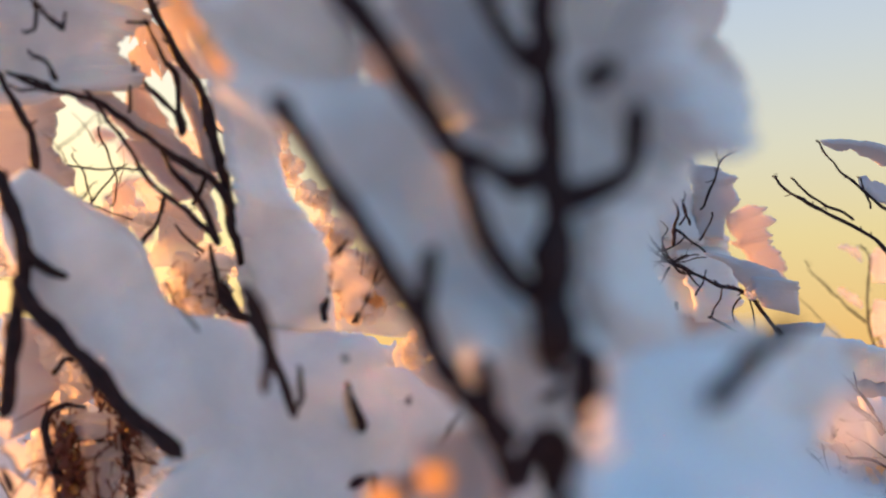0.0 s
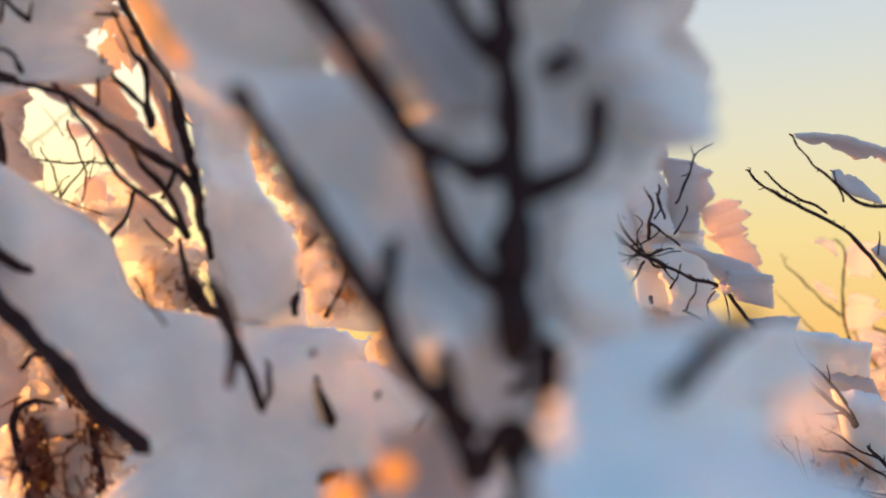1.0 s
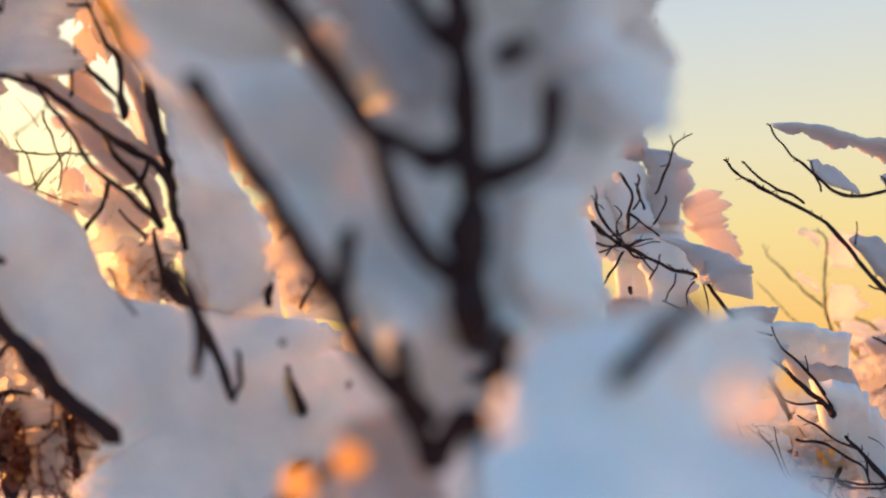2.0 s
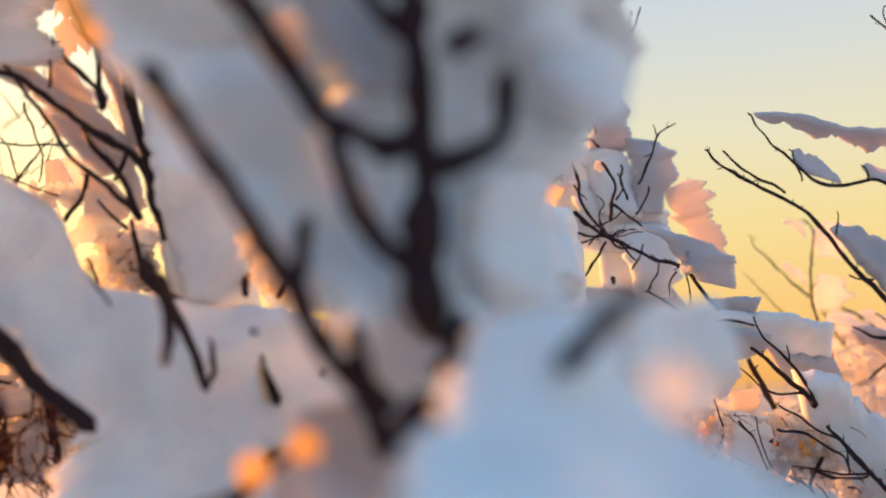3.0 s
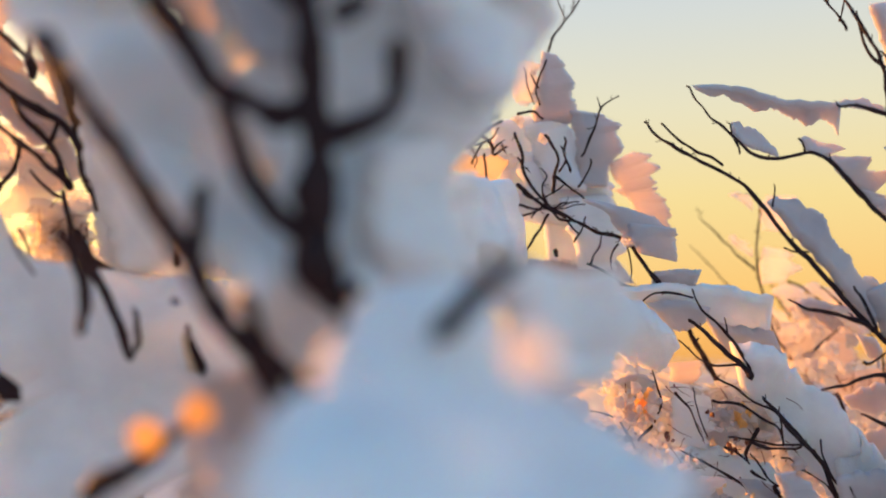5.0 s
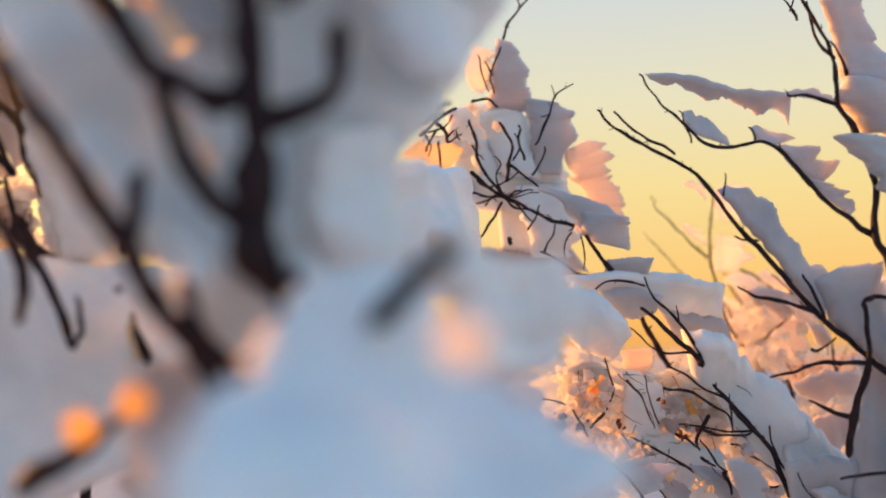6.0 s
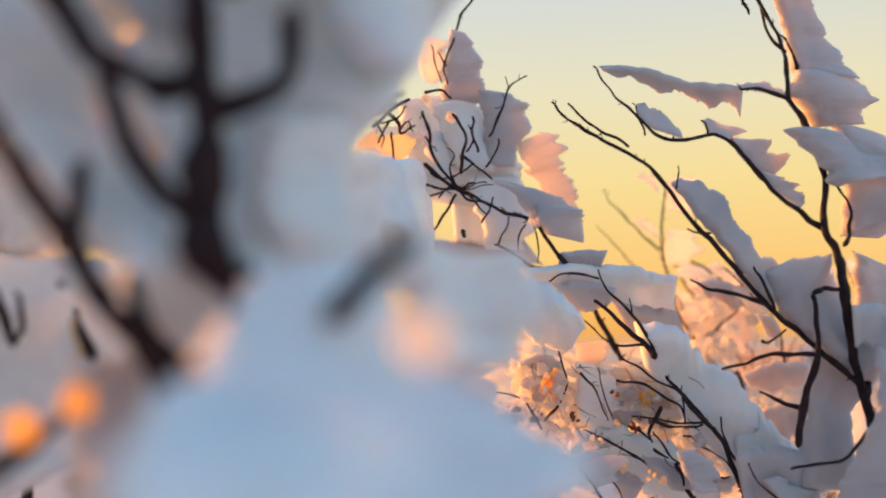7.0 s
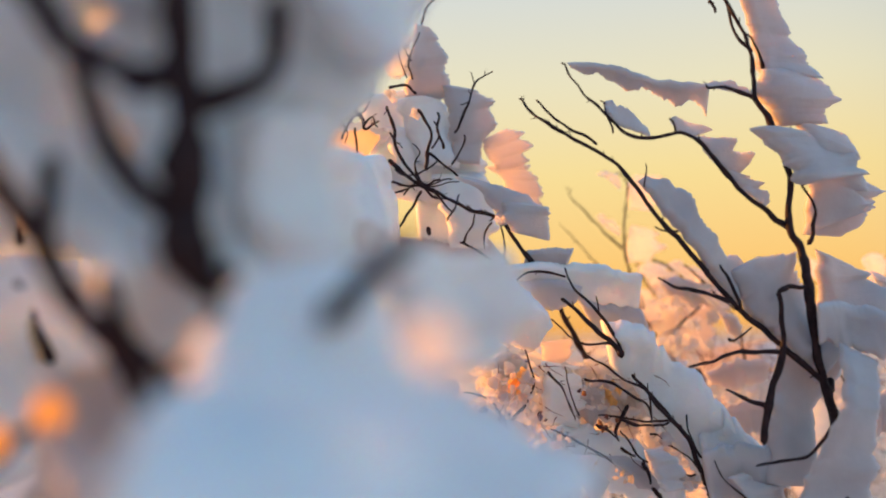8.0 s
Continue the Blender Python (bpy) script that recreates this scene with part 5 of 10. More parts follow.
flag(low, [(0.5221, 0.9023, 0.5174), (0.5361, 0.9003, 0.505), (0.5469, 0.8957, 0.4927)], [(0.5473, 0.9093, 0.5237), (0.5782, 0.8949, 0.5149), (0.5718, 0.8985, 0.4982)], 0.012, 184, 2, 0.22)
limb(low, "twig", 0.0011, 0.0007, (0.5476, 0.8834, 0.4873), (0.541, 0.8843, 0.4947), (0.5315, 0.8913, 0.5065), (0.5181, 0.8941, 0.5186), (0.5071, 0.892, 0.5234))
flag(low, [(0.5992, 0.9625, 0.5167), (0.6169, 0.957, 0.5054), (0.6403, 0.9581, 0.4868)], [(0.6246, 0.9618, 0.516), (0.6724, 0.9607, 0.4991), (0.6682, 0.9577, 0.483)], 0.012, 187, 3, 0.22)
limb(low, "twig", 0.0017, 0.0008, (0.6464, 0.9501, 0.4788), (0.6379, 0.9539, 0.4875), (0.6143, 0.9524, 0.5061), (0.5913, 0.9475, 0.5188), (0.5799, 0.9539, 0.5308))
flag(far, [(0.5087, 1.1062, 0.7307), (0.5193, 1.1066, 0.7079), (0.5297, 1.1041, 0.693)], [(0.5234, 1.1105, 0.7419), (0.5476, 1.1106, 0.723), (0.5452, 1.1085, 0.7019)], 0.014, 188, 3, 0.22, mat=RIME)
limb(far, "twig", 0.0019, 0.0007, (0.5338, 1.1014, 0.6815), (0.5266, 1.0962, 0.6927), (0.5156, 1.097, 0.7074), (0.5041, 1.0942, 0.7298), (0.5011, 1.0968, 0.7347))
flag(far, [(0.4965, 1.1039, 0.7065), (0.5046, 1.0985, 0.6955), (0.5106, 1.0976, 0.6796)], [(0.5068, 1.1065, 0.7126), (0.5293, 1.1113, 0.7014), (0.5236, 1.1036, 0.683)], 0.014, 189, 3, 0.22, mat=RIME)
limb(far, "twig", 0.0019, 0.0006, (0.5121, 1.0914, 0.6714), (0.5076, 1.0897, 0.6793), (0.5031, 1.0946, 0.6953), (0.4923, 1.0925, 0.7058), (0.4882, 1.0886, 0.7076))
flag(far, [(0.5058, 1.13, 0.6556), (0.5124, 1.1259, 0.642), (0.5249, 1.1277, 0.6338)], [(0.5237, 1.1334, 0.6596), (0.5506, 1.1357, 0.6443), (0.5428, 1.1279, 0.6356)], 0.014, 190, 3, 0.22, mat=RIME)
limb(far, "twig", 0.0012, 0.0007, (0.5255, 1.1152, 0.6278), (0.5204, 1.1161, 0.6339), (0.509, 1.1168, 0.642), (0.5034, 1.1232, 0.6556), (0.492, 1.1203, 0.6637))
flag(far, [(0.4868, 1.0416, 0.6472), (0.496, 1.0428, 0.6333), (0.5132, 1.0444, 0.6181)], [(0.5031, 1.051, 0.6502), (0.5245, 1.0477, 0.6348), (0.5293, 1.0511, 0.6184)], 0.014, 191, 2, 0.22, mat=RIME)
limb(far, "twig", 0.0016, 0.0005, (0.5157, 1.0353, 0.6096), (0.5086, 1.033, 0.6184), (0.4927, 1.0343, 0.6334), (0.4827, 1.0309, 0.6471), (0.4786, 1.0348, 0.6521))
flag(far, [(0.5156, 1.1117, 0.624), (0.5258, 1.1067, 0.6114), (0.5372, 1.1075, 0.59)], [(0.5259, 1.1179, 0.6291), (0.5465, 1.1158, 0.6155), (0.5486, 1.1127, 0.5929)], 0.014, 192, 1, 0.22, mat=RIME)
limb(far, "twig", 0.0013, 0.0006, (0.5402, 1.1003, 0.5805), (0.5356, 1.1035, 0.5902), (0.5212, 1.0952, 0.6117), (0.5098, 1.0966, 0.6243), (0.5041, 1.104, 0.6388))
flag(far, [(0.5236, 1.0614, 0.7304), (0.5375, 1.0538, 0.7163), (0.5496, 1.0535, 0.7008)], [(0.5358, 1.0674, 0.7349), (0.5617, 1.0607, 0.7194), (0.5662, 1.0661, 0.7035)], 0.014, 193, 2, 0.22, mat=RIME)
limb(far, "twig", 0.0014, 0.0008, (0.5523, 1.0435, 0.692), (0.5475, 1.0486, 0.7006), (0.534, 1.0456, 0.7157), (0.5184, 1.0488, 0.7294), (0.5062, 1.0545, 0.7363))
flag(far, [(0.5521, 1.1234, 0.7034), (0.5633, 1.1253, 0.6946), (0.5803, 1.1239, 0.68)], [(0.566, 1.1319, 0.7114), (0.5883, 1.1319, 0.7037), (0.5918, 1.1249, 0.6862)], 0.014, 194, 3, 0.22, mat=RIME)
flag(far, [(0.5428, 1.0316, 0.7192), (0.5579, 1.0338, 0.7054), (0.5669, 1.0329, 0.6895)], [(0.5591, 1.0364, 0.7233), (0.5875, 1.0338, 0.7079), (0.5853, 1.0391, 0.691)], 0.014, 198, 3, 0.22, mat=RIME)
limb(far, "twig", 0.0019, 0.0008, (0.5662, 1.0195, 0.6802), (0.5647, 1.0282, 0.6893), (0.5507, 1.0181, 0.7044), (0.5395, 1.024, 0.7186), (0.5285, 1.0222, 0.7266))
flag(far, [(0.535, 1.005, 0.7018), (0.5425, 1.0013, 0.6882), (0.5558, 1.0024, 0.6705)], [(0.552, 1.0175, 0.7094), (0.5712, 1.0134, 0.6954), (0.5706, 1.0085, 0.6755)], 0.014, 199, 3, 0.22, mat=RIME)
flag(far, [(0.559, 1.0183, 0.7119), (0.5688, 1.0161, 0.7012), (0.584, 1.0155, 0.6918)], [(0.5791, 1.0297, 0.7133), (0.6034, 1.0245, 0.6978), (0.6019, 1.0198, 0.6894)], 0.014, 201, 3, 0.22, mat=RIME)
limb(far, "twig", 0.0016, 0.0005, (0.5865, 1.0079, 0.6852), (0.5834, 1.0144, 0.6917), (0.5687, 1.0158, 0.7012), (0.5576, 1.0151, 0.7117), (0.5533, 1.0154, 0.7155))
flag(far, [(0.5464, 0.9868, 0.6947), (0.5517, 0.9837, 0.6879), (0.5623, 0.9813, 0.6812)], [(0.5581, 0.9919, 0.7016), (0.5726, 0.9866, 0.6958), (0.5743, 0.9844, 0.686)], 0.014, 202, 2, 0.22, mat=RIME)
limb(far, "twig", 0.0016, 0.0006, (0.5625, 0.9716, 0.6766), (0.5589, 0.9741, 0.6809), (0.5459, 0.9715, 0.6874), (0.5392, 0.9714, 0.6939), (0.5377, 0.9735, 0.6952))
flag(far, [(0.614, 1.0645, 0.719), (0.6266, 1.0645, 0.7045), (0.6335, 1.0637, 0.6959)], [(0.6285, 1.075, 0.7237), (0.6521, 1.0755, 0.7084), (0.6498, 1.076, 0.6985)], 0.014, 204, 3, 0.22, mat=RIME)
limb(far, "twig", 0.0015, 0.0006, (0.6336, 1.0552, 0.689), (0.6283, 1.0536, 0.6954), (0.6204, 1.0523, 0.7038), (0.6114, 1.0593, 0.7186), (0.601, 1.0557, 0.7281))
flag(far, [(0.6284, 1.0378, 0.7247), (0.6389, 1.0342, 0.7116), (0.6477, 1.0354, 0.6963)], [(0.6426, 1.043, 0.7342), (0.6689, 1.0437, 0.7239), (0.6637, 1.04, 0.7036)], 0.014, 208, 3, 0.22, mat=RIME)
limb(far, "twig", 0.0011, 0.0006, (0.6491, 1.0288, 0.6871), (0.6443, 1.0293, 0.696), (0.6364, 1.0296, 0.7113), (0.6224, 1.0264, 0.7238), (0.6147, 1.0262, 0.7346))
flag(far, [(0.6986, 1.0802, 0.7389), (0.7062, 1.0842, 0.7285), (0.7151, 1.0845, 0.7156)], [(0.7186, 1.0892, 0.7439), (0.7379, 1.0882, 0.7308), (0.7355, 1.0928, 0.7168)], 0.014, 213, 2, 0.22, mat=RIME)
limb(far, "twig", 0.0013, 0.0008, (0.7162, 1.0807, 0.7079), (0.7106, 1.0767, 0.7151), (0.6983, 1.0705, 0.7274), (0.6959, 1.0754, 0.7385), (0.6922, 1.0772, 0.7454))
flag(far, [(0.6443, 1.0188, 0.7005), (0.6551, 1.0206, 0.6936), (0.6594, 1.0184, 0.6834)], [(0.659, 1.0291, 0.7036), (0.6766, 1.0272, 0.6945), (0.6752, 1.0291, 0.6844)], 0.014, 214, 2, 0.22, mat=RIME)
limb(far, "twig", 0.0014, 0.0008, (0.6622, 1.0166, 0.6783), (0.6571, 1.0142, 0.6832), (0.6515, 1.0141, 0.6933), (0.6421, 1.0149, 0.7003), (0.6343, 1.0099, 0.705))
flag(far, [(0.6534, 1.0087, 0.6724), (0.6664, 1.0075, 0.6636), (0.6763, 1.0026, 0.6516)], [(0.6723, 1.0179, 0.6739), (0.6949, 1.0091, 0.6609), (0.6967, 1.0132, 0.6497)], 0.014, 215, 1, 0.22, mat=RIME)
limb(far, "twig", 0.0015, 0.0005, (0.6801, 0.9983, 0.6454), (0.6753, 1.0009, 0.6516), (0.6633, 1.0022, 0.6635), (0.6485, 1, 0.6722), (0.6466, 1.0056, 0.6767))
flag(far, [(0.6789, 1.0787, 0.6374), (0.6886, 1.0789, 0.6293), (0.6977, 1.0822, 0.6165)], [(0.695, 1.0836, 0.6472), (0.7194, 1.085, 0.6416), (0.7164, 1.0902, 0.6248)], 0.014, 216, 1, 0.22, mat=RIME)
flag(far, [(0.6621, 1.0561, 0.6073), (0.6688, 1.0506, 0.5932), (0.6753, 1.0535, 0.5815)], [(0.68, 1.0613, 0.6133), (0.7051, 1.0597, 0.5993), (0.6984, 1.0653, 0.5849)], 0.014, 217, 1, 0.22, mat=RIME)
flag(far, [(0.7073, 1.0244, 0.7051), (0.7176, 1.0241, 0.6942), (0.7217, 1.0184, 0.6818)], [(0.7187, 1.0289, 0.7099), (0.7419, 1.0323, 0.6984), (0.7415, 1.0341, 0.6849)], 0.014, 218, 1, 0.22, mat=RIME)
limb(far, "twig", 0.0014, 0.0007, (0.7259, 1.0169, 0.6754), (0.7179, 1.0124, 0.6816), (0.7134, 1.0172, 0.6939), (0.7017, 1.0151, 0.7046), (0.6944, 1.0169, 0.7149))
flag(far, [(0.7061, 1.0353, 0.6897), (0.7218, 1.0362, 0.6735), (0.7301, 1.0355, 0.6547)], [(0.7245, 1.0467, 0.6941), (0.7476, 1.039, 0.6754), (0.7458, 1.0413, 0.656)], 0.014, 219, 1, 0.22, mat=RIME)
limb(far, "twig", 0.0017, 0.0008, (0.7313, 1.0284, 0.6444), (0.7249, 1.0272, 0.6547), (0.7125, 1.0211, 0.6731), (0.7041, 1.0319, 0.6895), (0.6935, 1.0253, 0.695))
flag(far, [(0.673, 0.9768, 0.6195), (0.6769, 0.9736, 0.6081), (0.6842, 0.9744, 0.6002)], [(0.696, 0.9885, 0.6201), (0.7138, 0.9792, 0.6056), (0.7056, 0.9814, 0.5984)], 0.014, 220, 1, 0.22, mat=RIME)
limb(far, "twig", 0.0017, 0.0009, (0.6861, 0.9728, 0.5949), (0.6792, 0.9664, 0.6006), (0.6756, 0.9714, 0.6082), (0.6689, 0.9701, 0.6197), (0.6664, 0.9738, 0.6268))
flag(far, [(0.6861, 1.0547, 0.587), (0.6983, 1.0522, 0.5811), (0.7108, 1.0507, 0.5707)], [(0.7042, 1.0604, 0.5883), (0.7289, 1.053, 0.5791), (0.7291, 1.0554, 0.5687)], 0.014, 221, 3, 0.22, mat=RIME)
limb(far, "twig", 0.0013, 0.0008, (0.7114, 1.0405, 0.5662), (0.7061, 1.0429, 0.5712), (0.6964, 1.049, 0.5813), (0.6847, 1.0524, 0.5871), (0.6714, 1.0468, 0.5927))
flag(far, [(0.7099, 1.0427, 0.5287), (0.7203, 1.0426, 0.5171), (0.7295, 1.0449, 0.5065)], [(0.7261, 1.0519, 0.5312), (0.7441, 1.0458, 0.5192), (0.7451, 1.0518, 0.5071)], 0.014, 222, 2, 0.22, mat=RIME)
limb(far, "twig", 0.0019, 0.0005, (0.727, 1.0338, 0.5016), (0.7217, 1.0325, 0.5082), (0.7186, 1.0399, 0.5174), (0.7039, 1.0327, 0.5299), (0.7017, 1.0369, 0.532))
flag(far, [(0.6862, 1.0345, 0.5009), (0.6978, 1.0332, 0.4778), (0.7087, 1.0358, 0.4609)], [(0.6994, 1.0381, 0.5019), (0.7271, 1.0442, 0.4739), (0.7202, 1.0356, 0.4599)], 0.014, 223, 2, 0.22, mat=RIME)
flag(far, [(0.7322, 1.0095, 0.7321), (0.7381, 1.0061, 0.7185), (0.7424, 1.0034, 0.705)], [(0.7477, 1.0102, 0.7412), (0.7765, 1.0154, 0.7321), (0.7675, 1.0153, 0.7141)], 0.014, 224, 3, 0.22, mat=RIME)
flag(far, [(0.6916, 0.973, 0.6874), (0.7081, 0.9719, 0.6776), (0.7151, 0.9655, 0.6652)], [(0.7051, 0.9762, 0.6924), (0.7341, 0.9744, 0.683), (0.738, 0.9807, 0.6685)], 0.014, 225, 2, 0.22, mat=RIME)
flag(far, [(0.7456, 1.0442, 0.6333), (0.7543, 1.0382, 0.6178), (0.7693, 1.0442, 0.602)], [(0.7616, 1.0487, 0.6383), (0.7863, 1.0433, 0.6224), (0.7828, 1.0429, 0.605)], 0.014, 226, 2, 0.22, mat=RIME)
limb(far, "twig", 0.0014, 0.0008, (0.7672, 1.0325, 0.5928), (0.7622, 1.0335, 0.6024), (0.7508, 1.0329, 0.618), (0.7377, 1.0317, 0.6335), (0.7306, 1.0388, 0.6522))
flag(far, [(0.7255, 1.0307, 0.5911), (0.7405, 1.0279, 0.5815), (0.7592, 1.0304, 0.5645)], [(0.7429, 1.034, 0.6021), (0.7747, 1.0316, 0.5972), (0.7756, 1.0299, 0.5743)], 0.014, 227, 1, 0.22, mat=RIME)
limb(far, "twig", 0.0014, 0.0009, (0.7585, 1.0176, 0.5573), (0.7566, 1.0265, 0.5648), (0.7375, 1.0232, 0.5818), (0.7211, 1.0237, 0.5915), (0.7121, 1.0261, 0.6004))
flag(far, [(0.7756, 1.0964, 0.5276), (0.7882, 1.0939, 0.5202), (0.7982, 1.0918, 0.5135)], [(0.7889, 1.0986, 0.5298), (0.8142, 1.0941, 0.5195), (0.8143, 1.0959, 0.5126)], 0.014, 228, 1, 0.22, mat=RIME)
limb(far, "twig", 0.0013, 0.0008, (0.7992, 1.0837, 0.5103), (0.7904, 1.0798, 0.515), (0.7846, 1.0883, 0.5209), (0.7689, 1.0859, 0.5288), (0.7648, 1.0851, 0.5303))
flag(far, [(0.7552, 1.0544, 0.5071), (0.7664, 1.0551, 0.4965), (0.7708, 1.053, 0.487)], [(0.7737, 1.0671, 0.5103), (0.7911, 1.0609, 0.4988), (0.7849, 1.0579, 0.4885)], 0.014, 229, 3, 0.22, mat=RIME)
limb(far, "twig", 0.0013, 0.0008, (0.7688, 1.0429, 0.4827), (0.7702, 1.0521, 0.4872), (0.7621, 1.0486, 0.4974), (0.7498, 1.0459, 0.5083), (0.747, 1.0507, 0.5161))
flag(far, [(0.7838, 1.0317, 0.7067), (0.7971, 1.0381, 0.6907), (0.811, 1.0373, 0.6795)], [(0.802, 1.0444, 0.7101), (0.8155, 1.0367, 0.6899), (0.8237, 1.041, 0.6796)], 0.014, 230, 2, 0.22, mat=RIME)
flag(far, [(0.805, 1.0463, 0.6805), (0.8116, 1.0442, 0.6712), (0.8136, 1.042, 0.658)], [(0.8213, 1.047, 0.6891), (0.8442, 1.042, 0.6815), (0.8374, 1.0504, 0.6646)], 0.014, 231, 2, 0.22, mat=RIME)
limb(far, "twig", 0.0019, 0.0005, (0.8107, 1.0335, 0.6514), (0.8095, 1.0363, 0.6579), (0.8091, 1.0405, 0.6711), (0.8013, 1.0409, 0.6803), (0.7923, 1.0365, 0.6887))
flag(far, [(0.7767, 1.0455, 0.6161), (0.7851, 1.0403, 0.6018), (0.8066, 1.0442, 0.5949)], [(0.7926, 1.0548, 0.6209), (0.8099, 1.0488, 0.6064), (0.8228, 1.0526, 0.5975)], 0.014, 232, 1, 0.22, mat=RIME)
limb(far, "twig", 0.0017, 0.0005, (0.8053, 1.0307, 0.589), (0.8029, 1.0388, 0.5951), (0.7806, 1.0337, 0.6021), (0.7735, 1.0407, 0.6162), (0.7658, 1.0406, 0.6189))
flag(far, [(0.7858, 1.0265, 0.5838), (0.793, 1.0244, 0.5768), (0.7985, 1.0192, 0.5663)], [(0.7958, 1.0281, 0.5912), (0.8154, 1.0302, 0.585), (0.8187, 1.0342, 0.5706)], 0.014, 233, 2, 0.22, mat=RIME)
limb(far, "twig", 0.0017, 0.0009, (0.8007, 1.017, 0.5607), (0.7919, 1.0099, 0.567), (0.7855, 1.0136, 0.5775), (0.7773, 1.0142, 0.5846), (0.771, 1.0125, 0.591))
flag(far, [(0.7515, 0.9737, 0.5457), (0.7578, 0.977, 0.5267), (0.7697, 0.9753, 0.5129)], [(0.7707, 0.9799, 0.5495), (0.7918, 0.9802, 0.5296), (0.795, 0.9879, 0.513)], 0.014, 234, 2, 0.22, mat=RIME)
limb(far, "twig", 0.0014, 0.0006, (0.7701, 0.9703, 0.5034), (0.7671, 0.9717, 0.5134), (0.7559, 0.9743, 0.5271), (0.7442, 0.9632, 0.5468), (0.7465, 0.9727, 0.5513))
flag(far, [(0.8107, 1.0498, 0.4983), (0.8235, 1.0507, 0.4773), (0.8368, 1.0543, 0.4641)], [(0.8342, 1.0621, 0.5032), (0.8606, 1.0582, 0.4834), (0.8563, 1.0588, 0.4672)], 0.014, 235, 1, 0.22, mat=RIME)
limb(far, "twig", 0.0011, 0.0007, (0.8378, 1.0477, 0.4548), (0.8296, 1.0443, 0.4659), (0.8174, 1.0421, 0.4787), (0.8054, 1.0423, 0.4994), (0.8008, 1.0414, 0.5022))
flag(far_low, [(0.3153, 1.1763, 0.6437), (0.3262, 1.1826, 0.6374), (0.3358, 1.1822, 0.6262)], [(0.3284, 1.1853, 0.6532), (0.3512, 1.1827, 0.6502), (0.3489, 1.1831, 0.6343)], 0.014, 236, 2, 0.22, mat=RIME)
limb(far_low, "twig", 0.0013, 0.0008, (0.339, 1.1738, 0.6208), (0.3335, 1.1706, 0.6264), (0.3232, 1.1672, 0.6375), (0.3153, 1.1766, 0.6437), (0.3113, 1.1775, 0.6465))
flag(far_low, [(0.3342, 1.1663, 0.596), (0.3464, 1.1682, 0.591), (0.3561, 1.1656, 0.5828)], [(0.3495, 1.1786, 0.6041), (0.3733, 1.1717, 0.6012), (0.3718, 1.1724, 0.5889)], 0.014, 237, 2, 0.22, mat=RIME)
limb(far_low, "twig", 0.0019, 0.0006, (0.3597, 1.1571, 0.5791), (0.3551, 1.1611, 0.583), (0.3447, 1.1607, 0.5913), (0.3333, 1.1618, 0.5962), (0.3311, 1.1644, 0.5975))
flag(far_low, [(0.3108, 1.1398, 0.5686), (0.3279, 1.1419, 0.5596), (0.3408, 1.1367, 0.5492)], [(0.3212, 1.1516, 0.5742), (0.3468, 1.1501, 0.5652), (0.352, 1.1467, 0.5527)], 0.014, 238, 2, 0.22, mat=RIME)
limb(far_low, "twig", 0.0014, 0.0006, (0.3466, 1.1297, 0.5444), (0.34, 1.1327, 0.5495), (0.3261, 1.1329, 0.5602), (0.3086, 1.1284, 0.5694), (0.2948, 1.1327, 0.5759))
flag(far_low, [(0.3177, 1.1251, 0.5546), (0.3266, 1.1237, 0.5428), (0.3426, 1.1278, 0.5304)], [(0.3302, 1.1336, 0.5581), (0.3509, 1.1308, 0.5442), (0.3549, 1.1286, 0.532)], 0.014, 239, 1, 0.22, mat=RIME)
flag(far_low, [(0.2873, 1.087, 0.5212), (0.2995, 1.0919, 0.5054), (0.3121, 1.0886, 0.4931)], [(0.3034, 1.0978, 0.5207), (0.3297, 1.0984, 0.5017), (0.3304, 1.1023, 0.49)], 0.014, 240, 3, 0.22, mat=RIME)
limb(far_low, "twig", 0.0012, 0.0006, (0.3174, 1.084, 0.4855), (0.31, 1.0784, 0.4945), (0.2988, 1.0884, 0.5059), (0.2859, 1.079, 0.5221), (0.2769, 1.0849, 0.5266))
flag(far_low, [(0.3331, 1.2084, 0.4814), (0.3436, 1.2053, 0.4664), (0.353, 1.2098, 0.4558)], [(0.3483, 1.2159, 0.4862), (0.3737, 1.2146, 0.4709), (0.368, 1.2096, 0.4594)], 0.014, 241, 2, 0.22, mat=RIME)
limb(far_low, "twig", 0.0013, 0.0006, (0.3563, 1.2027, 0.4493), (0.35, 1.1961, 0.458), (0.3426, 1.2005, 0.4672), (0.3319, 1.2021, 0.4823), (0.3254, 1.1976, 0.4872))
flag(far_low, [(0.3405, 1.1302, 0.6091), (0.3555, 1.1256, 0.5985), (0.3747, 1.1225, 0.5839)], [(0.3558, 1.1309, 0.6187), (0.3887, 1.1322, 0.6116), (0.3941, 1.1335, 0.5916)], 0.014, 243, 2, 0.22, mat=RIME)
flag(far_low, [(0.3347, 1.0996, 0.5815), (0.3493, 1.0958, 0.5674), (0.3605, 1.0967, 0.5589)], [(0.3481, 1.1089, 0.5897), (0.3749, 1.0998, 0.5781), (0.374, 1.1002, 0.5659)], 0.014, 244, 3, 0.22, mat=RIME)
limb(far_low, "twig", 0.0017, 0.0009, (0.3641, 1.0854, 0.5534), (0.3575, 1.0845, 0.5599), (0.3479, 1.09, 0.5679), (0.3323, 1.0888, 0.5821), (0.328, 1.0836, 0.5856))
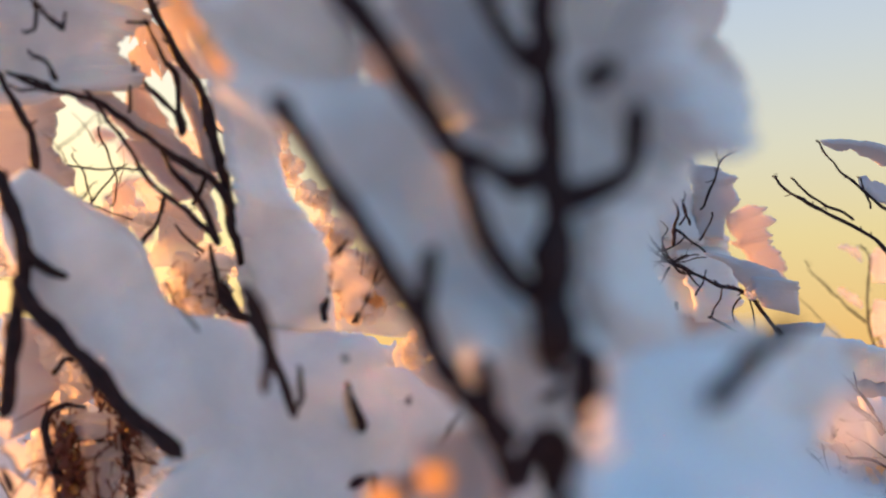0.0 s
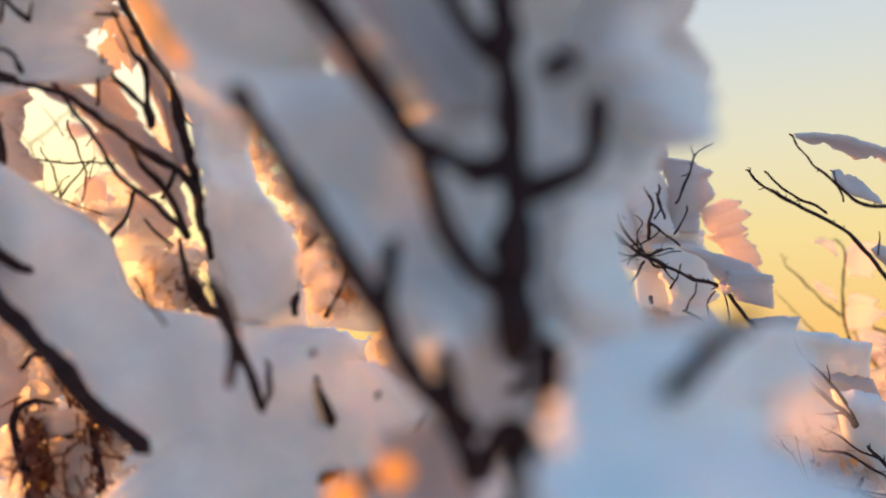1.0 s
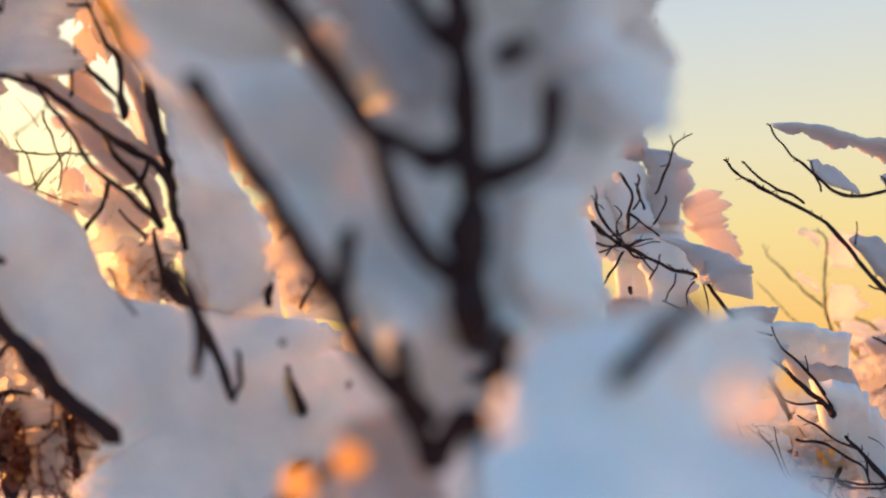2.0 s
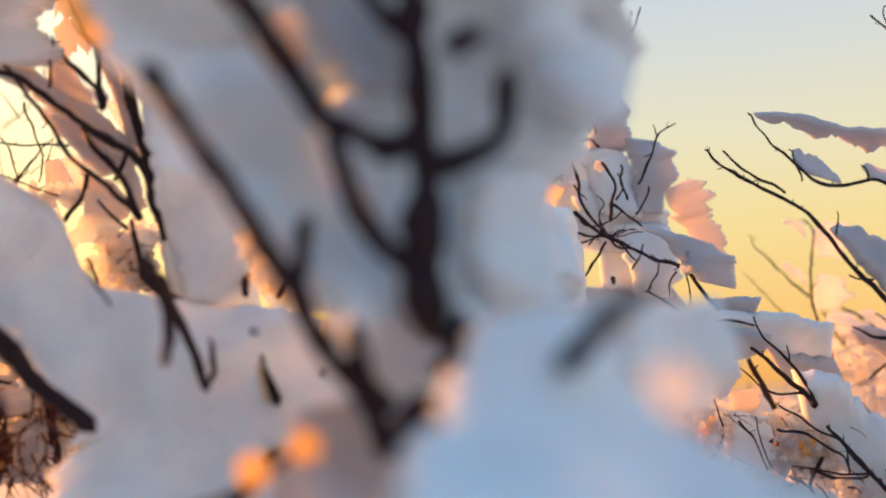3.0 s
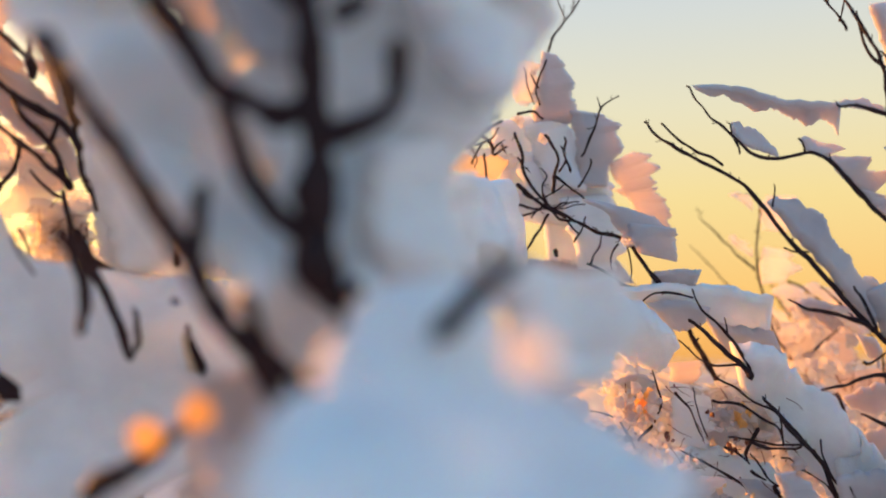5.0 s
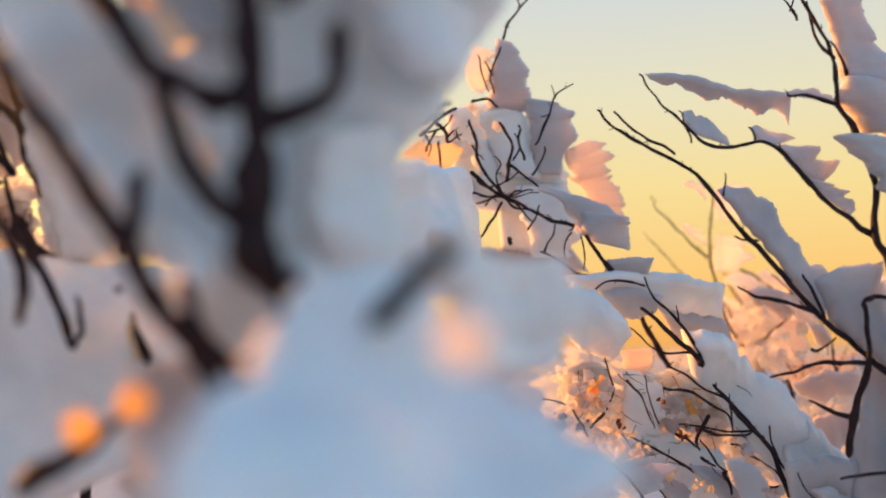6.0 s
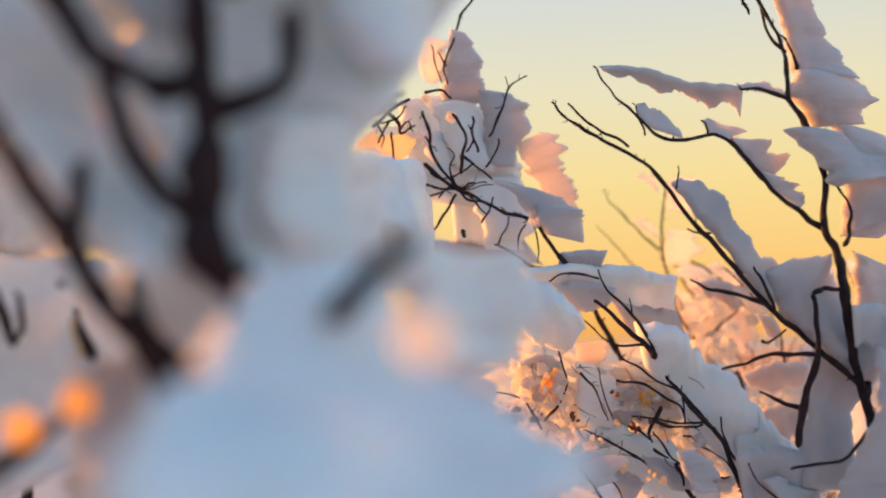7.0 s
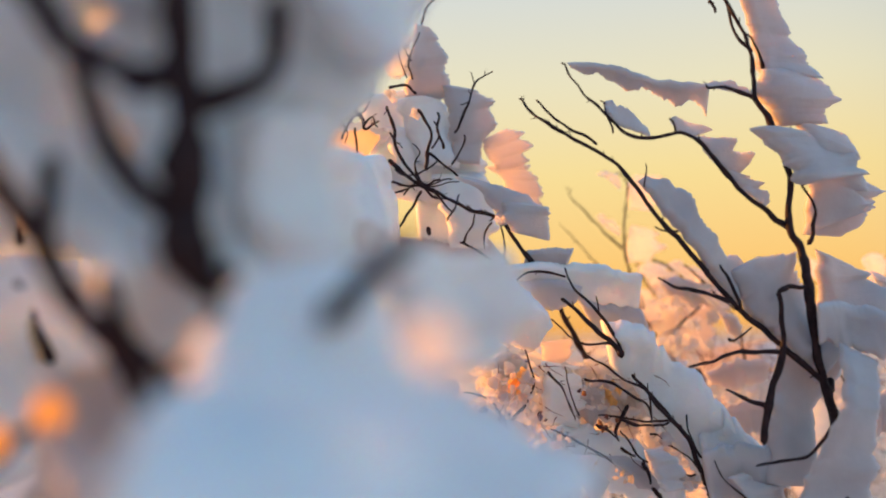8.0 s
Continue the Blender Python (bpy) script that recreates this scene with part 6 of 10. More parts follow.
flag(far_low, [(0.3684, 1.1421, 0.5388), (0.3768, 1.1377, 0.5344), (0.3891, 1.1385, 0.5255)], [(0.3813, 1.1462, 0.5481), (0.404, 1.1433, 0.5457), (0.4047, 1.1444, 0.5324)], 0.014, 245, 2, 0.22, mat=RIME)
limb(far_low, "twig", 0.0016, 0.0010, (0.3906, 1.1236, 0.523), (0.3854, 1.1242, 0.527), (0.3755, 1.1324, 0.5349), (0.3652, 1.1288, 0.5401), (0.3614, 1.1265, 0.5423))
flag(far_low, [(0.3567, 1.1111, 0.5259), (0.3643, 1.1104, 0.515), (0.372, 1.111, 0.4988)], [(0.371, 1.1147, 0.5297), (0.392, 1.1094, 0.5175), (0.3889, 1.1194, 0.4997)], 0.014, 246, 2, 0.22, mat=RIME)
flag(far_low, [(0.344, 1.0914, 0.4829), (0.353, 1.0943, 0.4766), (0.3637, 1.0938, 0.467)], [(0.3569, 1.0991, 0.4832), (0.375, 1.0936, 0.4759), (0.3775, 1.1015, 0.4646)], 0.014, 247, 3, 0.22, mat=RIME)
limb(far_low, "twig", 0.0017, 0.0006, (0.3673, 1.0874, 0.4635), (0.3617, 1.0853, 0.4684), (0.3522, 1.0908, 0.4772), (0.342, 1.0825, 0.4843), (0.3365, 1.0889, 0.4904))
flag(far_low, [(0.3992, 1.0971, 0.5976), (0.4117, 1.0947, 0.5904), (0.4287, 1.0964, 0.5797)], [(0.4108, 1.104, 0.6055), (0.4327, 1.0967, 0.6008), (0.4403, 1.0986, 0.5864)], 0.014, 249, 3, 0.22, mat=RIME)
limb(far_low, "twig", 0.0017, 0.0007, (0.433, 1.0849, 0.5745), (0.4265, 1.0894, 0.5801), (0.4105, 1.0905, 0.5906), (0.3972, 1.0899, 0.5979), (0.3912, 1.0944, 0.6023))
flag(far_low, [(0.4014, 1.0756, 0.5871), (0.4134, 1.0747, 0.5787), (0.4251, 1.0777, 0.5632)], [(0.4154, 1.0872, 0.5868), (0.4379, 1.0817, 0.5746), (0.4404, 1.0884, 0.5602)], 0.014, 250, 3, 0.22, mat=RIME)
limb(far_low, "twig", 0.0012, 0.0007, (0.4259, 1.0621, 0.5575), (0.4222, 1.0683, 0.5639), (0.4127, 1.0723, 0.5789), (0.4009, 1.0736, 0.5872), (0.3904, 1.0659, 0.5971))
flag(far_low, [(0.4282, 1.2162, 0.5384), (0.4439, 1.2124, 0.5292), (0.4583, 1.2144, 0.5187)], [(0.4439, 1.2192, 0.5392), (0.4771, 1.2194, 0.5248), (0.4764, 1.2202, 0.5155)], 0.014, 251, 3, 0.22, mat=RIME)
flag(far_low, [(0.3999, 1.0921, 0.5217), (0.4073, 1.0869, 0.5089), (0.4132, 1.0871, 0.5011)], [(0.4136, 1.0906, 0.5309), (0.4398, 1.0943, 0.5203), (0.4293, 1.0896, 0.5085)], 0.014, 252, 3, 0.22, mat=RIME)
flag(far_low, [(0.3669, 1.0815, 0.4854), (0.3791, 1.0753, 0.4712), (0.3984, 1.0733, 0.464)], [(0.3832, 1.0917, 0.4859), (0.41, 1.0835, 0.47), (0.4172, 1.0863, 0.4618)], 0.014, 253, 1, 0.22, mat=RIME)
flag(far_low, [(0.4278, 1.0992, 0.6403), (0.4366, 1.0981, 0.6292), (0.4499, 1.0977, 0.6225)], [(0.4453, 1.1131, 0.6467), (0.4645, 1.1016, 0.6353), (0.4686, 1.1105, 0.6267)], 0.014, 254, 2, 0.22, mat=RIME)
flag(far_low, [(0.4506, 1.1432, 0.5955), (0.4675, 1.1403, 0.5805), (0.4838, 1.1353, 0.5711)], [(0.467, 1.1495, 0.6051), (0.5016, 1.1473, 0.593), (0.5037, 1.1445, 0.5789)], 0.014, 255, 1, 0.22, mat=RIME)
limb(far_low, "twig", 0.0013, 0.0008, (0.49, 1.1253, 0.5649), (0.4822, 1.1306, 0.5714), (0.4663, 1.1365, 0.5807), (0.4475, 1.1335, 0.5959), (0.4313, 1.1301, 0.6016))
flag(far_low, [(0.4452, 1.1682, 0.5843), (0.4531, 1.1718, 0.5709), (0.4661, 1.1667, 0.5539)], [(0.4595, 1.1723, 0.5859), (0.4823, 1.1749, 0.5687), (0.4826, 1.1751, 0.5522)], 0.014, 256, 1, 0.22, mat=RIME)
flag(far_low, [(0.4597, 1.1863, 0.5387), (0.4739, 1.1825, 0.5194), (0.4898, 1.1856, 0.5027)], [(0.4759, 1.1956, 0.5431), (0.5026, 1.189, 0.5228), (0.5072, 1.1933, 0.5048)], 0.014, 257, 2, 0.22, mat=RIME)
limb(far_low, "twig", 0.0014, 0.0008, (0.4947, 1.1775, 0.4932), (0.4881, 1.1807, 0.5033), (0.4728, 1.1789, 0.5198), (0.4578, 1.1801, 0.5393), (0.4451, 1.18, 0.552))
flag(far_low, [(0.4818, 1.2185, 0.4893), (0.4956, 1.2118, 0.4749), (0.5134, 1.211, 0.4569)], [(0.4956, 1.2279, 0.4935), (0.5227, 1.2248, 0.478), (0.5272, 1.2158, 0.4592)], 0.014, 258, 3, 0.22, mat=RIME)
limb(far_low, "twig", 0.0019, 0.0010, (0.5219, 1.2104, 0.4468), (0.5122, 1.2074, 0.4574), (0.4955, 1.2114, 0.475), (0.4793, 1.2105, 0.4904), (0.4738, 1.2069, 0.4952))
flag(far_low, [(0.4491, 1.175, 0.4644), (0.4603, 1.1797, 0.4525), (0.4643, 1.18, 0.4394)], [(0.4681, 1.1842, 0.472), (0.4921, 1.1788, 0.4637), (0.4822, 1.1832, 0.4464)], 0.014, 259, 2, 0.22, mat=RIME)
limb(far_low, "twig", 0.0018, 0.0010, (0.4657, 1.1758, 0.4333), (0.4612, 1.17, 0.4412), (0.4561, 1.1664, 0.4547), (0.4494, 1.1759, 0.4643), (0.4446, 1.1761, 0.4698))
flag(far_low, [(0.482, 1.1008, 0.6345), (0.4925, 1.1, 0.6271), (0.5026, 1.1037, 0.6177)], [(0.497, 1.1093, 0.6402), (0.5198, 1.1075, 0.6319), (0.5182, 1.1115, 0.6207)], 0.014, 260, 3, 0.22, mat=RIME)
limb(far_low, "twig", 0.0020, 0.0009, (0.5032, 1.0913, 0.6134), (0.4994, 1.0953, 0.6179), (0.4893, 1.0912, 0.6273), (0.479, 1.0924, 0.6345), (0.4752, 1.0967, 0.6372))
flag(far_low, [(0.4974, 1.087, 0.6104), (0.5079, 1.0901, 0.601), (0.5146, 1.0835, 0.5954)], [(0.5161, 1.099, 0.6196), (0.5358, 1.0885, 0.6136), (0.533, 1.0909, 0.6032)], 0.014, 261, 2, 0.22, mat=RIME)
limb(far_low, "twig", 0.0015, 0.0006, (0.5154, 1.0737, 0.5919), (0.5119, 1.0764, 0.5957), (0.5059, 1.0849, 0.6013), (0.4942, 1.0783, 0.6107), (0.4904, 1.0843, 0.6144))
flag(far_low, [(0.4617, 1.0874, 0.5661), (0.4769, 1.0839, 0.5545), (0.4957, 1.0776, 0.5451)], [(0.4717, 1.0905, 0.574), (0.4969, 1.0843, 0.5636), (0.5088, 1.0848, 0.5499)], 0.014, 262, 1, 0.22, mat=RIME)
limb(far_low, "twig", 0.0014, 0.0007, (0.5019, 1.0696, 0.5393), (0.4923, 1.0684, 0.546), (0.4743, 1.0767, 0.5552), (0.4578, 1.0762, 0.5669), (0.4405, 1.0753, 0.5756))
flag(far_low, [(0.4819, 1.0707, 0.5485), (0.4929, 1.0688, 0.5409), (0.5098, 1.067, 0.5293)], [(0.4948, 1.0795, 0.5545), (0.5141, 1.0726, 0.5482), (0.5244, 1.0779, 0.5329)], 0.014, 263, 2, 0.22, mat=RIME)
limb(far_low, "twig", 0.0015, 0.0008, (0.5137, 1.0589, 0.5244), (0.5092, 1.0654, 0.5295), (0.49, 1.0611, 0.5417), (0.4813, 1.069, 0.5487), (0.4735, 1.071, 0.5519))
flag(far_low, [(0.5183, 1.2266, 0.4836), (0.5257, 1.2204, 0.4763), (0.5363, 1.2256, 0.4646)], [(0.5297, 1.231, 0.4842), (0.5504, 1.2341, 0.4709), (0.5486, 1.2301, 0.4621)], 0.014, 264, 2, 0.22, mat=RIME)
limb(far_low, "twig", 0.0017, 0.0010, (0.5374, 1.2147, 0.4604), (0.5312, 1.2116, 0.4667), (0.5247, 1.2177, 0.4767), (0.5138, 1.2138, 0.4854), (0.508, 1.2205, 0.4911))
flag(far_low, [(0.5, 1.1753, 0.4762), (0.5137, 1.1728, 0.457), (0.5242, 1.1699, 0.4368)], [(0.5136, 1.1786, 0.4788), (0.5412, 1.1782, 0.4566), (0.5411, 1.1798, 0.4351)], 0.014, 265, 2, 0.22, mat=RIME)
flag(far_low, [(0.5009, 1.0982, 0.6081), (0.5191, 1.0999, 0.5985), (0.5401, 1.0948, 0.584)], [(0.5161, 1.1071, 0.6095), (0.543, 1.1005, 0.5968), (0.5565, 1.1041, 0.5826)], 0.014, 267, 2, 0.22, mat=RIME)
limb(far_low, "twig", 0.0013, 0.0007, (0.5464, 1.0858, 0.5772), (0.5389, 1.0919, 0.5842), (0.5171, 1.0946, 0.5988), (0.5002, 1.0963, 0.6081), (0.4889, 1.0969, 0.6142))
flag(far_low, [(0.4907, 1.0578, 0.5781), (0.5026, 1.057, 0.5691), (0.5178, 1.0575, 0.5619)], [(0.5047, 1.073, 0.5826), (0.5237, 1.0676, 0.5736), (0.5299, 1.0639, 0.5643)], 0.014, 268, 3, 0.22, mat=RIME)
flag(far_low, [(0.5425, 1.1753, 0.5265), (0.5534, 1.1764, 0.5095), (0.5663, 1.1749, 0.4947)], [(0.5612, 1.1808, 0.5317), (0.59, 1.1853, 0.5145), (0.586, 1.1809, 0.4976)], 0.014, 269, 1, 0.22, mat=RIME)
limb(far_low, "twig", 0.0018, 0.0009, (0.5683, 1.1662, 0.4868), (0.5649, 1.1714, 0.4952), (0.5494, 1.1663, 0.5107), (0.5422, 1.1745, 0.5266), (0.5316, 1.1723, 0.5429))
flag(far_low, [(0.5539, 1.1358, 0.5165), (0.5635, 1.1347, 0.4989), (0.5729, 1.1344, 0.4873)], [(0.5703, 1.1372, 0.5185), (0.5988, 1.1367, 0.497), (0.5926, 1.1383, 0.4855)], 0.014, 270, 3, 0.22, mat=RIME)
flag(far_low, [(0.5101, 1.0575, 0.4956), (0.5217, 1.0608, 0.4868), (0.537, 1.056, 0.4715)], [(0.5308, 1.0684, 0.5004), (0.5557, 1.0632, 0.4921), (0.5549, 1.0584, 0.4748)], 0.014, 271, 3, 0.22, mat=RIME)
limb(far_low, "twig", 0.0017, 0.0008, (0.5387, 1.0451, 0.4664), (0.5343, 1.0496, 0.4726), (0.5186, 1.0532, 0.4879), (0.5061, 1.0475, 0.4971), (0.4982, 1.0486, 0.5002))
flag(far_low, [(0.581, 1.178, 0.5364), (0.6033, 1.1737, 0.5236), (0.6186, 1.1744, 0.5057)], [(0.5957, 1.1835, 0.544), (0.6328, 1.1814, 0.5327), (0.637, 1.1861, 0.5103)], 0.014, 275, 3, 0.22, mat=RIME)
limb(far_low, "twig", 0.0015, 0.0008, (0.6236, 1.165, 0.4976), (0.6154, 1.1674, 0.5066), (0.6009, 1.1682, 0.5242), (0.5784, 1.1718, 0.5369), (0.5611, 1.1686, 0.5453))
flag(far_low, [(0.5612, 1.058, 0.5201), (0.5693, 1.0638, 0.5041), (0.5766, 1.0572, 0.4947)], [(0.5787, 1.0692, 0.5247), (0.5943, 1.063, 0.5097), (0.5943, 1.0672, 0.4966)], 0.014, 276, 3, 0.22, mat=RIME)
limb(far_low, "twig", 0.0014, 0.0006, (0.5778, 1.0519, 0.4879), (0.5729, 1.0493, 0.4959), (0.5626, 1.0491, 0.5061), (0.561, 1.0575, 0.5201), (0.5525, 1.0472, 0.5246))
flag(far_low, [(0.6124, 1.1627, 0.4865), (0.6298, 1.1666, 0.4683), (0.6362, 1.1646, 0.4477)], [(0.6261, 1.1696, 0.4887), (0.6552, 1.1742, 0.4677), (0.6543, 1.1791, 0.4455)], 0.014, 277, 2, 0.22, mat=RIME)
limb(far_low, "twig", 0.0013, 0.0010, (0.637, 1.1548, 0.4377), (0.6341, 1.1603, 0.4485), (0.6248, 1.1559, 0.4699), (0.6128, 1.1635, 0.4864), (0.6052, 1.1586, 0.4989))
flag(far_low, [(0.6324, 1.1244, 0.5544), (0.643, 1.1202, 0.545), (0.6508, 1.1163, 0.5371)], [(0.645, 1.1241, 0.5616), (0.6734, 1.1303, 0.5523), (0.6706, 1.1288, 0.5416)], 0.014, 280, 2, 0.22, mat=RIME)
limb(far_low, "twig", 0.0015, 0.0006, (0.6565, 1.1165, 0.5323), (0.6465, 1.1079, 0.538), (0.637, 1.1081, 0.5462), (0.6282, 1.1156, 0.5551), (0.6221, 1.1131, 0.5588))
flag(far_low, [(0.6481, 1.1809, 0.5422), (0.6565, 1.179, 0.5287), (0.6685, 1.1833, 0.5096)], [(0.665, 1.1922, 0.5416), (0.6862, 1.1899, 0.5241), (0.6839, 1.1884, 0.5066)], 0.014, 281, 1, 0.22, mat=RIME)
limb(far_low, "twig", 0.0015, 0.0007, (0.6686, 1.1738, 0.5008), (0.6631, 1.1725, 0.5109), (0.6536, 1.173, 0.5293), (0.6437, 1.1716, 0.543), (0.6416, 1.1732, 0.5472))
flag(far_low, [(0.5997, 1.041, 0.5263), (0.6091, 1.04, 0.5083), (0.6208, 1.0341, 0.4945)], [(0.6137, 1.0466, 0.5329), (0.6353, 1.0468, 0.5147), (0.6369, 1.0425, 0.4978)], 0.014, 282, 2, 0.22, mat=RIME)
limb(far_low, "twig", 0.0015, 0.0008, (0.6262, 1.0338, 0.4845), (0.6209, 1.0343, 0.4944), (0.6017, 1.0252, 0.5103), (0.5949, 1.0313, 0.5275), (0.5819, 1.0295, 0.5366))
flag(far_low, [(0.6226, 1.0811, 0.483), (0.6346, 1.081, 0.4711), (0.6442, 1.0828, 0.4628)], [(0.6393, 1.0905, 0.4825), (0.665, 1.0912, 0.466), (0.6585, 1.0849, 0.4607)], 0.014, 283, 1, 0.22, mat=RIME)
limb(far_low, "twig", 0.0018, 0.0010, (0.6457, 1.0756, 0.4582), (0.6382, 1.0712, 0.4648), (0.6286, 1.0693, 0.4731), (0.6207, 1.0771, 0.4836), (0.6136, 1.0749, 0.4899))
flag(far_low, [(0.7011, 1.164, 0.6492), (0.7238, 1.1673, 0.6346), (0.7364, 1.164, 0.6144)], [(0.7218, 1.1746, 0.6556), (0.7576, 1.1742, 0.6407), (0.7548, 1.1688, 0.6184)], 0.014, 284, 1, 0.22, mat=RIME)
limb(far_low, "twig", 0.0019, 0.0009, (0.741, 1.1568, 0.6046), (0.7325, 1.1571, 0.6146), (0.7167, 1.1545, 0.6347), (0.6984, 1.159, 0.6491), (0.6882, 1.1643, 0.665))
flag(far_low, [(0.6874, 1.1097, 0.5972), (0.6964, 1.1054, 0.5912), (0.7069, 1.108, 0.5821)], [(0.7073, 1.1165, 0.598), (0.7329, 1.1104, 0.5876), (0.7288, 1.1155, 0.58)], 0.014, 285, 1, 0.22, mat=RIME)
limb(far_low, "twig", 0.0018, 0.0006, (0.7058, 1.0975, 0.578), (0.7037, 1.1023, 0.5824), (0.6925, 1.0984, 0.5915), (0.6845, 1.1044, 0.5975), (0.6752, 1.099, 0.6018))
flag(far_low, [(0.6357, 1.0554, 0.5574), (0.651, 1.0549, 0.5513), (0.6597, 1.0527, 0.543)], [(0.6584, 1.0689, 0.561), (0.6894, 1.066, 0.5547), (0.6813, 1.0612, 0.545)], 0.014, 286, 2, 0.22, mat=RIME)
limb(far_low, "twig", 0.0013, 0.0006, (0.6618, 1.0444, 0.5393), (0.6595, 1.0523, 0.5431), (0.6498, 1.0526, 0.5515), (0.6316, 1.0474, 0.558), (0.6212, 1.0493, 0.5632))
flag(far_low, [(0.6747, 1.0744, 0.5317), (0.679, 1.0717, 0.5222), (0.6878, 1.0718, 0.5136)], [(0.691, 1.0803, 0.5366), (0.7081, 1.0751, 0.5269), (0.7051, 1.077, 0.5164)], 0.014, 287, 2, 0.22, mat=RIME)
limb(far_low, "twig", 0.0015, 0.0008, (0.6893, 1.0675, 0.5089), (0.6835, 1.0642, 0.5145), (0.679, 1.0717, 0.5222), (0.6734, 1.0721, 0.532), (0.6703, 1.0689, 0.5337))
flag(far_low, [(0.683, 1.1497, 0.4948), (0.6961, 1.153, 0.4803), (0.7006, 1.1506, 0.4626)], [(0.7008, 1.1629, 0.499), (0.7198, 1.1558, 0.4861), (0.7187, 1.1613, 0.4646)], 0.014, 288, 1, 0.22, mat=RIME)
limb(far_low, "twig", 0.0018, 0.0008, (0.7036, 1.1473, 0.4534), (0.6985, 1.1465, 0.4633), (0.6925, 1.1463, 0.4813), (0.679, 1.142, 0.4959), (0.6697, 1.1403, 0.5038))
flag(far_low, [(0.7262, 1.1766, 0.4601), (0.733, 1.1817, 0.4471), (0.7383, 1.1742, 0.4376)], [(0.7434, 1.1816, 0.4687), (0.7606, 1.18, 0.4605), (0.7587, 1.1836, 0.4438)], 0.014, 289, 2, 0.22, mat=RIME)
limb(far_low, "twig", 0.0020, 0.0010, (0.742, 1.1745, 0.4304), (0.734, 1.1664, 0.439), (0.7244, 1.166, 0.4498), (0.7196, 1.1645, 0.462), (0.7202, 1.1682, 0.4636))
flag(far_side, [(-0.5016, 1.0438, 0.7146), (-0.485, 1.044, 0.7), (-0.4659, 1.0476, 0.688)], [(-0.4956, 1.0519, 0.7164), (-0.4685, 1.0532, 0.698), (-0.4587, 1.0557, 0.6865)], 0.014, 290, 2, 0.22, mat=RIME)
limb(far_side, "twig", 0.0018, 0.0006, (-0.4507, 1.0341, 0.6797), (-0.4642, 1.0438, 0.6878), (-0.4827, 1.0392, 0.6997), (-0.4945, 1.0291, 0.7137), (-0.5037, 1.0292, 0.7203))
flag(far_side, [(-0.5653, 1.2231, 0.6913), (-0.5512, 1.2235, 0.6757), (-0.5411, 1.2294, 0.6523)], [(-0.5543, 1.2333, 0.6954), (-0.5205, 1.2289, 0.6774), (-0.5297, 1.2412, 0.6539)], 0.014, 291, 1, 0.22, mat=RIME)
limb(far_side, "twig", 0.0013, 0.0007, (-0.5293, 1.2175, 0.6411), (-0.5347, 1.2148, 0.6523), (-0.5489, 1.2183, 0.6756), (-0.5623, 1.2165, 0.6911), (-0.5695, 1.2089, 0.6993))
flag(far_side, [(-0.5535, 1.1731, 0.6358), (-0.5465, 1.1785, 0.6209), (-0.5303, 1.1768, 0.6095)], [(-0.5398, 1.1825, 0.6419), (-0.5149, 1.1916, 0.6276), (-0.5137, 1.1834, 0.6135)], 0.014, 292, 1, 0.22, mat=RIME)
flag(far_side, [(-0.5852, 1.2952, 0.5958), (-0.5721, 1.297, 0.5825), (-0.5633, 1.3014, 0.5617)], [(-0.5732, 1.2969, 0.6062), (-0.5449, 1.298, 0.596), (-0.5513, 1.3053, 0.5704)], 0.014, 293, 3, 0.22, mat=RIME)
limb(far_side, "twig", 0.0018, 0.0009, (-0.5509, 1.2867, 0.5533), (-0.5602, 1.2943, 0.5622), (-0.5674, 1.2865, 0.5831), (-0.5817, 1.2876, 0.5961), (-0.5851, 1.282, 0.6044))
flag(far_side, [(-0.513, 1.1128, 0.5794), (-0.5024, 1.1195, 0.562), (-0.4876, 1.1161, 0.5423)], [(-0.4993, 1.1196, 0.5797), (-0.4706, 1.1309, 0.5581), (-0.475, 1.1309, 0.539)], 0.014, 294, 1, 0.22, mat=RIME)
limb(far_side, "twig", 0.0013, 0.0006, (-0.481, 1.1163, 0.531), (-0.488, 1.117, 0.5422), (-0.4985, 1.1109, 0.5626), (-0.5099, 1.106, 0.5798), (-0.5152, 1.1073, 0.5822))
flag(far_side, [(-0.4973, 1.199, 0.7431), (-0.4841, 1.1985, 0.7311), (-0.4787, 1.2019, 0.7158)], [(-0.4863, 1.2114, 0.7586), (-0.4527, 1.2074, 0.7534), (-0.4618, 1.2055, 0.7289)], 0.014, 295, 1, 0.22, mat=RIME)
limb(far_side, "twig", 0.0014, 0.0008, (-0.4717, 1.1984, 0.7071), (-0.4784, 1.2012, 0.7157), (-0.4824, 1.1942, 0.7308), (-0.4938, 1.1906, 0.7425), (-0.5008, 1.1889, 0.7501))
flag(far_side, [(-0.496, 1.1436, 0.6949), (-0.4838, 1.145, 0.6856), (-0.4643, 1.1466, 0.6704)], [(-0.4878, 1.1555, 0.7069), (-0.4596, 1.1562, 0.7017), (-0.4542, 1.1586, 0.6801)], 0.014, 296, 3, 0.22, mat=RIME)
limb(far_side, "twig", 0.0016, 0.0006, (-0.4541, 1.1426, 0.6624), (-0.4622, 1.1412, 0.6703), (-0.4784, 1.1324, 0.6852), (-0.492, 1.1344, 0.6945), (-0.4962, 1.1308, 0.6996))
flag(far_side, [(-0.5403, 1.2881, 0.6593), (-0.5261, 1.296, 0.6482), (-0.5047, 1.2923, 0.6357)], [(-0.5289, 1.3028, 0.6694), (-0.4937, 1.3044, 0.6613), (-0.4901, 1.3021, 0.6439)], 0.014, 297, 3, 0.22, mat=RIME)
